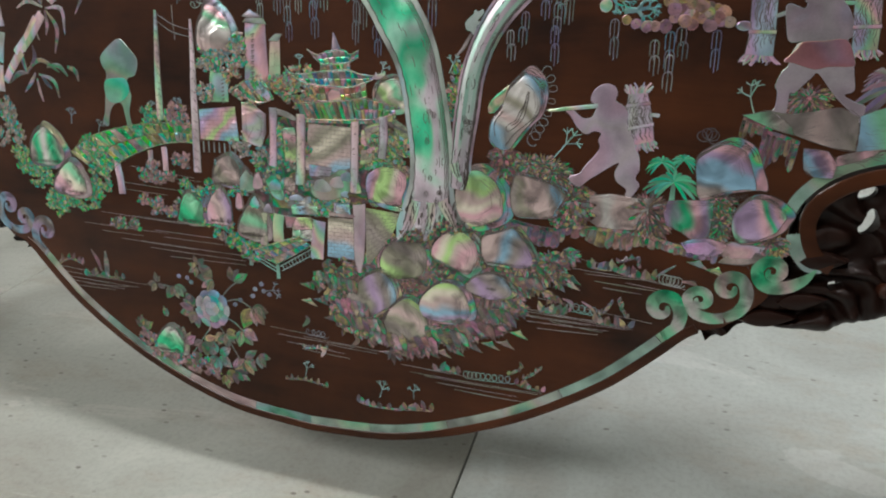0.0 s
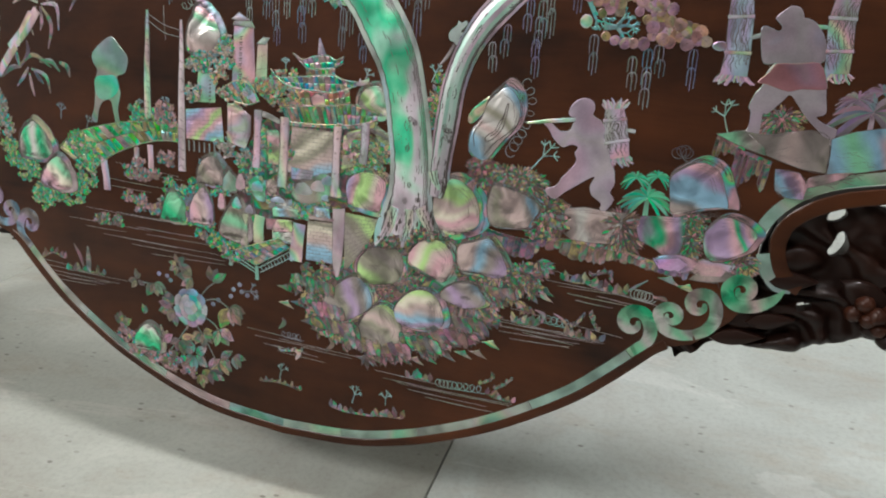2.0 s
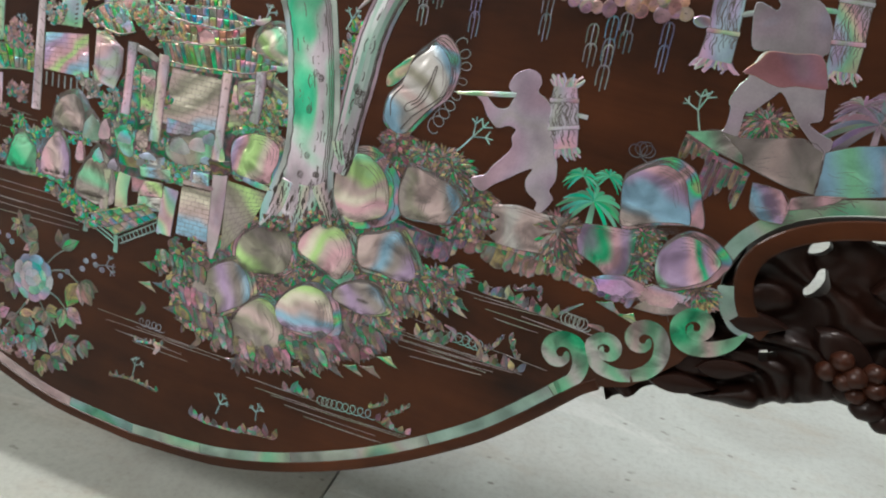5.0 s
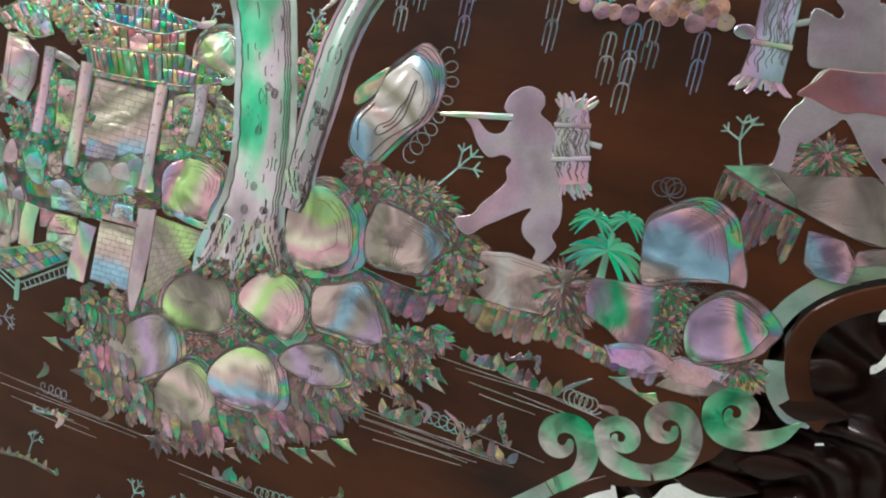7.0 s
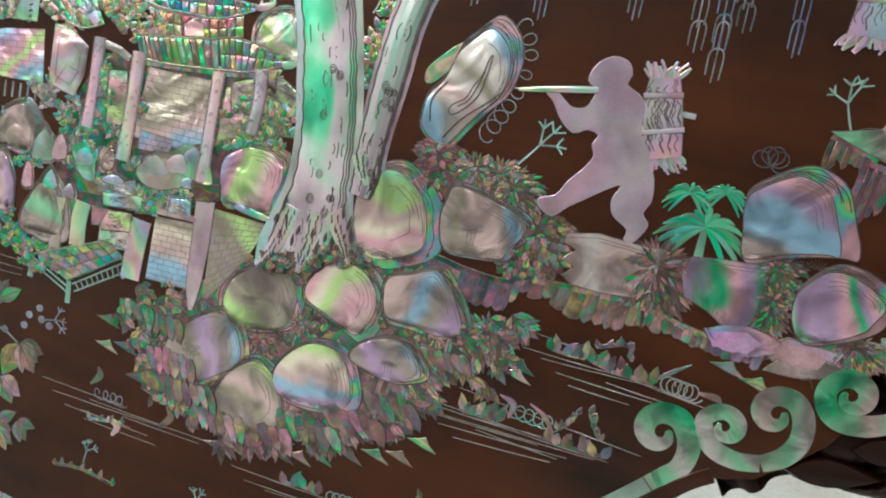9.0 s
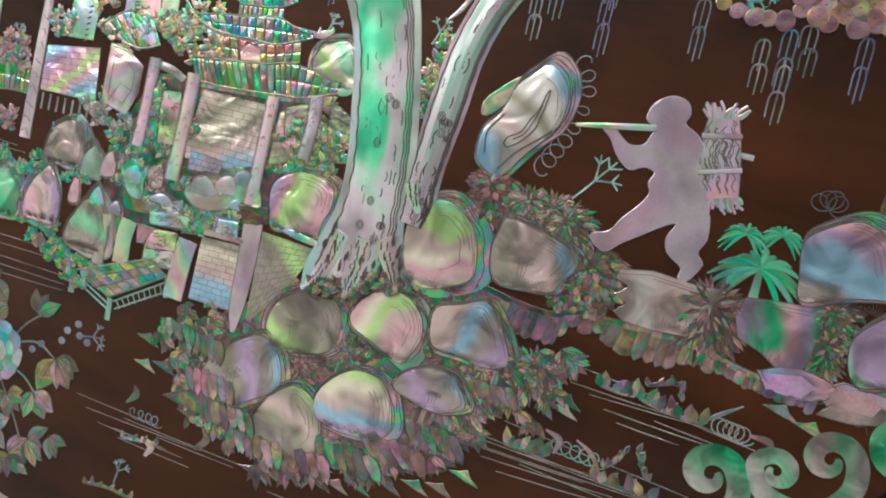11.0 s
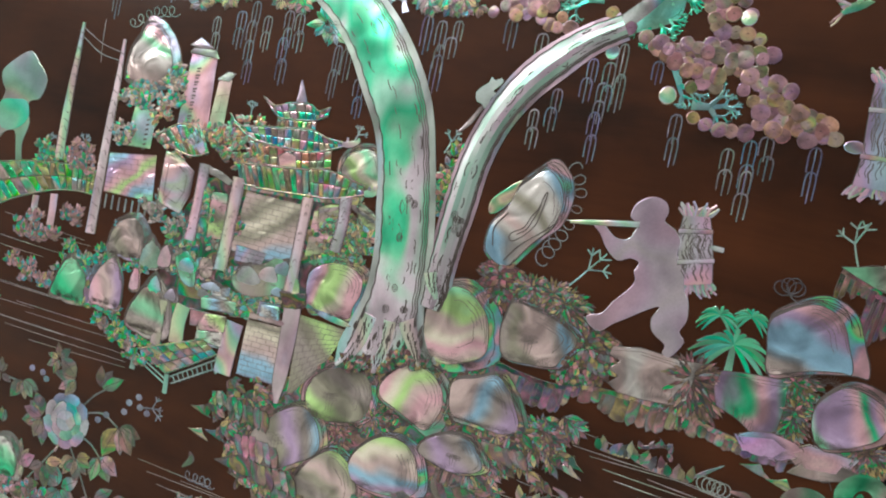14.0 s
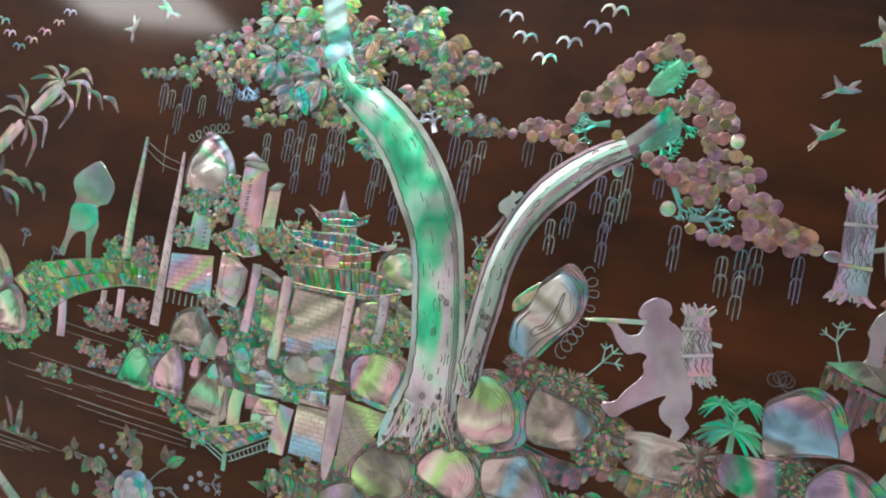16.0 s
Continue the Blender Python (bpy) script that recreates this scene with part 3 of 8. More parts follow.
# ---- scrolls of the border ----
def spiral(centre, r, hand, tail):
    """A comma-shaped scroll: a tail that runs into a broad ribbon curled round its own core."""
    pts = list(tail)
    for deg, far, wd in ((0, 0.71, 0.58), (45, 0.605, 0.57), (90, 0.515, 0.55), (135, 0.455, 0.55), (180, 0.405, 0.52), (225, 0.36, 0.46), (270, 0.32, 0.38), (315, 0.275, 0.29), (360, 0.215, 0.21), (390, 0.18, 0.12)):
        a = radians(deg)
        pts.append((centre[0] + hand * r * far * math.cos(a), centre[1] + r * far * math.sin(a), r * wd))
    return pts


SCROLLS = [spiral((317.4, 158.0), 18.5, 1, [(319.4, 134.6, 7.5), (327.4, 140.8, 9), (331.0, 149.0, 10)]),
           spiral((344.6, 168.0), 13.6, -1, [(362.4, 155.8, 8), (352.0, 154.2, 8.5), (340.8, 157.6, 9)]),
           spiral((364.1, 180.2), 16.5, 1, [(362.8, 155.9, 8), (371.2, 161.3, 9), (376.2, 170.0, 9.5)]),
           spiral((392.2, 196.0), 15.0, -1, [(420.2, 200.3, 1.5), (413.0, 191.6, 7), (402.5, 185.4, 9.5), (391.0, 184.2, 10), (384.0, 188.0, 9.5)])]
for s, side in enumerate((lambda p: p, mirrored)):
    for k, pts in enumerate(SCROLLS):
        bm = bmesh.new()
        ribbon(bm, side(pts), 1.3 + 0.12 * k, -0.5, 0.3, 8)
        hues = ((JADE, MINT, PEARLY, MINT, JADE), (MINT, PEARLY, MINT, PEARLY, MINT), (PEARLY, MINT, BLUSH, MINT, PEARLY), (MINT, JADE, MINT, BLUSH, MINT))[k] if s == 0 else (ASH, SKY, MAUVE, ASH, SKY)
        mid = side([pts[8]])[0]
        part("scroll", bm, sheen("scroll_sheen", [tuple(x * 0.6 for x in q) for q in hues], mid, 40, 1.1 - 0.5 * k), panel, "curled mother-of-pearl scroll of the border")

# ---- rocks ----
GREEN, PINK, LILAC, CREAM, BLUE, OLIVE, GREY, EMER = ((0.22, 0.60, 0.36), (0.66, 0.46, 0.52), (0.50, 0.44, 0.60), (0.64, 0.58, 0.50), (0.34, 0.50, 0.66),
                                                     (0.42, 0.47, 0.36), (0.50, 0.48, 0.46), (0.06, 0.62, 0.36))


def rock(name, place, tint, top, seed, square=0.35, turn=0.0, dome=2.4, label="", tuft=True, lines=7, shape=None, mat=None, outline=None, rim=0.80, shift=(0, 0)):
    """An angular boulder of pearl: a smooth face, layered strata round it, engraved contours and tufts."""
    if outline:
        o = closed(outline, 4)
        o = [np.array([np.interp(k / 44 * len(o), range(len(o) + 1), [p[i] for p in o + o[:1]]) for i in (0, 1)]) for k in range(44)]
        lo, hi = np.min(o, axis=0), np.max(o, axis=0)
        (u, v), (a, b) = (lo + hi) / 2 + np.array(shift), (hi - lo) / 2 * rim / 0.88
        place = (u, v, a, b)
    u, v, a, b = place
    rnd = random.Random(seed)
    face = [np.array((u, v)) + (p - (lo + hi) / 2) * rim for p in o] if outline else crag(u, v, a * 0.88, b * 0.90, turn, seed, shape or (BLOCK if square > 0.5 else MOUND))
    mid = np.array((u, v))
    lean = np.array((0.13 * a * (-1 if seed % 4 == 0 else 1), 0.07 * b))

    def out(k, f):
        p = np.array(face[k % 44])
        if outline and f > 1:
            return p + (o[k % 44] - p) * (f - 1) / 0.25
        return mid + (p - mid) * f + lean * max(0.0, f - 1) / 0.22
    bm = bmesh.new()
    plate(bm, [out(k, 1.25) for k in range(44)], top, -0.4, 0.2, (0.95, 0.5))
    ob = part(name, bm, RIMP if outline else PEARL, panel, label, tuple(c * 0.7 for c in tint))
    bm = bmesh.new()
    plate(bm, face, top + 0.4, top - 0.3, dome, (0.96, 0.88, 0.72, 0.5, 0.25), 0.3)
    part("dome", bm, mat or (FIGP if tint is EMER else ROCKP), ob, tint=tint)
    bm = bmesh.new()
    thick = 0.42 + 0.004 * a if outline else 0.55 + 0.006 * a
    line(bm, [(*out(k, 1.0), top + 0.5) for k in range(45)], thick, 0, 1)
    line(bm, [(*out(k, 1.24), top + 0.2) for k in range(45)], thick * 1.1, 0, 1)
    for k in range(lines):
        f0 = (1.07, 1.13, 1.18, 0.94, 0.88, 1.04, 1.10, 0.78, 0.66, 0.54, 0.42)[k % 11]
        start, run = rnd.randint(2, 10), rnd.randint(15, 27)
        if f0 < 1:
            start, run = rnd.randint(14, 22), rnd.randint(8, 15)
        pts = []
        for j in range(run):
            f = f0 + 0.014 * math.sin(j * 1.1 + seed) + 0.006 * rnd.uniform(-1, 1)
            pts.append((*out(start + j, f), (top + 0.4 + dome * (1 - f * f) if f < 1 else top + 0.25) + 0.12))
        line(bm, pts, thick * 0.9, 0, 2)

    def lift(px, py):
        f = 0.86 * max(abs(px), abs(py))
        return (u + px * a * 0.88, v + py * b * 0.88, top + 0.4 + dome * (1 - f * f) + 0.2)
    if tuft:
        n = rnd.randint(5, 8)
        for k in range(n):
            x, h = -0.80 + 1.6 * (k + rnd.uniform(0.1, 0.9)) / n, rnd.uniform(0.14, 0.34)
            for j in range(7):
                t = (j - 3) / 3
                line(bm, [lift(x + 0.06 * t, -0.93), lift(x + 0.13 * t, -0.92 + h * 0.5 * (1 - 0.3 * t * t)), lift(x + 0.22 * t, -0.92 + h * (1 - 0.6 * t * t))], 0.24, 0, 2)
        if seed % 3 == 1 and a > 16:
            x, y = rnd.uniform(-0.25, 0.25), -0.35
            for j in range(3):
                h = rnd.uniform(0.22, 0.40)
                line(bm, [lift(x + 0.07 * (j - 1), y - 0.3), lift(x + 0.11 * (j - 1), y + h)], 0.32, 0, 1)
                for s in (0.55, 1.0):
                    line(bm, [lift(x + 0.11 * (j - 1) + 0.12 * math.cos(w * 0.785), y + h * s + 0.04 * math.sin(w * 0.785)) for w in range(9)], 0.3, 0, 1)
    part("engraving", bm, INK, ob)
    return ob


# the large boulders: outline from the left foot over the top, bands of sheen and their direction
for k, (o, stops, turn, rim, shift, label) in enumerate((
        ([(81.1, 154.3), (76.7, 167.6), (80.7, 179.7), (90.4, 188.0), (103.4, 192.6), (116.1, 191.2), (123.5, 183.1), (124.2, 171.5), (120.8, 161.3), (109.8, 156.0), (92.9, 152.9)], (SAND, LIME, SAND, SAND, ASH, SAND, MINT), 0.9, 0.82, (-1, -1.5), "grey-green domed mother-of-pearl boulder at the island's foot"),
        ([(128.6, 176.3), (125.8, 183.7), (131.7, 194.3), (141.0, 202.3), (150.5, 203.9), (160.8, 201.2), (169.2, 193.0), (171.9, 182.9), (169.5, 173.2), (163.1, 163.1), (151.6, 166.8), (138.9, 172.1)], (SAND, BLUSH, ROSY, IVORY, LIME, BLUSH, ROSY, BLUSH, ASH, MAUVE), -0.7, 0.80, (-3, 0), "cream and rose domed mother-of-pearl boulder at the island's foot"),
        ([(174.2, 178.0), (170.1, 192.0), (172.2, 200.3), (185.4, 205.0), (197.6, 210.2), (205.4, 204.8), (212.6, 195.1), (218.8, 179.5), (205.7, 174.2), (189.7, 176.6)], (ASH, BLUSH, BLUSH, SKY, ASH, MAUVE, ASH), -0.5, 0.82, (-3, 0), "bluish grey domed mother-of-pearl boulder at the island's foot"),
        ([(52.1, 113.6), (45.0, 126.8), (50.6, 140.0), (61.1, 150.5), (75.4, 159.3), (84.2, 158.9), (92.8, 151.6), (97.3, 140.0), (95.5, 131.0), (84.6, 123.1), (69.1, 114.3)], (SAND, ASH, SAND, MAUVE, ASH, SKY, MINT), 0.35, 0.84, (-2, -1), "grey domed mother-of-pearl boulder at the island's foot"),
        ([(86.6, 100.4), (81.4, 111.9), (86.3, 123.6), (94.4, 133.2), (105.2, 139.3), (116.6, 134.5), (124.3, 124.0), (126.0, 108.7), (118.2, 99.4), (103.1, 93.6), (92.1, 94.9)], (SAND, SAND, ASH, SAND, BLUSH, SAND, LIME, MAUVE), 1.2, 0.84, (-1, -1), "sandy grey domed mother-of-pearl boulder at the island's foot"),
        ([(118.6, 124.6), (117.5, 136.9), (126.6, 149.7), (138.6, 157.2), (152.7, 156.4), (161.5, 147.4), (166.1, 132.7), (162.5, 124.6), (147.8, 120.4), (130.9, 120.2)], (MAUVE, SKY, MINT, MAUVE, SKY, BLUSH, IVORY, LIME, SAND, SAND, ASH), 1.75, 0.84, (-3, -1), "domed mother-of-pearl boulder with a blue and lime sheen"),
        ([(159.5, 152.3), (159.0, 157.7), (164.4, 163.4), (176.1, 168.9), (187.4, 169.4), (195.6, 163.2), (200.1, 153.1), (185.8, 146.8), (172.1, 147.8)], (SAND, ASH, MAUVE, ASH, SKY, SAND), 0.6, 0.86, (-2, -1), "low layered mother-of-pearl boulder at the island's foot"),
        ([(69.0, 216.3), (64.4, 229.9), (63.8, 241.7), (68.7, 249.5), (81.6, 255.4), (95.6, 254.7), (105.5, 249.9), (107.2, 238.0), (103.2, 227.3), (101.0, 218.2), (81.6, 217.1)], (SKY, MAUVE, ROSY, LIME, LIME, IVORY, ROSY, ROSY, SKY, MAUVE), -0.35, 0.84, (-3, -2), "rainbow mother-of-pearl boulder beside the tree"),
        ([(151.5, 207.2), (145.8, 224.0), (145.6, 240.5), (150.1, 251.5), (160.1, 258.9), (171.9, 259.4), (182.7, 252.6), (190.7, 243.4), (194.8, 229.8), (194.8, 217.5), (186.5, 210.2), (169.0, 203.2), (157.3, 204.0)], (MINT, LIME, LIME, BLUSH, ROSY, IVORY, BLUSH, LIME, MINT, LIME, ROSY, MAUVE), 1.62, 0.80, (-5, -1), "mother-of-pearl boulder banded green and rose beside the tree"),
        ([(196.3, 219.6), (191.1, 235.4), (192.9, 247.4), (195.6, 254.9), (206.6, 254.3), (221.3, 250.5), (236.1, 245.2), (239.9, 237.6), (232.8, 227.4), (228.9, 220.8), (214.0, 218.7)], (SAND, ASH, SAND, BLUSH, BLUSH, ASH, SKY, SAND, ASH), 0.5, 0.88, (-2, -1), "broad silver-grey mother-of-pearl boulder"),
        ([(336.2, 244.3), (332.3, 258.3), (330.2, 275.2), (337.3, 283.5), (350.3, 291.3), (359.8, 291.7), (370.8, 284.8), (377.6, 268.4), (380.4, 261.9), (381.0, 254.9), (374.4, 254.9), (356.0, 251.1)], (ASH, BLUSH, ASH, SKY, SKY, MAUVE, ROSY, ROSY, LIME), 1.45, 0.82, (-4, -2), "large rosy and blue mother-of-pearl boulder"),
        ([(368.4, 213.9), (361.2, 222.5), (359.9, 235.3), (365.1, 244.9), (374.0, 252.2), (384.9, 251.7), (395.3, 246.6), (401.9, 239.6), (398.6, 231.6), (394.8, 225.5), (383.4, 218.4)], (JADE, MINT, MAUVE, MAUVE, ROSY, JADE, MAUVE, ROSY, MINT, JADE), 0.3, 0.84, (-3, -1.5), "violet and green mother-of-pearl boulder"))):
    c = (np.min(o, axis=0) + np.max(o, axis=0)) / 2
    if k < 7:
        o = [tuple(c + (np.array(p) - c) * 1.09) for p in o]
    run = max(np.max(o, axis=0) - np.min(o, axis=0)) * 1.15
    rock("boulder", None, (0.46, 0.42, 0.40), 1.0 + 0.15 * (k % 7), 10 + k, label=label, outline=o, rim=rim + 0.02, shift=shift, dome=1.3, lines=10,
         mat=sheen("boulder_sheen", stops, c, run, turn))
LEFTS = [((-76.8, 235.7, 16.3, 15.8), CREAM), ((-118.2, 197.0, 15.9, 16.5), EMER), ((-86.6, 202.3, 15.4, 19.5), LILAC), ((-50.4, 191.6, 16.2, 18.2), CREAM), ((-288.9, 244.7, 22.9, 19.7), GREY), ((-261.8, 214.1, 20.3, 17.4), CREAM)]
for k, (place, tint) in enumerate(LEFTS):
    stops, turn = (((ASH, SAND, BLUSH, ASH, SAND), 0.6), ((JADE, JADE, MINT, JADE), 0.8), ((MAUVE, ROSY, BLUSH, MAUVE, ASH), 0.2), ((SAND, ASH, MINT, SAND, ROSY), 1.3), ((ASH, JADE, PEARLY, JADE, ASH), 0.3), ((MAUVE, ROSY, IVORY, MINT, SAND), 1.2), ((MINT, PEARLY), 0.5))[k]
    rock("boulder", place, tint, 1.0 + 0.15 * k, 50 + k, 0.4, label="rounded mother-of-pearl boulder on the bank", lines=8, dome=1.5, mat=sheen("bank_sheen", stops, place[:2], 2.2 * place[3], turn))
rock("boulder", (-150.7, 59.8, 17.2, 15.6), EMER, 1.2, 71, 0.2, label="bright green rounded mother-of-pearl boulder", lines=5, mat=sheen("bank_sheen", (ASH, JADE, JADE, MINT, PEARLY, JADE), (-150, 60), 34, 1.2))
def shale(place, tint, top, seed, way):
    """A slanting pack of thin pointed shell slabs with a jagged foot and engraved layers."""
    rnd = random.Random(seed)
    u, v, a, b = place
    ob = None
    for k in range(6):
        x, y = u + a * (k - 2.5) / 2.7, v + b * (0.55 - 0.05 * k * abs(way)) + rnd.uniform(-1, 1)
        t = -0.95 + 0.5 * way + rnd.uniform(-0.16, 0.16)
        ln, wd = b * rnd.uniform(2.0, 2.6), a * 0.42 * rnd.uniform(0.85, 1.2)
        d, n = np.array((math.cos(t), math.sin(t))), np.array((-math.sin(t), math.cos(t)))
        foot = np.array((x, y)) - d * ln * 0.35
        shape = ((0, -0.3), (0.05, 0.32), (0.35, 0.55), (0.72, 0.42), (0.86, 0.18), (1.0, 0.02), (0.84, -0.16), (0.9, -0.34), (0.66, -0.42), (0.3, -0.5))
        o = [foot + d * ln * p + n * wd * q * rnd.uniform(0.9, 1.1) for p, q in shape]
        bm = bmesh.new()
        h = top + 0.22 * k
        sawn(bm, o, h, -0.3, 0.25)
        c = tuple(min(1, x_ * rnd.uniform(0.8, 1.2)) for x_ in tint)
        if ob is None:
            ob = part("strata_mound", bm, STRATAP, panel, "slanting pack of pointed shell slabs at the island's foot", c)
        else:
            part("slab", bm, STRATAP, ob, tint=c)
        strokes(ob, [[(*p, h + 0.04) for p in o + o[:1]]] + [[(*(foot + d * ln * f + n * wd * g), h + 0.04) for f in (0.1, 0.45, 0.78)] for g in (-0.2, 0.08, 0.3)], 0.42, 1)
    return ob


for k, (place, tint, way) in enumerate((((85.7, 94.6, 16.2, 6.9), GREY, -0.45), ((112.6, 95.8, 17.8, 6.7), PINK, -0.2), ((140.1, 105.2, 16.3, 7.9), OLIVE, 0.1), ((165.0, 115.7, 15.7, 8.4), PINK, 0.25), ((185.0, 129.5, 13.2, 7.6), GREY, 0.1),
                                         ((40.2, 140.4, 13.7, 6.3), OLIVE, -0.5), ((51.4, 119.9, 14.4, 7.0), PINK, -0.6), ((67.0, 105.9, 14.2, 6.9), GREY, -0.5), ((208.1, 163.2, 11.3, 5.6), PINK, 0.1), ((24.4, 145.1, 10.7, 5.0), GREEN, -0.4))):
    shale(place, tint, 2.0 + 0.15 * k, 90 + k, way)
STONE = [(171.2, 280.9), (172.6, 295.1), (181.2, 306.6), (186.4, 322.6), (193.7, 330.5), (203.2, 338.4), (212.9, 331.2), (217.0, 322.4), (217.3, 313.0), (214.0, 300.6), (205.9, 291.8), (198.9, 282.6), (189.5, 269.9), (181.5, 270.1), (174.3, 275.1)]
rock("standing_stone", None, (0.62, 0.60, 0.62), 1.0, 74, dome=1.2, label="tall leaning pale grey mother-of-pearl stone with engraved contours", tuft=False, lines=8, outline=STONE, rim=0.86, shift=(-2.5, -2.5),
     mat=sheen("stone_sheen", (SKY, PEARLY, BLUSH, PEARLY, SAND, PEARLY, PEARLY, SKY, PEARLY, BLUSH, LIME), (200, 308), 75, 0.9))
bm = bmesh.new()
for pts in ([(185.0, 288.6), (186.7, 291.8), (192.6, 295.7), (195.6, 302.5), (198.9, 308.2), (200.8, 316.1), (202.2, 317.8), (201.7, 312.0), (200.6, 305.6), (198.7, 297.9), (193.0, 290.7), (187.2, 286.7), (185.0, 288.6)], [(189.3, 291.1), (194.2, 294.9), (197.3, 301.7), (200.0, 310.3)], [(184.8, 274.8), (191.8, 284.7), (201.9, 293.7), (211.3, 302.4)], [(176.6, 281.9), (175.6, 292.7), (182.1, 302.5)]):
    line(bm, [(*p, 3.0) for p in pts], 0.7, 0, 4)
part("engraving", bm, INK, panel, "engraved contour lines on the standing stone")
bm = bmesh.new()
sawn(bm, closed([(170.3, 300.4), (170.1, 307.3), (176.5, 314.7), (184.7, 321.7), (188.4, 321.8), (186.5, 313.5), (181.1, 307.5), (175.0, 301.3)], 3), 0.8)
part("strata_slab", bm, RIMP, panel, "thin layered shell slab behind the standing stone", (0.42, 0.40, 0.46))
rock("boulder", None, CREAM, 0.9, 56, label="pale mother-of-pearl boulder behind the tree", lines=8, dome=1.0, outline=[(73.6, 298.0), (68.9, 309.5), (71.9, 320.4), (81.9, 327.0), (93.1, 327.1), (99.4, 316.1), (103.4, 299.9), (89.4, 298.8)], rim=0.84, shift=(0.5, -2),
     mat=sheen("bank_sheen", (ASH, LIME, IVORY, MINT, PEARLY, BLUSH), (87, 315), 30, 0.9))
rock("hill_rock", (-85.1, 361.5, 19.4, 22.8), CREAM, 1.1, 75, 0.2, label="cream mother-of-pearl hill rock behind the towers", tuft=False, lines=9, mat=sheen("bank_sheen", (ROSY, BLUSH, ASH, PEARLY, MINT, ROSY, SAND), (-85, 361), 48, 1.2))

# ---- the tree ----
def trunk(pts, tint, top, seed, label, mat):
    # the sides swell and narrow a little
    pts = [(u + 0.5 * math.sin(2.1 * k), v, w * (1 + 0.035 * math.sin(1.9 * k + seed))) for k, (u, v, w) in enumerate(pts)]
    bm = bmesh.new()
    ribbon(bm, [(u, v, w * 1.08) for u, v, w in pts], top, -0.4, 0.2, 10)
    ob = part("tree_trunk", bm, RINDP, panel, label, tuple(c * 0.7 for c in tint))
    bm = bmesh.new()
    ribbon(bm, [(u, v, w * 0.86) for u, v, w in pts], top + 0.9, top - 0.4, 4.2, 10)
    part("bark", bm, mat, ob, tint=tint)
    rnd, bm = random.Random(seed), bmesh.new()
    path = curve(pts, 10)
    for k in range(int(len(path) * 0.7)):
        j = rnd.randint(2, len(path) - 3)
        a, d = path[j], path[j + 1] - path[j - 1]
        d = d[:2] / math.hypot(*d[:2])
        s = np.array((-d[1], d[0]))
        f = rnd.uniform(-0.8, 0.8)
        run, bend = rnd.uniform(3, 9), rnd.uniform(-1.5, 1.5)
        pts3 = []
        for i in range(5):
            t = i / 4
            p = a[:2] + s * f * a[2] * 0.40 + d * run * (t - 0.5) + s * bend * math.sin(t * 3.14)
            pts3.append((*p, top + 1.0 + 4.2 * max(0.0, 1 - abs(f) ** 1.6)))
        line(bm, pts3, rnd.uniform(0.5, 0.9), 0, 2)
    for f in (-0.97, 0.97, -0.88, -0.78):
        pts3 = []
        for k, a in enumerate(path):
            d = (path[min(k + 1, len(path) - 1)] - path[max(k - 1, 0)])[:2]
            d = d / math.hypot(*d)
            g = f * 0.43 + 0.012 * math.sin(k * 1.3)
            pts3.append((a[0] - d[1] * g * a[2], a[1] + d[0] * g * a[2], top + 1.0 + 4.2 * max(0.0, 0.86 - abs(f)) * 1.7 + 0.15))
        line(bm, pts3, 0.8, 0, 1)
    for k in range(9):
        # knot rings
        a = path[int(len(path) * (0.08 + 0.34 * rnd.random()))]
        f, r = rnd.uniform(-0.1, 0.30), rnd.uniform(1.4, 2.6)
        for q in (1.0, 0.5):
            line(bm, [(a[0] + f * a[2] + q * r * 0.8 * math.cos(w * 0.785), a[1] + q * r * math.sin(w * 0.785), top + 1.1 + 4.2 * (1 - (2.2 * abs(f)) ** 2 * 0.8)) for w in range(9)], 0.5, 0, 1)
    part("engraving", bm, INK, ob)
    return ob


SLITS = [(102.1, 216.0), (106.2, 207.6), (109.3, 214.4), (113.8, 205.6), (115.9, 212.2), (121.5, 204.8), (124.8, 211.7), (129.0, 204.1), (132.2, 211.6), (136.8, 208.3), (138.3, 217.2), (142.0, 212.0), (143.6, 220.2), (146.8, 214.2), (105.5, 222.9), (140.5, 225.5)]
MAIN = [(125.2, 198.0, 64.0), (123.0, 206.1, 55.5), (123.2, 219.9, 44.3), (123.5, 239.6, 37.6), (122.4, 266.8, 35.1), (119.2, 293.7, 34.3), (113.6, 320.2, 35.2), (105.2, 346.4, 37.1), (92.9, 370.3, 36.8), (77.5, 392.1, 35.7), (58.8, 411.2, 33.8), (40.5, 425.0, 29.2), (22.2, 436.7, 24.4), (9.8, 452.2, 20.2)]
trunk(MAIN, (0.42, 0.84, 0.62), 2.0, 5, "thick pale green and silver tree trunk inlay", BARKP)
rnd = random.Random(8)
for k, (u, v) in enumerate(SLITS):
    bm = bmesh.new()
    sawn(bm, leaf(u, v - 2, rnd.uniform(5, 9), rnd.uniform(1.4, 2.4), 1.57 + rnd.uniform(-0.25, 0.25), 4), 7.75, 6.0, 0.1)
    part("root_slit", bm, INK, panel)
LIMB = [(146.9, 237.4, 14.3), (148.0, 248.5, 16.6), (148.6, 257.9, 17.4), (149.4, 274.7, 18.1), (151.7, 300.2, 18.8), (156.0, 327.9, 18.6), (163.4, 353.0, 19.1), (174.8, 374.2, 19.6), (190.6, 391.3, 19.9), (208.0, 406.8, 17.9), (224.9, 416.8, 15.4)]
trunk(LIMB, (0.54, 0.48, 0.54), 1.8, 6, "slender silvery leaning tree trunk inlay", LIMBP)
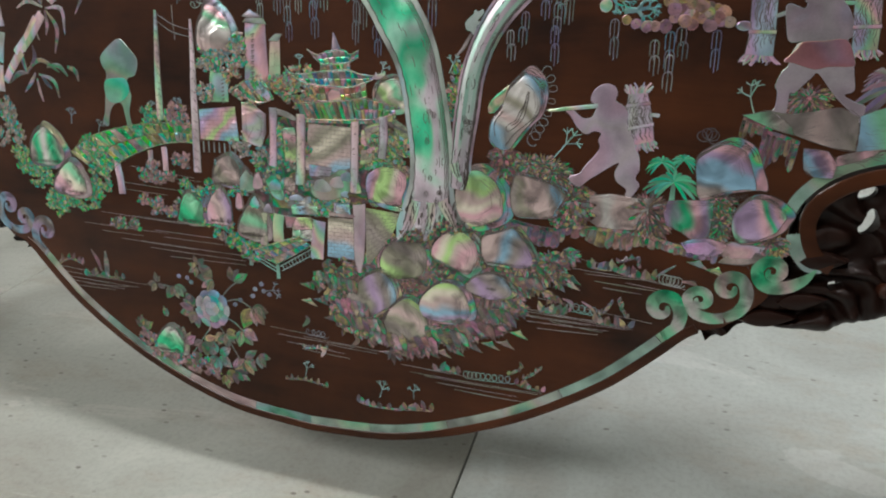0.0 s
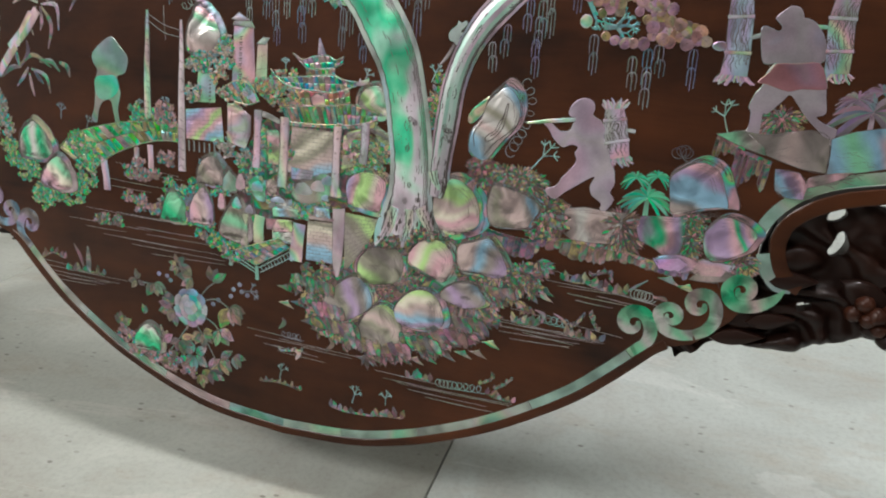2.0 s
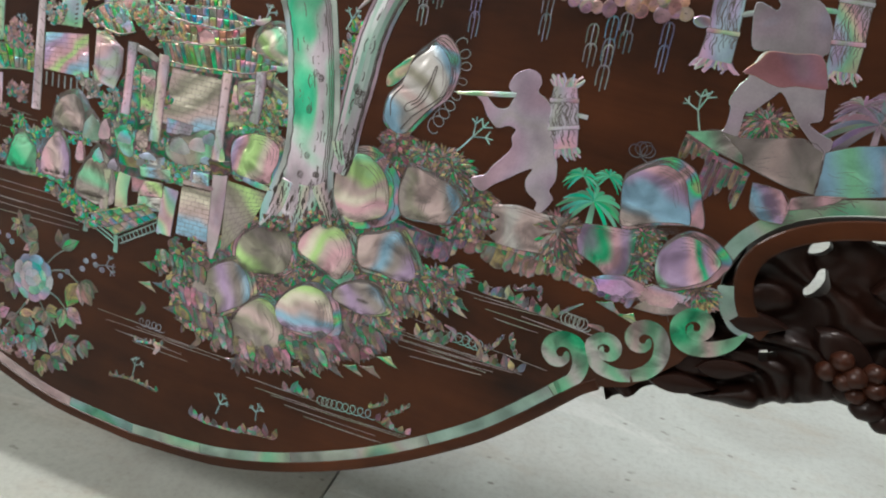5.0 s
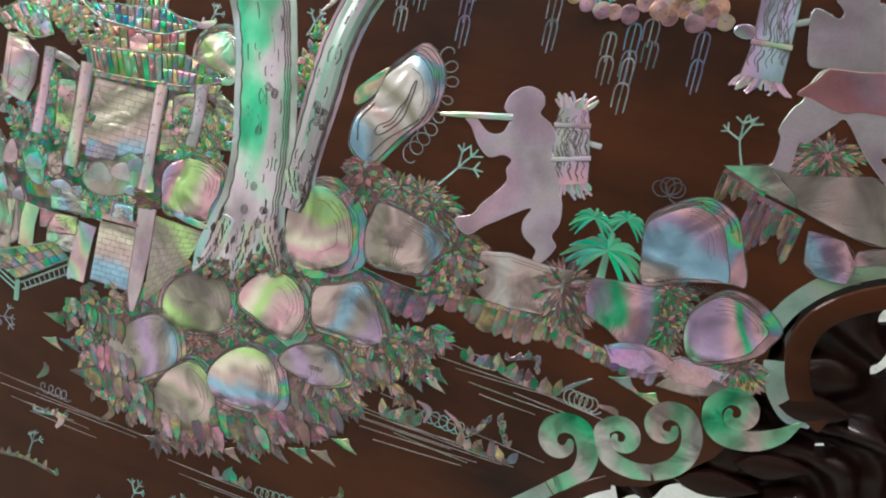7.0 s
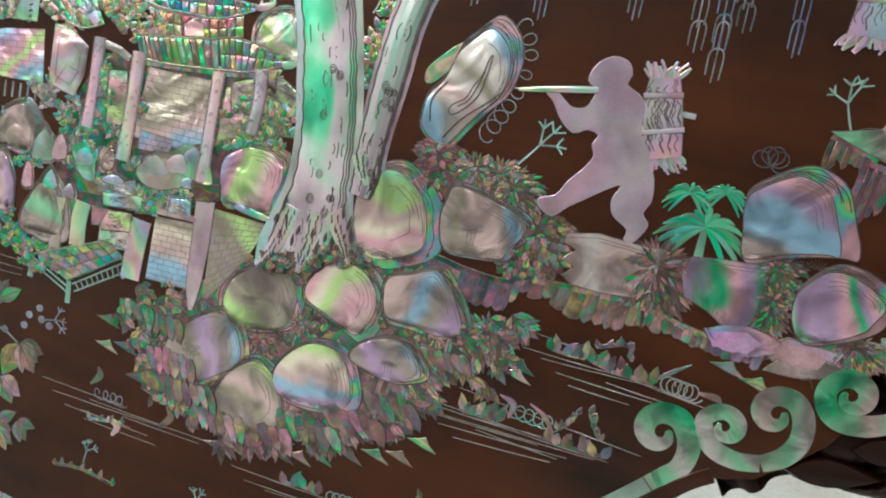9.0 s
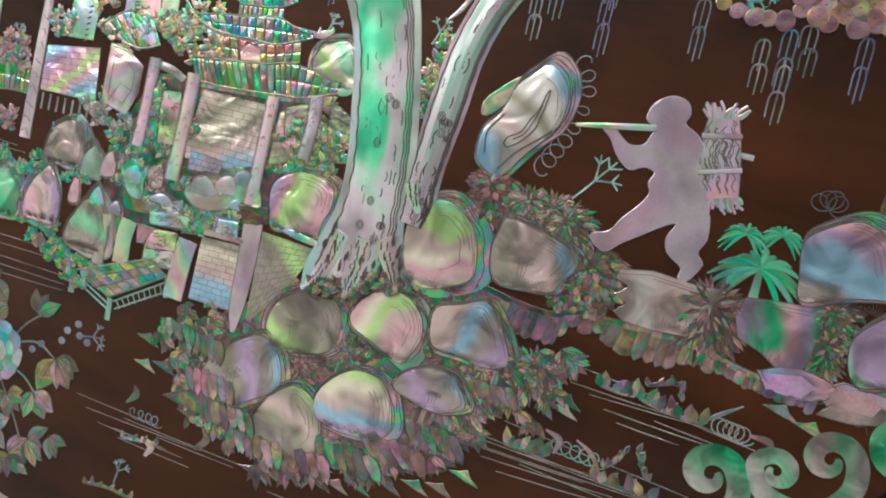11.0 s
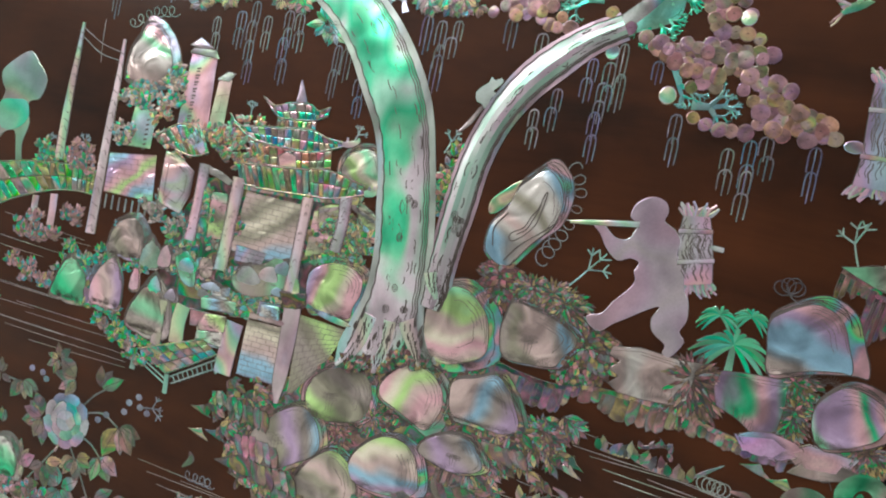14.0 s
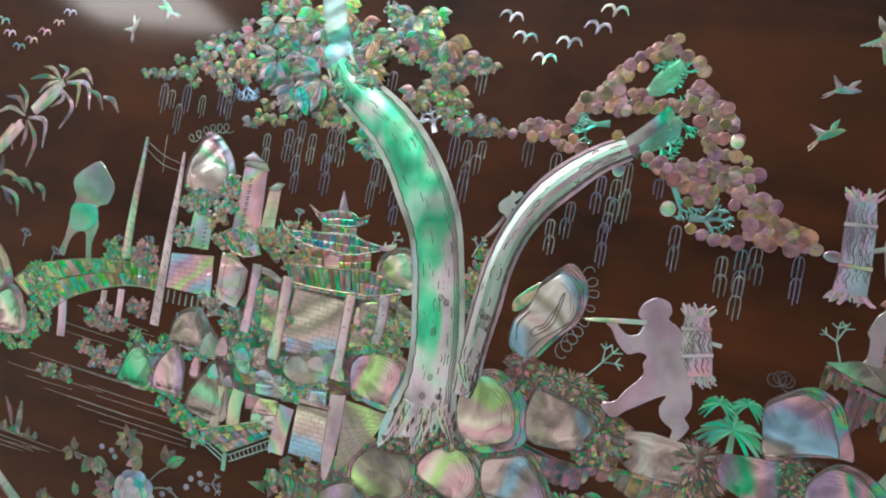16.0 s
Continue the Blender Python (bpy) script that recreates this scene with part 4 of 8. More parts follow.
for k, pts in enumerate(([(111.2, 224.5, 9.2), (107.4, 209.9, 7.2), (101.2, 197.3, 5.1), (94.8, 189.4, 1.8)], [(123.9, 224.2, 9.7), (124.3, 210.8, 8.4), (121.8, 200.0, 6.3), (119.3, 190.8, 2.1)], [(134.0, 226.6, 8.2), (141.0, 215.0, 6.8), (144.8, 207.6, 4.1), (147.7, 201.7, 1.4)], [(143.6, 258.6, 7.3), (146.1, 251.0, 5.3), (149.9, 243.6, 2.0)])):
    bm = bmesh.new()
    ribbon(bm, [(u, v, w * 1.3) for u, v, w in pts], 5.6 + 0.3 * k, -0.3, 1.8, 6)
    root = part("root", bm, RINDP, panel, "flaring pale shell root of the tree", (0.62, 0.60, 0.62))
    rnd, bm = random.Random(k), bmesh.new()
    for u, v, w in curve(pts, 5)[1:-3]:
        for f in (-0.22, 0.20):
            g = f + rnd.uniform(-0.08, 0.08)
            line(bm, [(u + g * w, v + 1.4, 7.3 + 0.3 * k), (u + g * w, v - 1.2, 7.3 + 0.3 * k)], 0.9, 0, 1)
    part("engraving", bm, INK, root)


# ---- small inlay helpers ----
DULL = nacre("dull_pearl", 0.03, 0.92, 1.0, 0.4, 0.3, 0.1)


def shards(name, spots, n, size, tint, seed, top=0.7, label="", long=1.0, lie=None, mat=None):
    """Tufts of small overlapping leaf-shaped chips with engraved veins, spread over discs (u, v, radius)."""
    rnd, bm, dark = random.Random(seed), bmesh.new(), bmesh.new()
    size, n = size * 1.3, n * 0.72
    area = sum(r * r for _, _, r in spots)
    for u, v, r in spots:
        for _ in range(max(2, int(0.50 * n * r * r / area))):
            d, t = r * math.sqrt(rnd.random()), rnd.uniform(0, 6.28)
            x, y = u + d * math.cos(t), v + d * math.sin(t)
            turn = rnd.uniform(0.9, 2.3) if lie is None else lie + rnd.uniform(-0.4, 0.4)
            h = top + rnd.uniform(0, 0.8)
            k = rnd.randint(4, 6)
            for j in range(k):
                # one tuft: leaves fanned round a foot
                s = size * rnd.uniform(0.8, 1.3)
                way = turn + (j - (k - 1) / 2) * (0.42 if long > 1.2 else 0.62) + rnd.uniform(-0.1, 0.1)
                o = leaf(x + rnd.uniform(-0.2, 0.2) * s, y + rnd.uniform(-0.2, 0.2) * s, s * 1.5 * long, s * 0.85, way, 3)
                hj = h + 0.16 * (j % 3)
                plate(bm, o, hj, hj - 0.5, 0.12, (0.7,), 0.12)
                c = sum(np.array(p) for p in o) / len(o)
                dark.faces.new([dark.verts.new(spot(*(c + (np.array(p) - c) * (1 + 0.75 / s)), hj - 0.2)) for p in o])
                if size > 2.7 and j % 2 == 0:
                    m, e = np.array(o[0]), np.array(o[3])
                    line(dark, [(*(m + (e - m) * 0.1), hj + 0.28), (*(m + (e - m) * 0.75), hj + 0.32)], 0.36, 0, 1)
    ob = part(name, bm, mat or (VIVIDP if tint[1] > tint[0] or "pavilion" in label else SHARD), panel, label, tuple(c * 0.82 for c in tint), "stuff", smooth=False)
    part("setting_line", dark, INK, ob, kind="stuff", smooth=False)
    return ob


def spread(pts, r):
    return [(u, v, r) for u, v in pts]


def fan(parent, u, v, r, n, tint, seed, start=0.0, sweep=6.28, wide=0.30, top=1.0, name="leaf", mat=None):
    """A cluster of pointed leaves round a point, each a piece of its own with an engraved vein."""
    rnd, lines = random.Random(seed), []
    for k in range(n):
        a = start + sweep * (k + rnd.uniform(0.1, 0.9)) / n
        ln = r * rnd.uniform(0.75, 1.1)
        bm = bmesh.new()
        o = leaf(u + 0.1 * r * math.cos(a), v + 0.1 * r * math.sin(a), ln, ln * wide * rnd.uniform(1.1, 1.7), a, 5)
        h = top + 0.4 * rnd.random()
        plate(bm, o, h, -0.2, 0.2, (0.8, 0.4), 0.25)
        c = tuple(min(1, max(0, x + rnd.uniform(-0.08, 0.08))) for x in tint)
        part(name, bm, mat or CROWNP, parent, tint=c)
        if r > 6:
            lines.append([(*p, h + 0.02) for p in o + o[:1]])
            m, e = (np.array(o[0]) * 0.9 + np.array(o[5]) * 0.1), (np.array(o[0]) * 0.15 + np.array(o[5]) * 0.85)
            lines.append([(*m, h + 0.5), (*((m + e) / 2), h + 0.62), (*e, h + 0.5)])
    if lines:
        strokes(parent, lines, 0.42, 1, "veining")


def strip(name, pts, top, mat, tint, parent=None, label="", dome=0.3, n=6, base=-0.3):
    bm = bmesh.new()
    ribbon(bm, pts, top, base, dome, n)
    ob = part(name, bm, mat, parent or panel, label, tint)
    path = curve(pts, n) if n > 1 else [np.array(a, float) for a in pts]
    if mat is not DULL and len(path) > 2 and max(a[2] for a in path) > 2.2:
        sides = ([], [])
        for k, a in enumerate(path):
            d = (path[min(k + 1, len(path) - 1)] - path[max(k - 1, 0)])[:2]
            s = np.array((-d[1], d[0])) / (math.hypot(*d) + 1e-9) * max(0.1, a[2] / 2 - 0.1)
            for side, f in zip(sides, (1, -1)):
                side.append((a[0] + f * s[0], a[1] + f * s[1], top - 0.02))
        strokes(ob, sides, 0.5, 1)
    return ob


def piece(name, outline, top, mat, tint, parent=None, label="", dome=0.4, base=-0.3):
    bm = bmesh.new()
    o = []
    for a, b in zip(outline, outline[1:] + outline[:1]):
        a, b = np.array(a), np.array(b)
        o += [a + (b - a) * k / 4 for k in range(4)]
    plate(bm, o, top, base, dome, (0.95, 0.7, 0.35), 0.3)
    ob = part(name, bm, mat, parent or panel, label, tint)
    mid = sum(o) / len(o)
    strokes(ob, [[(*p, top + 0.05) for p in o + o[:1]], [(*(mid + (p - mid) * 0.90), top + dome * 0.2 + 0.15) for p in o[:len(o) * 2 // 3]]], 0.5, 1)
    return ob


def mesh_at(c, s, t):
    """A place in the four-cornered field c."""
    a, b, d, e = (np.array(p) for p in c)
    return (a * (1 - s) + b * s) * (1 - t) + (e * (1 - s) + d * s) * t


def brick_wall(name, c, rows, cols, tint, top, label, mat=None):
    """A plate with engraved brick joints; corners run round it from the top."""
    bm = bmesh.new()
    grid = [[bm.verts.new(spot(*mesh_at(c, i / 6, j / 6), top + 0.5 * math.sin(math.pi * i / 6) * math.sin(math.pi * j / 6))) for i in range(7)] for j in range(7)]
    for j in range(6):
        for i in range(6):
            bm.faces.new((grid[j][i], grid[j + 1][i], grid[j + 1][i + 1], grid[j][i + 1]))
    rim = grid[0] + [r[-1] for r in grid[1:]] + grid[-1][-2::-1] + [r[0] for r in grid[-2:0:-1]]
    low = [bm.verts.new((p.co.x, 0.0003, p.co.z)) for p in rim]
    for k in range(len(rim)):
        j = (k + 1) % len(rim)
        bm.faces.new((rim[k], rim[j], low[j], low[k]))
    bmesh.ops.recalc_face_normals(bm, faces=bm.faces)
    ob = part(name, bm, mat or BRICKP, panel, label, tint, smooth=False)
    lines = []

    def lift(s, t):
        return (*mesh_at(c, s, t), top + 0.5 * math.sin(math.pi * s) * math.sin(math.pi * t) + 0.06)
    for r in range(rows + 1):
        t = min(0.985, max(0.015, r / rows))
        lines.append([lift(k / 4, t) for k in range(5)])
        if r < rows:
            for k in range(cols):
                s = (k + (0.5 if r % 2 else 0.0)) / cols
                if 0.02 < s < 0.98:
                    lines.append([lift(s, r / rows), lift(s, (r + 1) / rows)])
    strokes(ob, lines, 0.62, 1)
    return ob


def pillar(pts, tint, top, seed, label, name="column"):
    """A smooth column with engraved flutes and cloud marks."""
    ob = strip(name, pts, top, SILVER, tint, None, label, 1.2, 5)
    rnd, path, lines = random.Random(seed), curve(pts, 8), []
    for f in (-0.40, 0.40):
        lines.append([(a[0] + f * a[2], a[1], top + 0.35) for a in path])
    for _ in range(int(len(path) * 0.55)):
        a = path[rnd.randint(1, len(path) - 2)]
        f, s = rnd.uniform(-0.25, 0.25), rnd.uniform(0.8, 2.0)
        lines.append([(a[0] + f * a[2] + s * math.cos(t) * 0.6, a[1] + s * math.sin(t), top + 1.2 * (1 - (f * 2) ** 2) + 0.12) for t in (0, 1.2, 2.4, 3.4)])
    strokes(ob, lines, 0.4, 2)
    return ob


def tiles_between(name, upper, lower, n, rows, tint, top, label, seed=0, piece_name="roof_tile"):
    """A curved band of small upright tiles between two lines."""
    hi, lo = curve(upper, 8), curve(lower, 8)

    def on(l, s):
        x = s * (len(l) - 1)
        k = min(int(x), len(l) - 2)
        return l[k] + (l[k + 1] - l[k]) * (x - k)
    bm = bmesh.new()
    rail = [(*p[:2], 1.1) for p in hi]
    ribbon(bm, rail, top + 0.5, -0.3, 0.4, 1)
    ob = part(name, bm, SHARD, panel, label, tint)
    strip("eave", [(*p[:2], 1.1) for p in lo], top + 0.5, SHARD, tuple(c * 0.8 for c in tint), ob, n=1)
    rnd, lines = random.Random(seed), []
    for k in range(n):
        for r in range(rows):
            a, b, s0, s1 = r / rows + 0.01, (r + 1) / rows - 0.01, (k + 0.04) / n, (k + 0.96) / n
            o = []
            for s, t in ((s0, a), (s1, a), (s1, b), (s0, b)):
                o.append((on(hi, s)[:2] * (1 - t) + on(lo, s)[:2] * t))
            bm = bmesh.new()
            plate(bm, o, top + rnd.uniform(0, 0.3), -0.3, 0.5, (0.7,), 0.25)
            part(piece_name, bm, LEAFP, ob, tint=tuple(min(1, max(0, c + rnd.uniform(-0.15, 0.15))) for c in tint), smooth=False)
            lines.append([(*p, top + 0.1) for p in o + o[:1]])
    strokes(ob, lines, 0.4, 1, "jointing")
    return ob


def frond(parent, pts, tint, name="frond", mat=None):
    strip(name, pts, 0.7, mat or FIGP, tint, parent, n=5, dome=0.2)


def sprig(u, v, size, turn, tint, seed, name="sprig", label="thin dull green sprig inlay"):
    """A little branching plant of thin curved lines: a stem and its twigs."""
    rnd, made = random.Random(seed), []

    def grow(x, y, a, ln, depth):
        x2, y2 = x + ln * math.cos(a), y + ln * math.sin(a)
        bm = bmesh.new()
        ribbon(bm, [(x, y, 1.0), ((x + x2) / 2 + rnd.uniform(-0.3, 0.3), (y + y2) / 2, 0.9), (x2, y2, 0.8)], 0.5, -0.2, 0.1, 2, 0.15)
        made.append(part("twig", bm, DULL, made[0], tint=tint) if made else part(name, bm, DULL, panel, label, tint))
        if depth:
            for d in (-0.9, -0.1, 0.8):
                grow(x2, y2, a + d + rnd.uniform(-0.2, 0.2), ln * rnd.uniform(0.5, 0.7), depth - 1)
    grow(u, v, turn, size * 0.5, 2)
    return made[0]


def coils(pts, n, r, tint, label="row of thin curled water-weed loops"):
    """A row of curled loops along a line."""
    bm, path = bmesh.new(), curve(pts, 12)
    loop = []
    for k in range(n * 16):
        a = [np.interp(k / (n * 16) * (len(path) - 1), range(len(path)), [p[i] for p in path]) for i in (0, 1)]
        t = 2 * math.pi * k / 16
        loop.append((a[0] + r * math.cos(t), a[1] + r * math.sin(t), 0.6))
    ribbon(bm, loop, 0.45, -0.2, 0.1, 1, 0.15)
    return part("curled_weed", bm, DULL, panel, label, tint)



# ---- rubble, grass and leaf chips round the rocks ----
for name, o, c, label in (("island_ground", [(27.2, 142.2), (70.6, 181.3), (124.8, 205.8), (188.1, 212.4), (205.7, 193.1), (226.1, 173.6), (197.8, 145.2), (161.8, 111.5), (109.9, 99.1), (64.6, 107.6), (40.1, 123.8)], (0.34, 0.28, 0.26), "dark rosy shell ground between the boulders"),
                          ("court_ground", [(-49.4, 231.6), (-25.4, 288.1), (12.7, 287.5), (79.4, 287.4), (98.6, 269.1), (91.6, 237.0), (62.1, 216.3), (24.8, 203.8), (-19.0, 198.9), (-44.5, 202.4)], (0.34, 0.38, 0.30), "olive shell ground of the garden court")):
    bm = bmesh.new()
    edge = []
    for a, b in zip(o, o[1:] + o[:1]):
        edge += [np.array(a) + (np.array(b) - np.array(a)) * k / 6 + np.array((math.sin(k * 5.1 + a[0]), math.cos(k * 3.7 + a[1]))) * 1.2 for k in range(6)]
    plate(bm, edge, 0.3, -0.3, 0.15, (0.95, 0.8, 0.6, 0.4, 0.2), 0.2)
    part(name, bm, SHARD, panel, label, c)

shards("rubble", [(*p, r) for p, r in (((24.8, 143.4), 15), ((35.6, 159.2), 13), ((55.4, 153.8), 12), ((43.7, 117.6), 18), ((62.7, 107.0), 17), ((34.9, 127.8), 12), ((86.3, 100.2), 14))],
       190, 3.6, (0.50, 0.42, 0.38), 1, label="pinkish and green shell chips of the island's bank", lie=-0.6)
shards("rubble", [(*p, r) for p, r in (((99.2, 95.5), 11), ((123.8, 103.8), 13), ((149.1, 112.4), 13), ((173.9, 119.0), 12), ((184.6, 131.0), 10), ((158.3, 125.7), 12))],
       100, 3.8, (0.52, 0.45, 0.45), 2, label="slanting shell strata at the island's foot", long=1.6, lie=-0.9)
shards("rubble", [(*p, r) for p, r in (((99.7, 148.9), 11), ((122.7, 161.9), 13), ((143.5, 165.2), 13), ((168.8, 175.3), 13), ((106.9, 189.2), 12), ((85.6, 183.5), 10), ((125.9, 201.0), 10), ((158.3, 197.9), 12), ((183.8, 203.2), 12), ((139.7, 202.9), 12), ((106.1, 176.9), 10), ((173.4, 205.2), 10), ((200.5, 194.8), 9), ((79.1, 146.3), 9))],
       330, 2.6, (0.45, 0.40, 0.30), 3, 0.3, "bright shell chips between the boulders")
shards("grass_bank", [(*p, r) for p, r in (((202.5, 166.3), 16), ((223.9, 169.7), 15), ((233.0, 183.6), 14), ((186.4, 158.1), 15), ((195.9, 146.3), 13), ((204.9, 183.2), 10))],
       210, 3.2, (0.52, 0.42, 0.42), 4, label="low shell chip shrubs beside the boulders", long=1.4, lie=-1.0)
def thatch(name, apex, wide, tall, tint, seed, label, rows=7, leafy=0.30, fall=0.85, mat=None):
    """A shaggy bush cut in shell: rows of pointed leaves that fall from its top, each row over the next, with engraved edges."""
    rnd, bm, dark = random.Random(seed), bmesh.new(), bmesh.new()
    u, v = apex
    mid = (u, v - tall * 0.5)
    edge = []
    for k in range(60):
        a = 2 * math.pi * k / 60
        g = (0.94 if k % 2 else 0.80) * rnd.uniform(0.95, 1.05) * (1 - 0.10 * max(0.0, -math.sin(a)))
        edge.append((mid[0] + wide * 0.5 * g * math.cos(a), mid[1] + tall * 0.5 * g * math.sin(a)))
    plate(bm, edge, 0.7, -0.3, 0.1, (0.9, 0.5), 0.2)
    for r in range(rows, 0, -1):
        f = r / rows
        n = 6 + int(20 * f)
        for k in range(n):
            a = 2 * math.pi * (k + rnd.uniform(-0.3, 0.3)) / n
            x, y = mid[0] + math.cos(a) * wide * f * 0.41, mid[1] + tall * 0.27 + math.sin(a) * tall * f * (0.16 if math.sin(a) > 0 else 0.54)
            ln = tall * rnd.uniform(0.13, 0.20)
            # leaves fall outwards and down
            way = math.atan2(math.sin(a) * (0.6 if math.sin(a) > 0 else 1.1) * fall - 0.25, math.cos(a)) + rnd.uniform(-0.2, 0.2)
            o = leaf(x, y, ln, ln * leafy * rnd.uniform(0.9, 1.4), way, 3)
            h = 0.9 + 0.10 * (rows - r) + 0.05 * (k % 3)
            plate(bm, o, h, h - 0.4, 0.08, (0.7,), 0.1)
            c = sum(np.array(p) for p in o) / len(o)
            dark.faces.new([dark.verts.new(spot(*(c + (np.array(p) - c) * 1.25), h - 0.12)) for p in o])
    ob = part(name, bm, mat or SHARD, panel, label, tint, "stuff", smooth=False)
    part("setting_line", dark, INK, ob, kind="stuff", smooth=False)
    return ob


thatch("shrub", (185.1, 273.4), 23.25, 34, (0.50, 0.30, 0.24), 1, "reddish shell leaves beside the slender trunk", 7, 0.5, 0.8)
thatch("grass_tuft", (204.6, 269.4), 26.35, 26, (0.50, 0.42, 0.38), 2, "shaggy pinkish grass tuft of shell leaves")
thatch("grass_tuft", (216.6, 268.9), 27.9, 30, (0.46, 0.42, 0.32), 3, "shaggy brown and green grass tuft of shell leaves")
thatch("grass_tuft", (224.9, 265.5), 31, 34, (0.52, 0.46, 0.38), 4, "rounded straw-coloured grass tuft of shell leaves", 8, 0.22)
thatch("shrub", (241.4, 246.9), 37.2, 36, (0.56, 0.44, 0.34), 5, "rounded shrub of rosy and green shell leaves", 6, 0.55, 0.9)
thatch("shrub", (236.6, 236.8), 31, 28, (0.56, 0.38, 0.36), 6, "rounded shrub of rosy shell leaves", 5, 0.55, 0.9)
thatch("shrub", (298.5, 244.7), 41.85, 44, (0.46, 0.38, 0.28), 7, "shaggy olive and brown shrub of shell leaves", 9, 0.24, 0.85)
thatch("shrub", (348.9, 250.2), 26.35, 24, (0.44, 0.40, 0.28), 8, "small brown shrub of shell leaves by the boulder", 6, 0.3)
thatch("shrub", (351.3, 236.8), 18.6, 30, (0.44, 0.36, 0.28), 9, "narrow brown shrub of shell leaves by the boulder", 6, 0.3, 0.6)
thatch("shrub", (386.6, 223.2), 35.0, 21, (0.52, 0.34, 0.30), 10, "reddish shrub of shell leaves under the violet boulder", 7, 0.26)
thatch("shrub", (193.4, 188.9), 23.25, 18, (0.50, 0.46, 0.40), 14, "small tuft of shell leaves between the boulders", 5, 0.3)
thatch("shrub", (226.8, 191.4), 34.1, 26, (0.52, 0.44, 0.34), 11, "low spread shrub of pink and green shell leaves", 6, 0.3, 0.9, VIVIDP)
thatch("shrub", (103.4, 153.1), 24.8, 20, (0.52, 0.34, 0.28), 12, "reddish shell tuft between the boulders", 6, 0.3)
thatch("shrub", (126.1, 168.9), 27.9, 20, (0.40, 0.46, 0.24), 13, "green shell tuft between the boulders", 6, 0.3, 0.85, VIVIDP)
shards("garden_growth", [(*p, r) for p, r in (((-33.1, 229.4), 13), ((-12.0, 268.6), 12), ((-10.3, 252.5), 12), ((-12.9, 218.9), 13), ((9.1, 216.5), 13), ((34.7, 222.3), 12), ((23.5, 208.9), 10), ((-29.8, 243.1), 10))],
       200, 2.9, (0.50, 0.74, 0.58), 11, 0.6, "green and rosy shell chip garden inside the gate")
shards("garden_growth", [(*p, r) for p, r in (((71.9, 263.7), 10), ((84.1, 283.2), 13), ((86.3, 266.6), 13), ((95.7, 258.4), 11), ((68.8, 252.7), 8))],
       130, 2.9, (0.74, 0.78, 0.52), 12, 0.6, "shell chip shrubs beside the pavilion")
shards("garden_growth", [(*p, r) for p, r in (((-53.8, 258.9), 11), ((-41.3, 253.9), 10), ((-62.9, 259.1), 8), ((-82.6, 234.3), 8), ((-33.9, 223.6), 10))],
       110, 2.9, (0.30, 0.84, 0.56), 13, 0.7, "emerald shell chip hedge")
shards("bank_growth", spread([(-94.7, 185.0), (-82.7, 176.1), (-72.8, 168.7), (-60.2, 162.1), (-50.5, 160.8), (-105.8, 190.3), (-39.6, 163.6), (-80.9, 188.2)], 8), 170, 3.0, (0.26, 0.56, 0.26), 14, 0.6, "small pale leaves along the bank")
shards("bank_growth", spread([(-124.2, 204.1), (-116.7, 193.8), (-110.4, 209.1), (-97.8, 217.6), (-66.9, 218.4), (-124.6, 215.9)], 8), 130, 2.8, (0.06, 0.62, 0.30), 15, 0.6, "emerald shell leaves along the bank")
shards("shore_bush", [(*p, r) for p, r in (((-319.4, 228.1), 15), ((-300.4, 212.6), 13), ((-270.3, 195.6), 17), ((-240.6, 193.5), 14), ((-225.8, 212.6), 14), ((-218.5, 233.3), 13), ((-232.8, 245.9), 12), ((-281.9, 185.3), 12))],
       520, 3.0, (0.26, 0.74, 0.34), 16, 0.6, "glittering green shell leaves round the shore rocks")
shards("shore_bush", spread([(-333.7, 264.8), (-350.1, 248.6), (-326.3, 253.8), (-337.1, 279.0)], 10), 130, 3.2, (0.14, 0.58, 0.24), 17, 0.6, "green shell leaves under the bamboo")
shards("shrub", spread([(-159.9, 279.3), (-151.9, 276.9)], 9), 60, 2.8, (0.10, 0.52, 0.26), 18, 0.7, "emerald shell shrub on the bridge")
shards("shrub", spread([(-133.5, 281.2), (-120.6, 281.3), (-127.1, 286.0)], 9), 80, 2.8, (0.40, 0.46, 0.26), 19, 0.7, "olive shell shrub on the bridge")
shards("hill_growth", spread([(-87.3, 335.4), (-78.0, 331.0), (-66.5, 347.7), (-60.1, 337.2), (-93.3, 330.0), (-96.9, 302.6), (-87.6, 345.4)], 10), 230, 2.8, (0.34, 0.72, 0.34), 20, 1.2, "green shell growth below the hill rock")
shards("hill_growth", spread([(-23.9, 315.0), (-6.8, 318.8), (-14.9, 308.4), (2.5, 304.9), (-41.3, 311.2), (-52.9, 305.2), (7.4, 317.5), (-65.4, 316.8)], 12), 200, 3.0, (0.70, 0.34, 0.34), 21, 0.6, "rosy shell chips behind the pavilion roof")
shards("hill_growth", spread([(146.0, 317.1), (145.9, 328.4), (144.4, 307.8), (142.6, 300.8)], 8), 90, 2.8, (0.42, 0.45, 0.22), 22, 0.6, "yellow-green shell chips behind the trunk")
shards("water_growth", spread([(5.0, 257.9), (-152.3, 196.4), (-169.4, 199.7), (-162.5, 192.2), (-142.1, 192.1)], 6), 70, 3.0, (0.35, 0.42, 0.25), 23, 0.5, "small floating shell leaves on the water")
shards("water_growth", spread([(-211.6, 172.4), (-199.5, 172.9), (-186.7, 171.8)], 5), 40, 3.2, (0.55, 0.42, 0.42), 24, 0.5, "pale pink shell petals floating on the water")
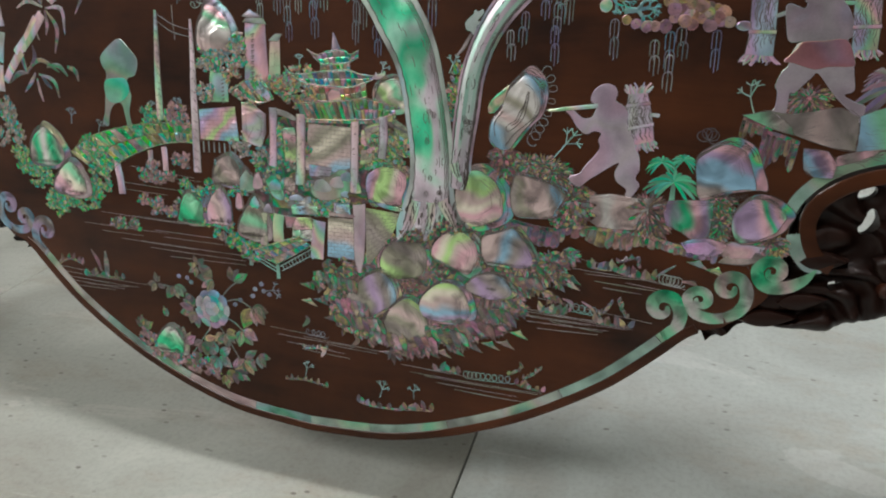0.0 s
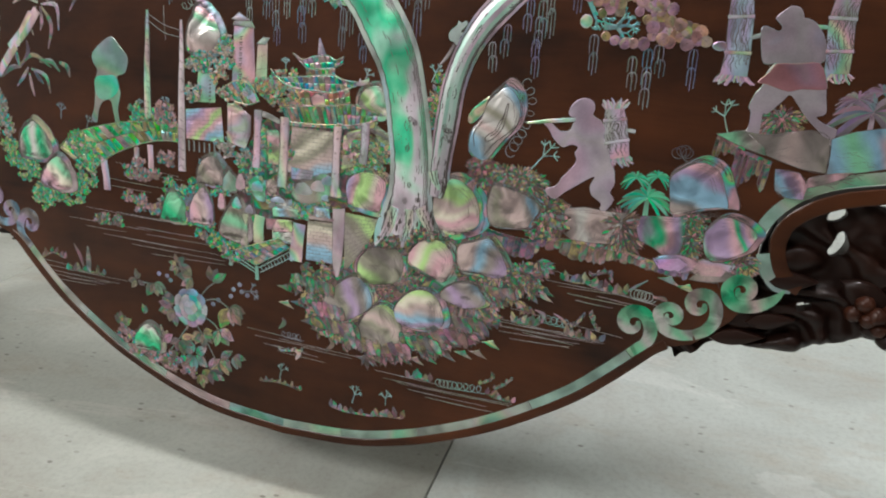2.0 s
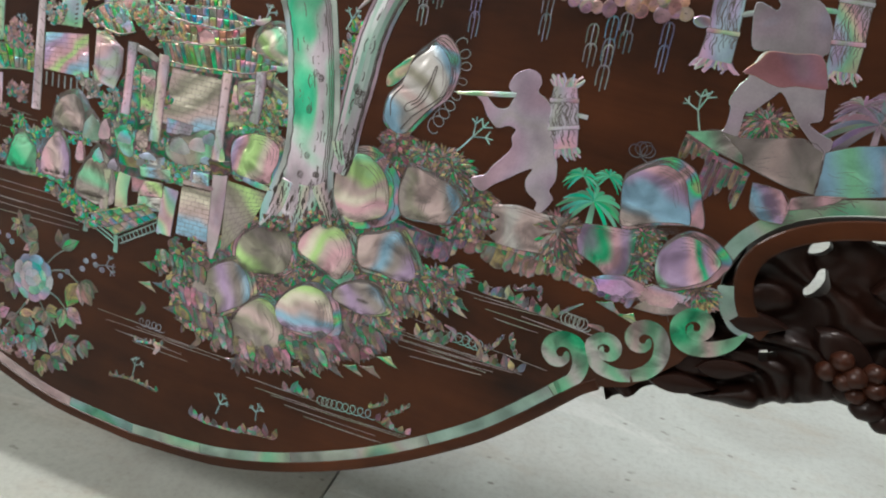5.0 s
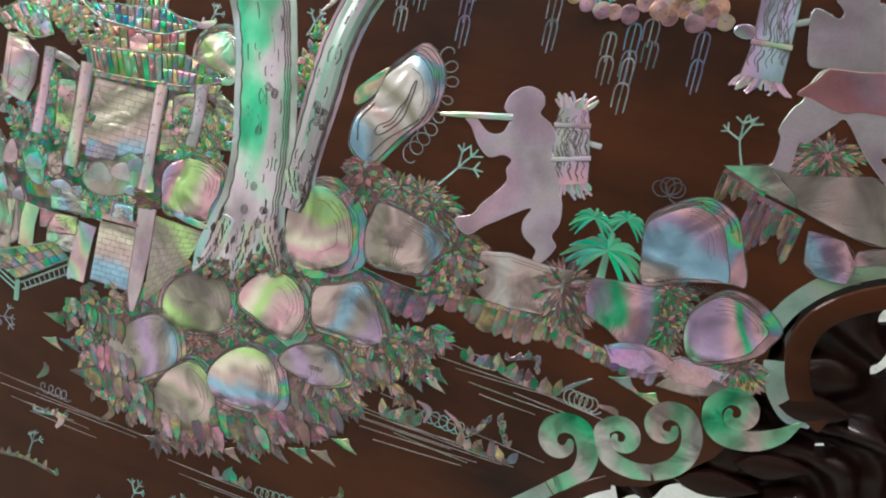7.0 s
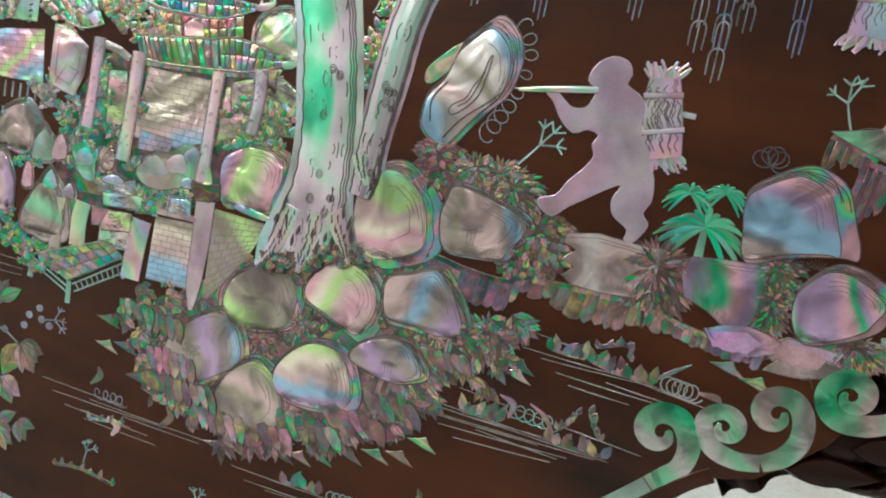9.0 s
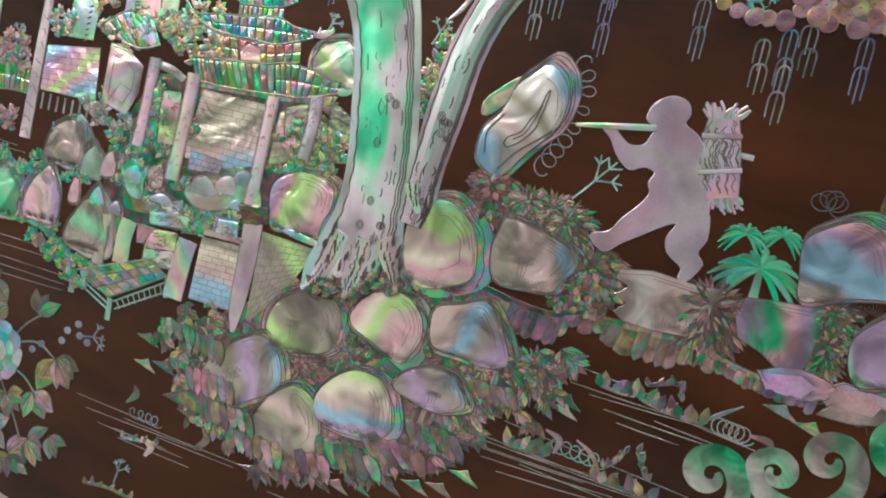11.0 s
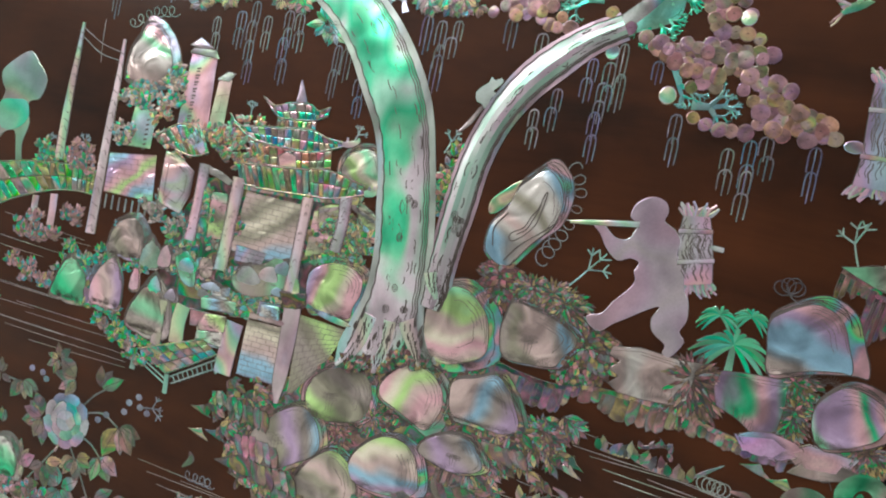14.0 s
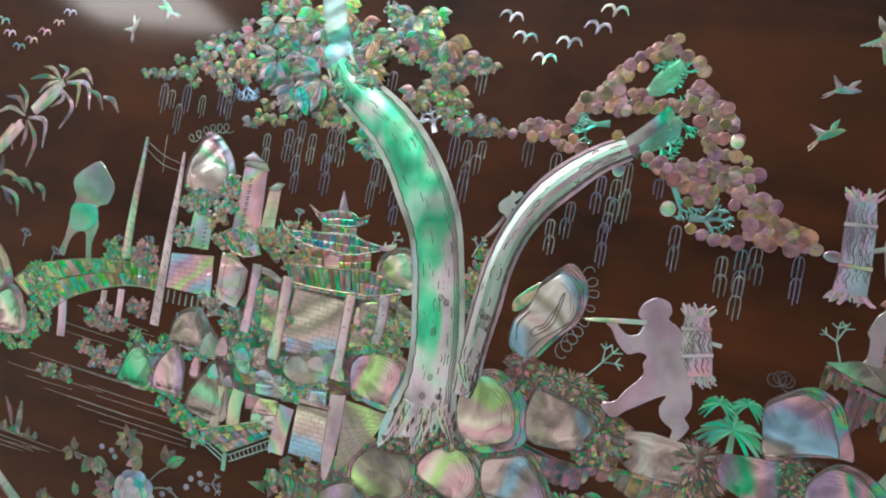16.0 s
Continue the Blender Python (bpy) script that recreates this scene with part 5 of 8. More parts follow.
shards("water_growth", spread([(-162.7, 221.8), (-152.6, 221.3), (-142.5, 222.5), (-171.6, 224.6), (-159.5, 234.3), (-129.5, 240.4), (-119.7, 239.9)], 6), 100, 2.8, (0.32, 0.44, 0.26), 25, 0.5, "green and pink shell leaves under the bridge")
thatch("haystack", (399.2, 328.9), 31, 30, (0.48, 0.38, 0.30), 27, "little brown shell haystack", 7, 0.24)

# hanging ledges of the cliff
def ledge(path, n, tall, tint, seed, label):
    """A hanging lip of uneven stone columns under a slim top edge."""
    line_, rnd, lines = curve(path, 12), random.Random(seed), []
    ob = strip("ledge", [(*p[:2], 3.6) for p in line_], 0.8, SHARD, tuple(c * 0.8 for c in tint), None, label, n=1)
    stops = sorted([0.0, 1.0] + [(k + rnd.uniform(-0.32, 0.32)) / n for k in range(1, n)])

    def on(t):
        x = t * (len(line_) - 1)
        k = min(int(x), len(line_) - 2)
        return (line_[k] + (line_[k + 1] - line_[k]) * (x - k))[:2]
    h = tall
    for k, (t0, t1) in enumerate(zip(stops, stops[1:])):
        a, b = on(t0), on(t1)
        h = min(1.25, max(0.55, h / tall + rnd.uniform(-0.35, 0.35))) * tall
        d = b - a
        s = np.array((-0.12, -0.85))
        o = [a, b, b + s * h * 0.5 + d * 0.08, b + s * h * rnd.uniform(0.86, 1.0), (a + b) / 2 + s * h * rnd.uniform(0.98, 1.12), a + s * h * rnd.uniform(0.84, 1.0), a + s * h * 0.5 - d * 0.08]
        bm = bmesh.new()
        h0 = 0.6 + 0.35 * (k % 2) + rnd.uniform(0, 0.2)
        plate(bm, o, h0, -0.2, 0.35, (0.8, 0.4), 0.2)
        lines.append([(*p, h0 + 0.05) for p in o + o[:1]])
        f = rnd.uniform(0.35, 0.65)
        lines.append([(*(a + d * f + s * h * t), h0 + 0.36) for t in (0.1, 0.45, 0.8)])
        part("ledge_stone", bm, STRATAP, ob, tint=tuple(min(1, max(0, c + rnd.uniform(-0.08, 0.08))) for c in tint))
    strokes(ob, lines, 0.5, 1)


ledge([(188.9, 215.9), (210.6, 212.0), (229.5, 210.9), (243.2, 216.2)], 11, 14, (0.42, 0.34, 0.50), 1, "violet hanging ledge of shell stones")
ledge([(243.6, 214.8), (264.0, 215.2), (286.7, 214.7), (303.6, 212.2), (320.5, 208.4), (331.1, 207.3)], 20, 13, (0.48, 0.45, 0.38), 2, "pale hanging ledge of shell stones")
ledge([(327.8, 210.6), (341.0, 208.8), (353.5, 208.4)], 6, 14, (0.46, 0.36, 0.52), 3, "violet hanging ledge of shell stones")
ledge([(170.7, 146.5), (183.4, 149.9), (197.3, 154.3)], 9, 15, (0.46, 0.38, 0.38), 4, "banded shell ledge beside the boulder")
for o, stops, turn, label in (
        ([(255.2, 241.0), (270.1, 243.8), (291.7, 242.1), (303.1, 243.1), (300.0, 233.1), (299.1, 221.9), (291.5, 217.3), (275.9, 216.2), (262.5, 216.9), (256.6, 220.5), (261.7, 225.7), (254.9, 228.6), (261.1, 233.9), (254.4, 236.3)], (ASH, BLUSH, PEARLY, BLUSH, BLUSH, PEARLY, ASH), 0.4, "pale silver shell block of the cliff with a jagged side"),
        ([(313.2, 242.2), (327.7, 243.9), (345.6, 245.0), (346.4, 231.9), (344.9, 217.8), (334.9, 212.5), (324.9, 219.1), (313.6, 223.3), (310.5, 232.9)], (ROSY, ROSY, MAUVE, JADE, ROSY, MAUVE, JADE, JADE), 0.15, "rose and green shell block of the cliff")):
    bm = bmesh.new()
    sawn(bm, [np.array(a) + (np.array(b) - np.array(a)) * k / 3 for a, b in zip(o, o[1:] + o[:1]) for k in range(3)], 1.4)
    c = (np.min(o, axis=0) + np.max(o, axis=0)) / 2
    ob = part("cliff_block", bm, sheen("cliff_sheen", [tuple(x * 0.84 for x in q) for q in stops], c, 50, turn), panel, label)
    rnd, marks = random.Random(int(c[0])), []
    marks.append([(*p, 1.5) for p in o + o[:1]])
    for k in range(3):
        marks.append([(*(np.array(p) + np.array((1.0 * k, -2.2 - 1.5 * k))), 1.5) for p in o[:4][k:]])
    foot = o[5:8]
    for k in range(18):
        p = np.array(foot[0]) + (np.array(foot[-1]) - np.array(foot[0])) * k / 17 + np.array((0, 1.0))
        marks.append([(*p, 1.5), (p[0] + rnd.uniform(-1, 1), p[1] + (5.5 if k % 4 == 2 else 2.8 if k % 2 else 1.6) * rnd.uniform(0.8, 1.2), 1.5)])
    strokes(ob, marks, 0.5, 1)
piece("cliff_block", [(325.2, 211.0), (345.1, 214.8), (354.1, 210.1), (347.4, 202.3), (330.7, 203.3)], 1.2, FIGP, (0.52, 0.36, 0.62), None, "violet shell foot of the cliff", 0.8)
piece("cliff_block", [(350.2, 209.3), (361.1, 215.8), (385.1, 214.1), (379.6, 202.3), (360.0, 200.5)], 1.1, FIGP, (0.45, 0.36, 0.30), None, "brownish shell mound by the scroll", 0.8)
for o, stops, turn, label in (
        ([(357.5, 307.9), (367.1, 309.9), (376.6, 312.0), (390.7, 301.2), (392.5, 295.9), (375.0, 300.6)], (JADE, MINT, ASH, JADE), 0.2, "green shell tip of the ledge under the standing figure"),
        ([(377.5, 311.3), (391.2, 310.3), (419.2, 316.0), (431.7, 310.7), (432.7, 299.2), (432.4, 287.4), (416.9, 288.7), (393.3, 296.0), (391.5, 301.3)], (LIME, ASH, ASH, BLUSH, ASH, SAND), 0.1, "large grey shell ledge under the standing figure"),
        ([(432.4, 310.8), (447.1, 317.3), (469.3, 321.8), (486.3, 323.2), (491.6, 300.1), (472.6, 295.0), (453.1, 289.8), (433.2, 286.8), (433.4, 299.3)], (ASH, SKY, MINT, SKY, ROSY, ASH, SKY), 0.15, "blue-grey shell ledge under the standing figure"),
        ([(400.3, 287.0), (416.0, 285.8), (422.9, 277.3), (421.3, 267.4), (409.4, 267.5), (402.1, 272.4)], (ASH, SKY, MAUVE, ROSY, MAUVE), 0.7, "violet shell block below the ledge"),
        ([(421.1, 275.4), (422.5, 282.8), (436.0, 287.2), (449.5, 290.0), (443.7, 284.4), (430.6, 278.5)], (ROSY, ASH, ROSY, SAND), 0.2, "rosy shell strip below the ledge"),
        ([(353.8, 198.5), (362.7, 208.7), (374.5, 210.2), (384.7, 207.0), (390.2, 205.7), (378.9, 201.0), (367.4, 198.3)], (SAND, BLUSH, ASH, SAND), 0.2, "brownish shell mound by the scroll"),
        ([(327.1, 211.0), (333.9, 214.9), (343.7, 216.4), (356.2, 213.8), (359.7, 208.9), (349.6, 203.0), (338.6, 204.9), (330.5, 207.1)], (MAUVE, SKY, MAUVE, ROSY, MAUVE), 0.4, "violet shell foot of the cliff")):
    bm = bmesh.new()
    sawn(bm, [np.array(a) + (np.array(b) - np.array(a)) * k / 3 for a, b in zip(o, o[1:] + o[:1]) for k in range(3)], 1.5)
    c = (np.min(o, axis=0) + np.max(o, axis=0)) / 2
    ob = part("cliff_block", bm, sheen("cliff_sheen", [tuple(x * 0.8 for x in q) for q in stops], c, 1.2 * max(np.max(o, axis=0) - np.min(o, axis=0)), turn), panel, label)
    rnd, marks = random.Random(int(c[0])), [[(*p, 1.55) for p in o + o[:1]]]
    for k in range(9):
        p = c + (np.array(o[-1 - k % 3]) - c) * rnd.uniform(0.5, 0.9)
        marks.append([(*p, 1.55), (p[0] + rnd.uniform(2, 6), p[1] + rnd.uniform(-2, 2), 1.55), (p[0] + rnd.uniform(7, 11), p[1] + rnd.uniform(-4, 3), 1.55)])
    strokes(ob, marks, 0.45, 2)
ledge([(358.6, 306.4), (368.2, 302.1), (378.4, 298.7)], 9, 13, (0.40, 0.32, 0.26), 5, "pale hanging strata under the ledge")
ledge([(373.4, 297.2), (383.8, 294.6), (397.1, 290.1)], 10, 24, (0.34, 0.22, 0.32), 6, "violet hanging strata under the ledge")

# strata pieces at the island's foot
for k, (o, c) in enumerate((([(83.9, 94.0), (106.3, 97.9), (126.2, 94.1), (116.4, 87.9), (93.2, 88.1)], PINK), ([(113.4, 100.3), (132.1, 115.3), (150.8, 112.9), (152.7, 105.0), (136.0, 99.3)], LILAC),
                            ([(146.7, 115.0), (158.3, 125.7), (173.5, 120.6), (179.3, 110.8), (158.5, 110.4)], OLIVE), ([(161.6, 126.8), (175.9, 124.8), (194.5, 117.7), (182.4, 111.9)], PINK),
                            ([(160.5, 160.1), (175.3, 169.6), (194.2, 167.0), (199.8, 157.3), (180.1, 149.5), (162.0, 153.9)], LILAC), ([(39.4, 143.8), (55.4, 153.8), (63.1, 147.0), (46.1, 133.0)], OLIVE),
                            ([(21.6, 148.0), (37.3, 152.4), (47.5, 144.3), (32.0, 139.9)], PINK), ([(22.9, 107.4), (45.6, 118.2), (65.0, 105.9), (45.1, 103.3)], OLIVE))):
    piece("strata_slab", o, 1.1 + 0.1 * k, SHARD, tuple(x * 0.9 for x in c), None, "slanting shell slab of the island's foot", 0.7)
for x0, c in (((87.5, 82.5), GREY), ((102.0, 84.0), OLIVE), ((127.3, 89.2), GREY), ((137.9, 91.2), OLIVE), ((149.8, 94.7), GREY), ((166.2, 100.4), OLIVE), ((180.6, 105.2), GREEN), ((193.5, 108.0), GREY), ((204.3, 118.5), GREEN),
              ((5.1, 135.9), OLIVE), ((6.7, 120.6), GREY), ((19.1, 123.1), BLUE), ((245.0, 171.5), GREEN), ((244.6, 166.7), LILAC), ((41.4, 101.0), GREEN), ((339.1, 195.3), OLIVE), ((352.7, 191.1), GREEN)):
    bm = bmesh.new()
    sawn(bm, [(x0[0] + p, x0[1] + q) for p, q in ((-8, 1), (-2, 2.2), (2, 4), (4, 0.5), (9, -3.5), (2, -2.2), (-3, -0.6))], 0.6)
    part("fallen_leaf", bm, DIMP, panel, "pointed shell leaf floating on the water", tuple(x * 0.55 for x in c))
shards("root_scree", spread([(101.6, 191.4), (109.7, 194.2), (119.9, 196.5), (129.8, 199.1), (139.8, 201.7), (149.1, 203.1)], 4.5), 60, 2.8, (0.50, 0.34, 0.26), 41, 6.0, "brownish shell chips over the tree's roots")

# ---- bridge, poles and shore buildings ----
tiles_between("bridge", [(-258.4, 240.4), (-239.9, 254.7), (-211.3, 264.8), (-173.3, 272.7), (-133.4, 276.4), (-112.7, 274.7)], [(-218.6, 217.4), (-204.3, 230.4), (-183.4, 242.7), (-152.9, 254.1), (-129.9, 258.6), (-112.4, 258.8)], 24, 2, (0.20, 0.52, 0.22), 0.8, "arched footbridge of small glittering shell bricks", 3, "bridge_brick")
for pts, c in (([(-202.2, 234.0, 8.5), (-199.4, 218.6, 8.5), (-198.0, 204.0, 8.5)], GREY), ([(-161.6, 249.4, 6.1), (-161.5, 239.6, 6.1), (-161.5, 230.8, 6.1)], GREY), ([(-145.6, 253.3, 6.7), (-144.8, 241.4, 6.7), (-144.6, 230.5, 6.7)], CREAM)):
    strip("bridge_post", pts, 0.8, SILVER, c, None, "pale shell post under the bridge", 0.5)
for pts in ([(-146.6, 376.6, 2.6), (-146.9, 352.1, 4.5), (-147.8, 321.0, 6.5), (-147.3, 278.9, 8.0)], [(-109.2, 369.2, 2.5), (-108.5, 339.1, 5.0), (-108.9, 303.2, 7.0), (-108.5, 232.0, 8.4)]):
    pole = strip("pole", pts, 1.7, SILVER, (0.74, 0.76, 0.72), None, "tall pale jointed shell pole", 0.8)
    a, b = np.array(pts[0][:2]), np.array(pts[-1][:2])
    strokes(pole, [[(*(a + (b - a) * t - (2.2 + 0.8 * math.sin(9 * t), 0.0)), 2.4), (*(a + (b - a) * (t + 0.015 * math.sin(31 * t)) + (0.3, 0.0)), 2.6), (*(a + (b - a) * (t + 0.02) + (2.4, 0.0)), 2.4)] for t in np.linspace(0.06, 0.97, 15)], 0.7, 1)
bm = bmesh.new()
for pts in ([(-144.7, 372.6), (-128.6, 364.3), (-111.5, 360.1)], [(-144.6, 366.5), (-128.4, 357.2), (-111.4, 354.1)], [(-128.3, 380.9), (-128.0, 365.8), (-126.4, 350.7)]):
    ribbon(bm, [(*p, 0.6) for p in pts], 0.4, -0.2, 0.1, 3, 0.15)
part("rope", bm, DULL, panel, "thin grey inlaid ropes between the poles", (0.25, 0.25, 0.25))
brick_wall("brick_house", [(-104.2, 290.1), (-65.8, 294.5), (-62.3, 263.0), (-103.5, 262.9)], 8, 4, (0.56, 0.46, 0.56), 1.0, "rainbow-coloured shell brick wall by the gate", sheen("wall_sheen", (MINT, SKY, MAUVE, ROSY, LIME, ROSY, SKY, MINT), (-84, 278), 46, -0.9, clouds=0.78))
for k in range(7):
    strip("fence_post", [(*p, 1.4) for p in ([(-100.9, 261.6), (-100.7, 251.6)], [(-95.2, 261.7), (-94.9, 251.7)], [(-89.5, 261.2), (-89.3, 251.7)], [(-83.9, 261.2), (-83.6, 251.8)], [(-78.2, 260.8), (-78.0, 251.9)], [(-72.7, 260.8), (-72.4, 252.0)], [(-67.1, 260.4), (-66.8, 252.1)])[k]],
          0.6, DULL, (0.2, 0.24, 0.24), None, "thin dark shell fence post", 0.1, 1)
gate = piece("gate_leaf", [(-58.7, 299.2), (-46.6, 297.2), (-33.8, 289.2), (-33.7, 273.1), (-39.1, 259.2), (-58.6, 263.9)], 1.3, ROCKP, (0.62, 0.58, 0.56), None, "pale pointed shell gate leaf", 0.9)
strokes(gate, [[(*p, 2.2) for p in ((-54.2, 291.5), (-45.2, 290.2), (-38.4, 284.8), (-38.5, 273.6), (-43.0, 265.5), (-54.0, 269.0), (-54.2, 291.5))], [(*p, 2.2) for p in ((-47.0, 276.8), (-53.2, 265.4))], [(*p, 2.2) for p in ((-47.0, 276.8), (-37.9, 273.7))]], 0.4, 1)
tower = brick_wall("tower", [(-52.4, 366.1), (-32.5, 365.2), (-29.8, 316.6), (-54.0, 317.7)], 1, 4, (0.66, 0.50, 0.54), 1.2, "tall rosy shell tower with engraved script-like bars", SILVER)
bm = bmesh.new()
for k in range(9):
    box_u, box_v = (-44.9, 355.8)
    u0, v0 = box_u - 0.30 * k * 0.35, box_v - 4.6 * k
    line(bm, [(u0 - 1.6, v0 + 1.0, 1.85), (u0 + 1.8, v0 + 1.6, 1.85)], 1.1, 0, 1)
    line(bm, [(u0 - 1.4, v0 - 0.8, 1.85), (u0 + 1.2, v0 - 0.4, 1.85)], 0.9, 0, 1)
part("script_column", bm, INK, tower, "column of small engraved bars", kind="stuff")
piece("tower_cap", [(-55.5, 371.8), (-47.6, 378.0), (-35.7, 371.8), (-44.9, 370.4)], 1.4, ROCKP, EMER, None, "green pointed shell cap of the tower", 0.5)
piece("tower_cap", [(-54.2, 367.0), (-51.9, 370.5), (-34.5, 370.9), (-30.8, 365.3)], 1.3, ROCKP, GREY, None, "grey shell eaves of the tower", 0.3)
brick_wall("tower", [(-27.9, 351.0), (-18.3, 355.4), (-18.3, 319.4), (-29.9, 319.5)], 3, 1, (0.62, 0.56, 0.56), 1.1, "narrow silver shell side tower", SILVER)
piece("tower_cap", [(-29.6, 351.9), (-22.4, 358.1), (-15.6, 357.5), (-19.8, 351.5)], 1.5, ROCKP, (0.36, 0.46, 0.42), None, "grey-green shell cap of the side tower", 0.3)
lowt = brick_wall("tower", [(-90.1, 326.1), (-71.7, 324.4), (-72.1, 298.0), (-93.0, 297.3)], 1, 3, (0.46, 0.50, 0.44), 1.1, "grey-green shell tower with engraved bars", SILVER)
bm = bmesh.new()
for k in range(7):
    u0, v0 = (-77.6, 316.9)
    line(bm, [(u0 - 1.0, v0 - 3.4 * k, 1.8), (u0 + 1.5, v0 + 1.0 - 3.4 * k, 1.8)], 1.1, 0, 1)
part("script_column", bm, INK, lowt, "column of small engraved bars", kind="stuff")
tiles_between("lean_roof", [(-68.1, 308.5), (-50.5, 319.0), (-32.7, 316.3)], [(-51.6, 300.8), (-37.8, 299.0), (-25.1, 303.0)], 8, 2, (0.42, 0.40, 0.34), 1.2, "small tiled shell roof above the gate", 4)
fanroof = empty("shell_fan", panel)
fan(fanroof, *(-35.2, 306.2), 9, 6, (0.42, 0.52, 0.54), 7, 1.0, 2.2, 0.25, 1.6, "rib", SILVER)

# ---- the pagoda pavilion ----
strip("finial", [(35.4, 345.4, 9), (34.4, 352.0, 5), (32.8, 359.8, 1)], 1.0, PEARL, (0.22, 0.42, 0.32), None, "pointed green shell finial of the pagoda", 0.4)
tiles_between("pagoda_roof", [(7.8, 345.6), (17.6, 341.2), (27.9, 344.4), (41.4, 345.5), (48.5, 342.2), (56.6, 345.7)], [(14.3, 339.5), (21.9, 334.3), (32.1, 334.4), (44.2, 335.4), (49.6, 336.8), (56.0, 340.1)], 11, 2, (0.20, 0.40, 0.36), 1.4, "small curled top roof of the pagoda", 5)
tiles_between("pagoda_storey", [(20.6, 333.5), (33.7, 334.0), (48.5, 335.4)], [(20.5, 326.6), (34.9, 328.0), (49.0, 329.3)], 9, 1, (0.34, 0.48, 0.28), 0.9, "upper storey of the pagoda with small shell panels", 7, "panel_piece")
tiles_between("pagoda_roof", [(-14.6, 331.3), (-6.1, 324.8), (10.6, 326.5), (26.9, 328.1), (45.3, 330.0), (56.6, 326.7), (69.5, 325.5)], [(-10.0, 325.5), (1.9, 318.9), (15.2, 316.4), (29.3, 316.0), (47.5, 315.5), (60.9, 319.4), (69.4, 322.4)], 20, 2, (0.20, 0.40, 0.38), 1.3, "wide curled middle roof of the pagoda", 6)
tiles_between("pagoda_storey", [(2.3, 317.1), (22.2, 314.9), (44.0, 315.0), (63.1, 319.1)], [(8.2, 302.7), (25.3, 302.8), (46.2, 304.2), (64.6, 308.3)], 11, 2, (0.66, 0.36, 0.28), 0.9, "rosy lower storey of the pagoda with small shell panels", 10, "panel_piece")
piece("doorway", [(28.2, 303.3), (26.1, 309.9), (31.9, 313.8), (38.9, 311.8), (41.0, 304.6)], 1.5, ROCKP, (0.72, 0.44, 0.30), None, "small arched shell doorway of the pagoda", 0.4)
tiles_between("pavilion_roof", [(-2.7, 300.4), (10.0, 301.1), (28.3, 302.7), (49.7, 304.7)], [(2.1, 287.7), (16.6, 286.9), (35.0, 287.4), (53.0, 288.5)], 14, 1, (0.26, 0.46, 0.24), 1.5, "long tiled shell roof of the pavilion", 11)
tiles_between("pavilion_roof", [(49.5, 305.3), (59.9, 306.9), (75.0, 305.0), (90.2, 301.3)], [(54.3, 288.7), (63.5, 289.0), (73.7, 290.7), (90.6, 295.9)], 9, 2, (0.50, 0.38, 0.30), 1.4, "sloping side roof of the pavilion", 12)
for k, pts in enumerate(([(69.0, 324.2, 3), (74.4, 325.0, 4.5), (79.4, 327.5, 3), (79.6, 330.0, 1)], [(72.3, 325.3, 2), (72.2, 328.9, 1)], [(90.5, 296.5, 4), (95.6, 298.6, 6), (98.8, 302.7, 4), (98.9, 305.2, 1)], [(93.3, 299.4, 3), (93.0, 304.2, 1)], [(96.6, 300.0, 3), (96.1, 304.1, 1)], [(-41.8, 312.7, 7), (-36.2, 308.3, 9), (-28.9, 303.5, 6)])):
    strip("roof_crest", pts, 1.6, SILVER, (0.40, 0.50, 0.54), None, "pale blue curled shell crest of a roof", 0.2)
strip("beam", [(0.4, 286.7, 5.7), (29.6, 287.3, 5.5), (61.2, 288.5, 5.3), (89.1, 291.6, 5.1)], 1.2, SHARD, (0.22, 0.44, 0.28), None, "green shell beam under the pavilion roof", 0.4)
strip("beam", [(62.3, 279.8, 5.2), (71.0, 283.1, 5.2), (78.0, 285.5, 4.4)], 1.0, PEARL, (0.15, 0.44, 0.36), None, "teal shell beam of the pavilion", 0.3)
strip("beam", [(82.9, 288.1, 3.6), (91.2, 284.6, 4.3), (101.3, 280.5, 3.5)], 1.0, PEARL, (0.12, 0.44, 0.34), None, "teal slanting shell brace of the pavilion", 0.3)
strip("beam", [(-28.8, 293.0, 4.2), (-15.3, 290.6, 5.0), (-4.5, 286.3, 4.1)], 1.2, PEARL, (0.32, 0.48, 0.36), None, "pale green shell beam of the gate", 0.3)
brick_wall("pavilion_wall", [(8.8, 283.3), (51.7, 282.0), (53.6, 241.8), (4.3, 243.5)], 11, 6, (0.52, 0.50, 0.46), 0.8, "cream shell brick wall of the pavilion", sheen("wall_sheen", (MAUVE, SKY, BLUSH, SAND, IVORY, SAND, BLUSH), (30, 262), 52, 1.9, clouds=0.78))
brick_wall("pavilion_wall", [(59.2, 279.9), (79.6, 286.5), (80.0, 256.8), (58.5, 250.5)], 7, 4, (0.40, 0.46, 0.42), 0.8, "small shell brick wall of the pavilion", sheen("wall_sheen", (LIME, SAND, ROSY, LIME, SAND), (69, 268), 36, 1.2, clouds=0.78))
pillar([(-26.3, 295.3, 8.4), (-26.6, 271.4, 7.6), (-27.7, 243.5, 8.6)], (0.84, 0.72, 0.82), 1.6, 1, "silver and violet shell column of the gate")
pillar([(1.5, 291.0, 9.7), (1.0, 263.8, 9.0), (-0.3, 229.0, 9.9)], (0.88, 0.84, 0.88), 1.9, 2, "silver shell column of the pavilion")
pillar([(53.5, 287.2, 8.3), (53.1, 263.4, 7.6), (52.6, 226.4, 8.5)], (0.86, 0.86, 0.86), 1.9, 3, "silver shell column of the pavilion")
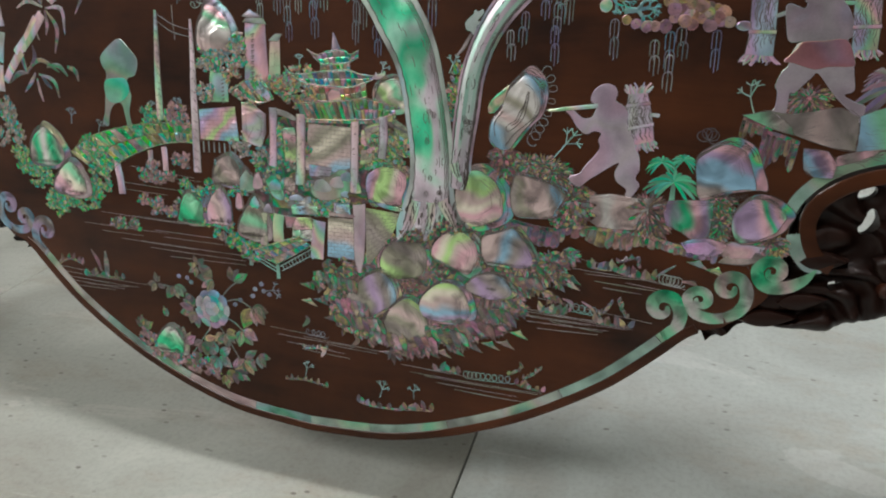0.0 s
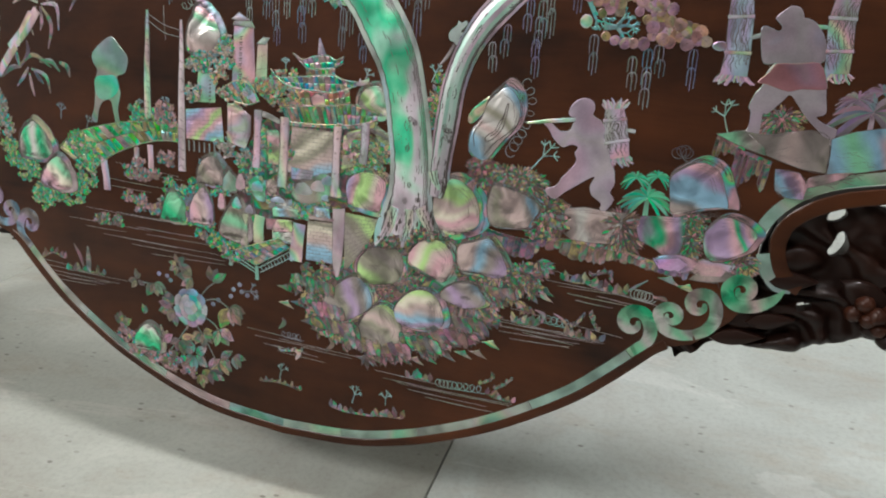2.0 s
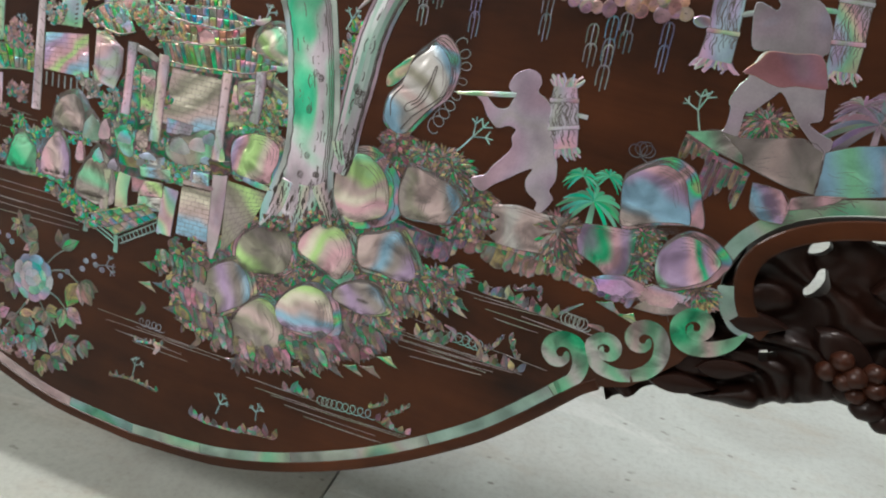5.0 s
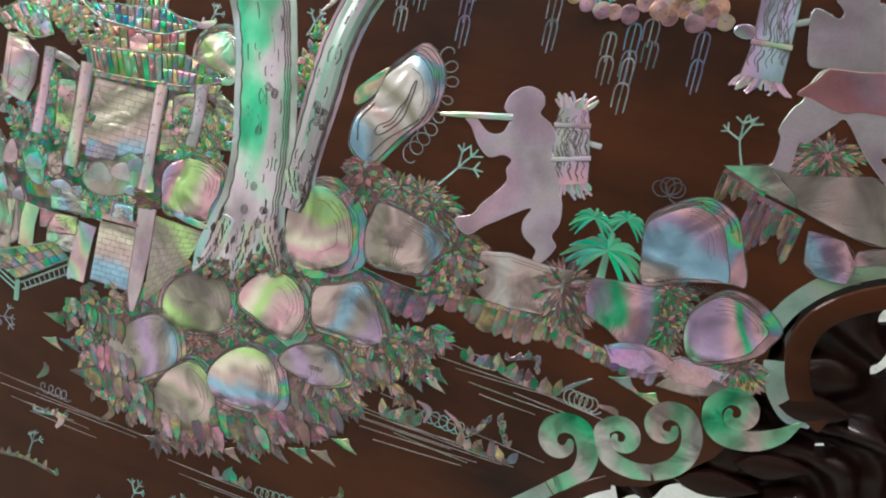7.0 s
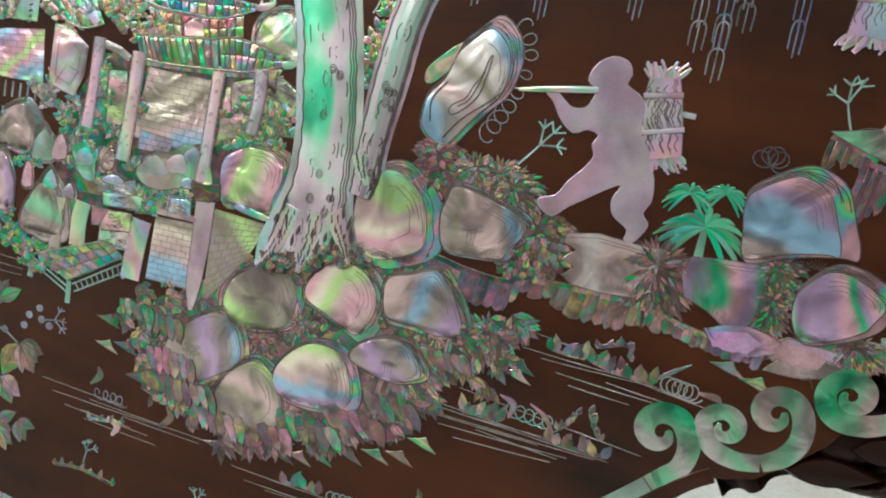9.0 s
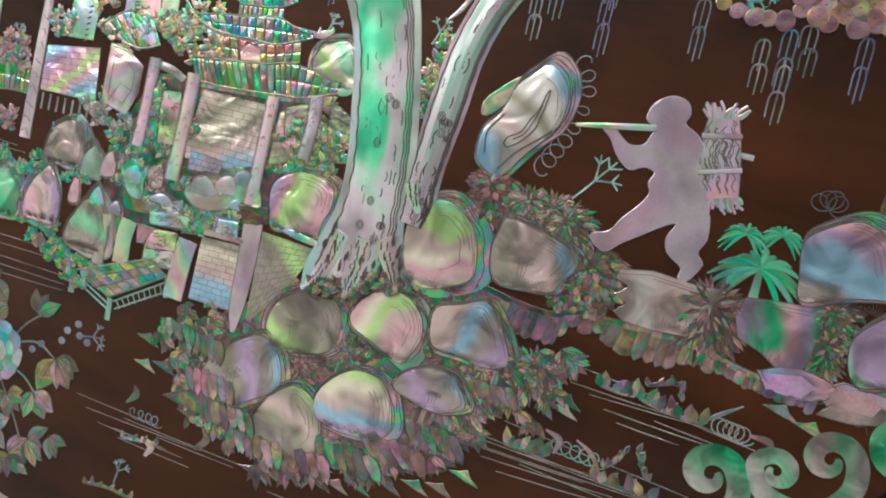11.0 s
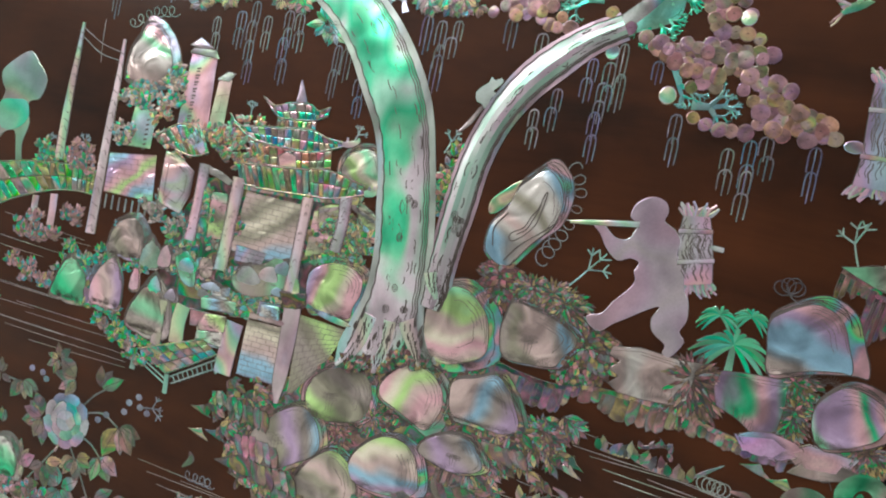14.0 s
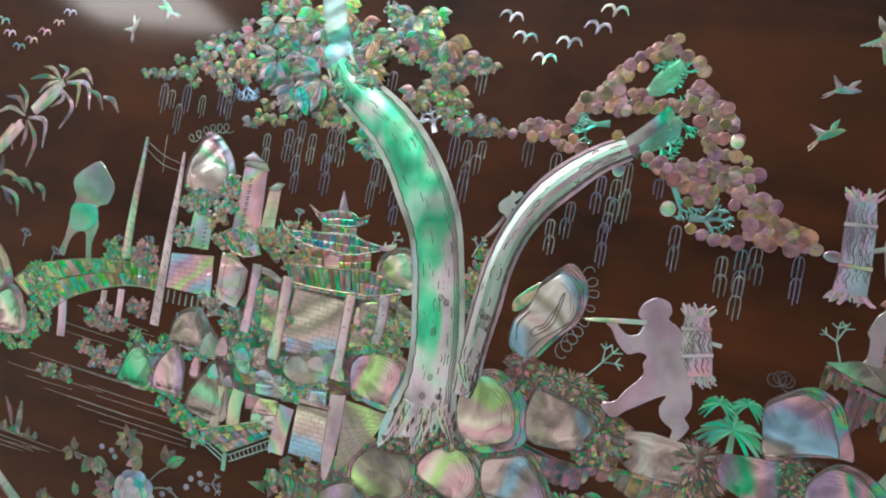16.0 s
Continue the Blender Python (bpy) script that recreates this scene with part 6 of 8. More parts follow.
pillar([(78.9, 292.5, 8.7), (80.0, 275.6, 8.0), (78.3, 257.5, 8.1)], (0.86, 0.80, 0.86), 1.9, 4, "silver shell column of the pavilion")
brick_wall("tiled_panel", [(8.6, 248.0), (31.6, 246.7), (28.9, 237.9), (9.1, 237.2)], 3, 4, (0.32, 0.54, 0.58), 1.0, "pale blue shell tiled panel")
brick_wall("tiled_panel", [(33.4, 215.9), (48.6, 216.6), (48.3, 207.6), (32.6, 205.7)], 3, 3, (0.26, 0.50, 0.52), 1.2, "pale blue shell tiled panel")
for place, c in (((21.7, 230.2, 10.5, 7.0), (0.34, 0.46, 0.42)), ((35.8, 234.4, 8.7, 6.3), (0.36, 0.44, 0.42)), ((45.3, 240.0, 7.0, 5.5), (0.42, 0.42, 0.42)), ((-55.5, 228.4, 8.9, 11.1), GREEN), ((-44.2, 228.9, 6.2, 8.8), PINK), ((-25.9, 227.2, 7.7, 6.6), (0.12, 0.5, 0.4)),
                 ((-48.0, 207.3, 7.1, 8.9), (0.30, 0.55, 0.42)), ((-64.7, 209.3, 4.1, 9.0), PINK), ((-33.8, 204.8, 5.2, 4.4), LILAC), ((-3.8, 217.2, 8.4, 3.2), BLUE), ((44.3, 224.5, 5.5, 3.5), (0.2, 0.5, 0.45))):
    rock("garden_stone", place, c, 1.0, int(place[0] * 7) % 97, 0.3, dome=1.2, label="small rounded shell garden stone", tuft=False, lines=5, mat=FIGP)
strip("bench", [(-13.3, 211.4, 5.9), (-0.1, 210.7, 6.3), (15.1, 209.5, 5.7)], 1.2, PEARL, (0.10, 0.36, 0.30), None, "dark teal shell bench in the garden", 0.4)
strip("bench", [(-9.7, 205.9, 3.4), (3.5, 204.6, 3.7), (15.6, 203.8, 3.3)], 1.0, PEARL, (0.08, 0.30, 0.24), None, "dark teal shell bench in the garden", 0.3)
for pts, c in (([(-22.3, 200.0, 11.2), (-24.0, 188.3, 11.3), (-23.2, 174.2, 11.3)], GREY), ([(18.7, 197.9, 13.0), (17.1, 183.6, 13.1), (15.8, 163.0, 13.3)], (0.54, 0.50, 0.54)), ([(57.3, 216.9, 12.3), (58.1, 194.0, 11.6), (57.8, 168.9, 9.4), (58.4, 154.7, 3.1)], (0.50, 0.54, 0.52)),
               ([(-39.3, 199.8, 8.8), (-39.3, 184.6, 8.9), (-38.8, 169.5, 8.0)], (0.36, 0.5, 0.44))):
    gp = strip("gate_pillar", pts, 1.7, SILVER, c, None, "square pale shell gate pillar", 0.7)
    strokes(gp, [[(u + f * w, v, 2.2) for u, v, w in pts] for f in (-0.12, 0.16)], 0.45, 4)
bowl = piece("pillar_bowl", [(46.2, 224.9), (65.3, 227.5), (65.8, 220.6), (60.1, 216.5), (51.2, 215.8)], 2.4, SHARD, (0.42, 0.34, 0.24), None, "shell bowl with a finial on the pillar", 0.5)
strip("finial", [(56.7, 225.6, 6.9), (56.6, 230.8, 5.4), (56.3, 235.3, 1.5)], 2.2, PEARL, CREAM, None, "pointed shell finial on the pillar", 0.4)
brick_wall("garden_wall", [(27.2, 202.2), (52.8, 202.7), (53.7, 165.6), (26.5, 165.9)], 11, 4, (0.58, 0.48, 0.46), 1.1, "peach to blue shell brick garden wall", sheen("wall_sheen", (MAUVE, SKY, SKY, BLUSH, IVORY, SAND, BLUSH), (40, 184), 44, 1.57, clouds=0.78))
brick_wall("garden_wall", [(63.5, 213.8), (97.7, 211.6), (85.2, 185.1), (64.9, 159.4)], 11, 5, (0.46, 0.50, 0.38), 1.1, "olive shell brick garden wall", sheen("wall_sheen", (SAND, SAND, ASH, SAND, LIME, SAND), (78, 190), 56, 0.9, clouds=0.78))
brick_wall("garden_wall", [(-9.1, 189.0), (12.9, 187.0), (10.8, 178.4), (-9.2, 177.0)], 4, 4, (0.52, 0.48, 0.50), 0.9, "low grey shell brick wall")
strip("coping", [(27.8, 205.2, 3.6), (40.8, 205.5, 3.9), (53.7, 205.4, 3.5)], 1.5, PEARL, (0.50, 0.36, 0.32), None, "reddish shell coping of the garden wall", 0.4)
strip("coping", [(66.9, 220.9, 3.8), (85.2, 216.5, 4.4), (100.7, 214.4, 2.9)], 1.5, PEARL, (0.42, 0.40, 0.50), None, "violet shell coping of the garden wall", 0.4)

# jetty table
deck = tiles_between("jetty", [(-51.1, 163.3), (-28.1, 172.2), (-1.7, 181.9)], [(-26.8, 152.0), (-8.1, 163.1), (10.0, 174.5)], 7, 3, (0.30, 0.44, 0.26), 1.3, "small green shell jetty on thin legs", 13, "deck_board")
for pts in ([(-54.2, 162.5, 3.6), (-53.6, 156.1, 3.6), (-53.6, 148.4, 4.1)], [(-25.4, 152.0, 3.5), (-24.8, 145.7, 3.5), (-24.5, 138.9, 3.5)], [(9.8, 173.7, 2.5), (10.9, 167.3, 2.5), (11.3, 161.9, 2.1)]):
    strip("leg", pts, 0.9, DULL, (0.24, 0.40, 0.36), deck, n=2)
bm = bmesh.new()
for a, b in (((-52.7, 160.2), (-27.0, 148.9)), ((-51.8, 156.6), (-26.1, 145.4)), ((-22.9, 150.8), (9.6, 170.7)), ((-21.0, 146.7), (10.9, 165.4))):
    ribbon(bm, [(*a, 1.0), (*b, 1.0)], 0.6, -0.2, 0.1, 1, 0.2)
for k in range(9):
    a, b = np.array((-20.9, 152.1)), np.array((9.6, 170.7))
    c, d = np.array((-19.6, 146.4)), np.array((11.2, 164.4))
    p0, p1_ = a + (b - a) * k / 9, c + (d - c) * (k + 0.7) / 9.5
    ribbon(bm, [(*p0, 0.7), (*p1_, 0.7)], 0.55, -0.2, 0.1, 1, 0.2)
part("trestle", bm, DULL, deck, tint=(0.24, 0.38, 0.36))

# court pieces behind the gate
for o, c, mat in (([(-39.5, 241.1), (-18.4, 241.7), (-17.5, 229.0), (-36.9, 226.7)], (0.16, 0.42, 0.34), LEAFP), ([(-20.0, 230.3), (-3.2, 232.1), (-2.6, 221.2), (-19.4, 218.6)], (0.42, 0.34, 0.36), LEAFP), ([(8.6, 232.8), (24.7, 238.0), (30.0, 224.8), (12.3, 220.9)], (0.44, 0.46, 0.42), ROCKP),
                  ([(26.7, 238.5), (48.2, 241.3), (49.5, 227.5), (30.2, 223.8)], (0.46, 0.38, 0.40), ROCKP), ([(-30.0, 217.0), (-10.4, 217.6), (-9.9, 206.6), (-29.6, 205.8)], (0.26, 0.36, 0.26), LEAFP), ([(14.4, 212.2), (32.5, 214.6), (31.1, 203.5), (12.9, 200.9)], (0.34, 0.24, 0.20), LEAFP),
                  ([(-24.9, 277.2), (-8.0, 278.4), (-9.2, 265.5), (-25.7, 262.4)], (0.48, 0.36, 0.22), LEAFP), ([(-25.2, 260.6), (-8.5, 262.8), (-7.8, 247.6), (-25.7, 244.7)], (0.42, 0.32, 0.36), LEAFP), ([(81.3, 279.3), (99.1, 274.3), (102.6, 259.8), (86.1, 259.8)], (0.34, 0.34, 0.24), LEAFP),
                  ([(67.2, 259.3), (76.7, 259.5), (87.2, 254.9), (69.6, 249.4)], (0.40, 0.36, 0.26), LEAFP), ([(-42.4, 202.9), (-26.6, 202.7), (-23.5, 180.9), (-35.4, 174.2)], (0.30, 0.40, 0.30), LEAFP), ([(-16.9, 199.4), (6.9, 199.5), (7.0, 190.3), (-15.2, 188.6)], (0.36, 0.34, 0.26), LEAFP)):
    piece("court_slab", o, 0.6, mat, c, None, "dark cut shell slab of the garden court", 0.5)


for name, o, stops, turn, label in (
        ("scholar_rock", [(9.8, 226.5), (16.6, 234.3), (31.4, 239.5), (38.4, 245.0), (48.2, 243.7), (51.2, 236.1), (49.2, 228.0), (39.6, 220.9), (26.9, 217.0), (16.8, 218.2), (11.5, 221.7)], (MINT, ASH, SAND, MINT, ASH), 0.3, "grey-green carved shell garden rock"),
        ("scholar_rock", [(-35.8, 230.1), (-28.2, 236.2), (-20.9, 231.6), (-15.2, 234.7), (-17.8, 223.7), (-16.6, 214.0), (-25.5, 214.2), (-31.7, 221.6)], (SKY, MINT, JADE, SKY), 1.2, "teal carved shell garden rock"),
        ("flower_pot", [(-17.0, 231.7), (-12.1, 234.7), (-6.3, 233.1), (-5.3, 224.2), (-10.2, 221.2), (-14.5, 223.0)], (SAND, BLUSH, SAND), 1.5, "sandy shell flower pot"),
        ("stone_bench", [(-10.0, 208.7), (16.7, 211.0), (16.6, 203.8), (-8.6, 201.4)], (MINT, SKY, ASH, MINT), 0.2, "teal shell garden bench"),
        ("stone_table", [(-6.3, 217.4), (1.7, 216.4), (10.4, 219.5), (10.9, 213.1), (-5.0, 211.1)], (SKY, PEARLY, SKY), 0.3, "pale blue shell garden table"),
        ("door_panel", [(-4.9, 198.6), (11.2, 200.0), (11.7, 189.7), (-8.2, 187.2), (-8.4, 192.5)], (SAND, ROSY, LIME, SAND), 0.8, "brownish latticed shell door panel"),
        ("cobble_wall", [(-8.8, 186.4), (11.1, 188.9), (12.2, 179.3), (-1.3, 180.8), (-8.5, 181.2)], (PEARLY, MINT, PEARLY, BLUSH), 0.4, "pale cobbled shell wall"),
        ("tiled_panel", [(35.0, 214.2), (48.1, 215.1), (49.4, 205.1), (34.8, 203.8)], (SKY, PEARLY, SKY, MINT), 0.9, "pale blue shell tiled panel"),
        ("shrine_panel", [(61.9, 283.1), (75.1, 287.2), (78.3, 265.0), (65.8, 263.9)], (MINT, LIME, BLUSH, SAND, LIME), 1.4, "green and rosy shell panel between the columns"),
        ("shrine_panel", [(88.0, 291.9), (102.7, 283.4), (104.4, 268.6), (91.0, 267.3)], (ROSY, LIME, SAND, MINT), 1.2, "rosy shell panel beside the pavilion"),
        ("shrine_panel", [(-17.6, 278.1), (-4.6, 278.9), (-3.2, 248.7), (-14.7, 247.9)], (ROSY, LIME, SAND, ROSY, MINT), 1.5, "rosy and lime shell panel behind the gate")):
    bm = bmesh.new()
    sawn(bm, closed(o, 2) if "rock" in name or "pot" in name else [np.array(a) + (np.array(b) - np.array(a)) * k / 3 for a, b in zip(o, o[1:] + o[:1]) for k in range(3)], 1.7 if "shrine" not in name else 1.2)
    lo, hi = np.min(o, axis=0), np.max(o, axis=0)
    ob = part(name, bm, sheen("court_sheen", stops, (lo + hi) / 2, 1.1 * max(hi - lo), turn), panel, label)
    rnd, marks = random.Random(int(lo[0] * 3)), [[(*p, 1.9) for p in o + o[:1]]]
    for k in range(10):
        p = lo + (hi - lo) * np.array((rnd.uniform(0.15, 0.7), rnd.uniform(0.2, 0.8)))
        marks.append([(*p, 1.9), (p[0] + rnd.uniform(1, 3), p[1] + rnd.uniform(-2, 2), 1.9), (p[0] + rnd.uniform(3, 5), p[1] + rnd.uniform(-2, 2), 1.9)])
    strokes(ob, marks, 0.45, 2)


# ---- inlaid figures, kept as plain silhouettes ----
def figure(name, label, tint, top, outline, n=3):
    """One plain flat silhouette."""
    bm = bmesh.new()
    sawn(bm, closed(outline, n), top, bevel=0.3)
    return part(name, bm, PLAINP, panel, label, tint)


def bundle(pts, tint, seed, label):
    """A tied bundle of twigs with branching ends and two bands."""
    rnd = random.Random(seed)
    ob = strip("brushwood", pts, 1.3, SILVER, tint, None, label, 0.9)
    path = curve(pts, 6)
    for end, nxt in ((path[0], path[2]), (path[-1], path[-3])):
        d = (end - nxt)[:2]
        a0 = math.atan2(d[1], d[0])
        bm = bmesh.new()
        for k in range(11):
            f = (k + 0.5) / 11 - 0.5
            x, y = end[0] - math.sin(a0) * f * end[2], end[1] + math.cos(a0) * f * end[2]
            for s in range(2):
                a = a0 + f * 1.2 + rnd.uniform(-0.5, 0.5)
                ln = rnd.uniform(4, 8)
                ribbon(bm, [(x, y, 1.8), (x + ln * 0.5 * math.cos(a), y + ln * 0.5 * math.sin(a), 1.5), (x + ln * math.cos(a + rnd.uniform(-0.5, 0.5)), y + ln * math.sin(a), 1.1)], 0.9 + 0.05 * s, -0.2, 0.3, 3)
        part("twig_fringe", bm, SILVER, ob, tint=tuple(min(1, c * rnd.uniform(0.85, 1.1)) for c in tint))
    lines = []
    for _ in range(46):
        f, s = rnd.uniform(-0.45, 0.45), rnd.randint(0, len(path) - 6)
        lines.append([(a[0] + (f + 0.05 * math.sin(j * 2.0 + s)) * a[2], a[1], 1.45 + 0.9 * (1 - (2 * f) ** 2)) for j, a in enumerate(path[s:s + 5])])
    strokes(ob, lines, 0.45, 2)
    for s in (0.30, 0.72):
        a = path[int(s * (len(path) - 1))]
        b = path[int(s * (len(path) - 1)) + 1]
        d = (b - a)[:2] / math.hypot(*(b - a)[:2])
        strip("band", [(a[0] - d[1] * f * a[2], a[1] + d[0] * f * a[2], 2.6) for f in (-0.53, 0, 0.53)], 2.2, SILVER, tint, ob)


bundle([(284.0, 320.0, 13.8), (285.3, 310.0, 17.1), (288.1, 296.0, 18.0), (291.4, 284.0, 15.6)], (0.58, 0.44, 0.54), 1, "tied pink shell bundle of twigs")
strip("carrying_stick", [(218.0, 304.3, 1.8), (232.2, 306.5, 3.0), (255.5, 309.9, 3.4)], 1.8, SILVER, (0.36, 0.56, 0.46), None, "slim pale green shell stick", 0.5)
strip("carrying_stick", [(292.7, 305.2, 2.8), (301.0, 304.7, 2.8)], 1.0, SILVER, (0.18, 0.50, 0.38), None, "end of a green shell stick behind the bundle", 0.4)
figure("striding_silhouette", "plain pale shell silhouette striding with stick and bundle", (0.50, 0.40, 0.48), 1.6,
       [(249.9, 313.5), (251.9, 321.2), (259.1, 326.2), (266.7, 324.8), (269.4, 319.3), (268.3, 314.3), (274.5, 310.7), (278.7, 304.8), (278.2, 297.9), (283.2, 289.4), (285.9, 279.2), (289.1, 274.1), (290.3, 263.8), (287.7, 257.0), (291.2, 251.8), (285.7, 242.3), (281.4, 243.5), (281.7, 248.3), (274.1, 253.5), (272.0, 260.7), (274.9, 267.9), (268.0, 264.3), (259.7, 258.1), (252.6, 253.0), (246.4, 247.5), (239.7, 249.9), (237.8, 254.6), (245.7, 257.9), (249.8, 264.9), (256.5, 273.2), (259.4, 279.1), (257.8, 284.2), (259.5, 289.2), (254.2, 290.7), (247.8, 288.1), (240.4, 293.7), (235.5, 301.1), (230.9, 305.3), (234.2, 308.4), (240.4, 303.3), (245.3, 300.1), (251.4, 301.2), (253.7, 306.0), (254.5, 310.0)])
bundle([(361.5, 403.2, 14.5), (362.7, 386.2, 16.7), (363.7, 365.0, 16.9), (363.2, 349.3, 18.5)], (0.44, 0.34, 0.40), 2, "hanging tied pink shell bundle of twigs")
bundle([(427.5, 404.1, 15.2), (426.0, 387.6, 16.7), (427.5, 369.2, 16.2), (428.0, 354.3, 15.6)], (0.40, 0.32, 0.37), 3, "hanging tied pink shell bundle of twigs")
strip("carrying_stick", [(370.9, 375.5, 2.9), (378.8, 378.3, 3.2), (385.5, 380.9, 3.2)], 1.0, SILVER, (0.46, 0.5, 0.46), None, "shell carrying pole between the bundles", 0.4)
strip("carrying_stick", [(407.8, 384.4, 3.1), (421.5, 384.4, 2.7)], 1.0, SILVER, (0.46, 0.5, 0.46), None, "shell carrying pole between the bundles", 0.4)
figure("standing_silhouette", "plain pale shell silhouette standing with two bundles", (0.27, 0.27, 0.29), 1.4,
       [(389.4, 394.4), (394.0, 397.6), (400.0, 395.8), (402.6, 389.6)] + [(403.7, 390.0), (410.6, 387.0), (417.7, 376.7), (420.0, 364.0), (417.4, 360.0), (422.4, 349.4), (424.4, 338.4), (426.0, 327.6), (420.3, 324.5), (427.6, 320.1), (434.6, 317.2), (432.5, 306.9), (428.7, 306.4), (427.3, 311.6), (416.5, 321.8), (411.0, 328.0), (402.3, 338.4), (398.6, 335.3), (394.5, 330.6), (389.1, 324.5), (386.2, 324.2), (385.8, 310.8), (381.3, 307.0), (370.9, 306.4), (373.1, 310.3), (377.8, 313.7), (378.2, 324.8), (376.2, 329.2), (379.5, 338.9), (382.8, 343.1), (383.4, 349.3), (386.6, 356.9), (390.1, 359.5), (385.2, 358.3), (380.4, 360.4), (377.6, 373.0), (376.5, 381.9), (380.1, 383.7), (388.0, 380.6), (389.3, 384.4), (384.8, 389.2)])
figure("standing_skirt", "dark reddish shell waistcloth of the standing silhouette", (0.20, 0.07, 0.055), 2.0, [(390.2, 358.8), (403.0, 359.7), (416.9, 360.7), (422.8, 349.4), (423.0, 343.5), (408.2, 342.9), (399.7, 340.8), (386.1, 344.7), (379.6, 345.9), (386.2, 353.4)])
figure("porter_silhouette", "plain pale shell silhouette walking over the bridge", (0.24, 0.32, 0.28), 1.3,
       [(-212.1, 334.4), (-202.2, 343.8), (-189.1, 350.9), (-178.6, 342.2), (-170.0, 331.9), (-173.6, 318.5), (-182.0, 315.2), (-183.2, 308.4), (-179.2, 299.1), (-182.9, 283.2), (-180.0, 267.8), (-184.6, 265.7), (-188.1, 280.0), (-191.6, 291.6), (-201.0, 289.6), (-206.3, 280.6), (-208.9, 269.2), (-215.1, 272.2), (-211.8, 282.6), (-209.8, 298.5), (-208.6, 311.6), (-206.6, 319.5), (-211.3, 326.3)])
figure("porter_cloth", "green shell waistcloth of the walking silhouette", (0.10, 0.50, 0.36), 1.9, [(-208.6, 312.1), (-196.6, 314.8), (-184.7, 314.4), (-181.2, 302.5), (-191.0, 293.2), (-204.4, 292.3), (-209.8, 301.1)])
figure("squirrel", "small pale green shell squirrel beside the branch", (0.34, 0.5, 0.44), 0.9,
       [(147.9, 368.4), (151.3, 372.7), (154.6, 375.5), (155.5, 378.7), (158.3, 376.9), (161.7, 378.9), (163.0, 376.2), (159.9, 372.6), (158.1, 370.1), (163.7, 369.5), (163.3, 367.5), (158.0, 367.0), (157.3, 363.1), (154.9, 359.7), (152.7, 362.3), (149.4, 363.3)], 2)
strip("squirrel_tail", [(155.4, 364.3, 1.9), (151.0, 355.9, 2.7), (147.1, 349.5, 2.7), (141.8, 343.5, 1.2)], 0.7, PEARL, (0.5, 0.36, 0.40), None, "curved pinkish shell tail of the squirrel", 0.2)


# ---- fan palms ----
def fan_palm(name, heads, tint, label, seed):
    """Palm heads cut in shell: broad fronds that rise from one point and fall over, darker slits between them."""
    rnd = random.Random(seed)
    u, v, r = heads[-1]
    ob = strip(name, [(u, v - 0.75 * r, 4.5), (u, v - 0.4 * r, 3.8), (u, v, 3.0)], 0.6, FIGP, tint, None, label, 0.3)
    for u, v, r in heads:
        n = 15
        for k in range(n):
            a = -0.75 + (math.pi + 1.5) * (k + rnd.uniform(-0.2, 0.2)) / (n - 1)
            ln = r * rnd.uniform(0.9, 1.08)
            drop = 0.30 + 0.25 * abs(math.cos(a))
            pts = [(u, v, r * 0.10)]
            for t, w in ((0.35, 0.13), (0.7, 0.12), (1.0, 0.03)):
                pts.append((u + ln * t * math.cos(a), v + ln * (t * math.sin(a) * 0.72 - drop * t * t), r * w))
            frond(ob, pts, tuple(min(1, c * rnd.uniform(0.88, 1.12)) for c in tint), mat=BANDP)
    return ob


fan_palm("fan_palm", [(306.1, 270.7, 11.5), (321.5, 273.4, 10.5), (315.8, 256.7, 21)], (0.07, 0.56, 0.32), "emerald shell fan palm on the cliff", 1)
fan_palm("fan_palm", [(444.1, 338.8, 13), (458.2, 344.1, 14), (454.5, 330.7, 30)], (0.20, 0.14, 0.20), "violet shell fan palm on the ledge", 2)


# ---- the bamboo palm on the shore ----
bamboo = strip("bamboo_palm", [(-346.5, 412.8, 13.8), (-341.2, 391.2, 15.3), (-337.1, 359.4, 18.5)], 0.9, SILVER, (0.46, 0.54, 0.46), None, "tall jointed shell bamboo palm with drooping fronds", 0.8)
for pts, c in (([(-338.0, 356.0, 20.1), (-340.8, 344.2, 20.2), (-345.4, 327.6, 23.5)], (0.16, 0.54, 0.34)), ([(-350.1, 325.0, 31.5), (-352.2, 312.3, 33.2), (-352.9, 297.3, 35.0)], (0.50, 0.54, 0.46)), ([(-353.0, 295.0, 15.9), (-352.1, 277.7, 16.0)], (0.3, 0.5, 0.36)),
               ([(-333.7, 306.8, 7.8), (-324.0, 319.9, 9.2), (-309.8, 336.4, 9.8)], GREY), ([(-308.2, 338.7, 9.8), (-297.3, 353.6, 9.7), (-286.6, 368.3, 9.5)], CREAM), ([(-267.9, 383.1, 7.5), (-255.7, 393.3, 8.0), (-243.2, 406.7, 7.3)], CREAM), ([(-316.3, 333.9, 10.5), (-297.2, 351.4, 11.6), (-279.3, 372.0, 10.1)], CREAM), ([(-270.3, 384.0, 7.9), (-254.3, 401.9, 7.8), (-241.6, 411.1, 7.0)], CREAM)):
    strip("stem_joint", pts, 1.0, SILVER, c, bamboo, dome=0.7)
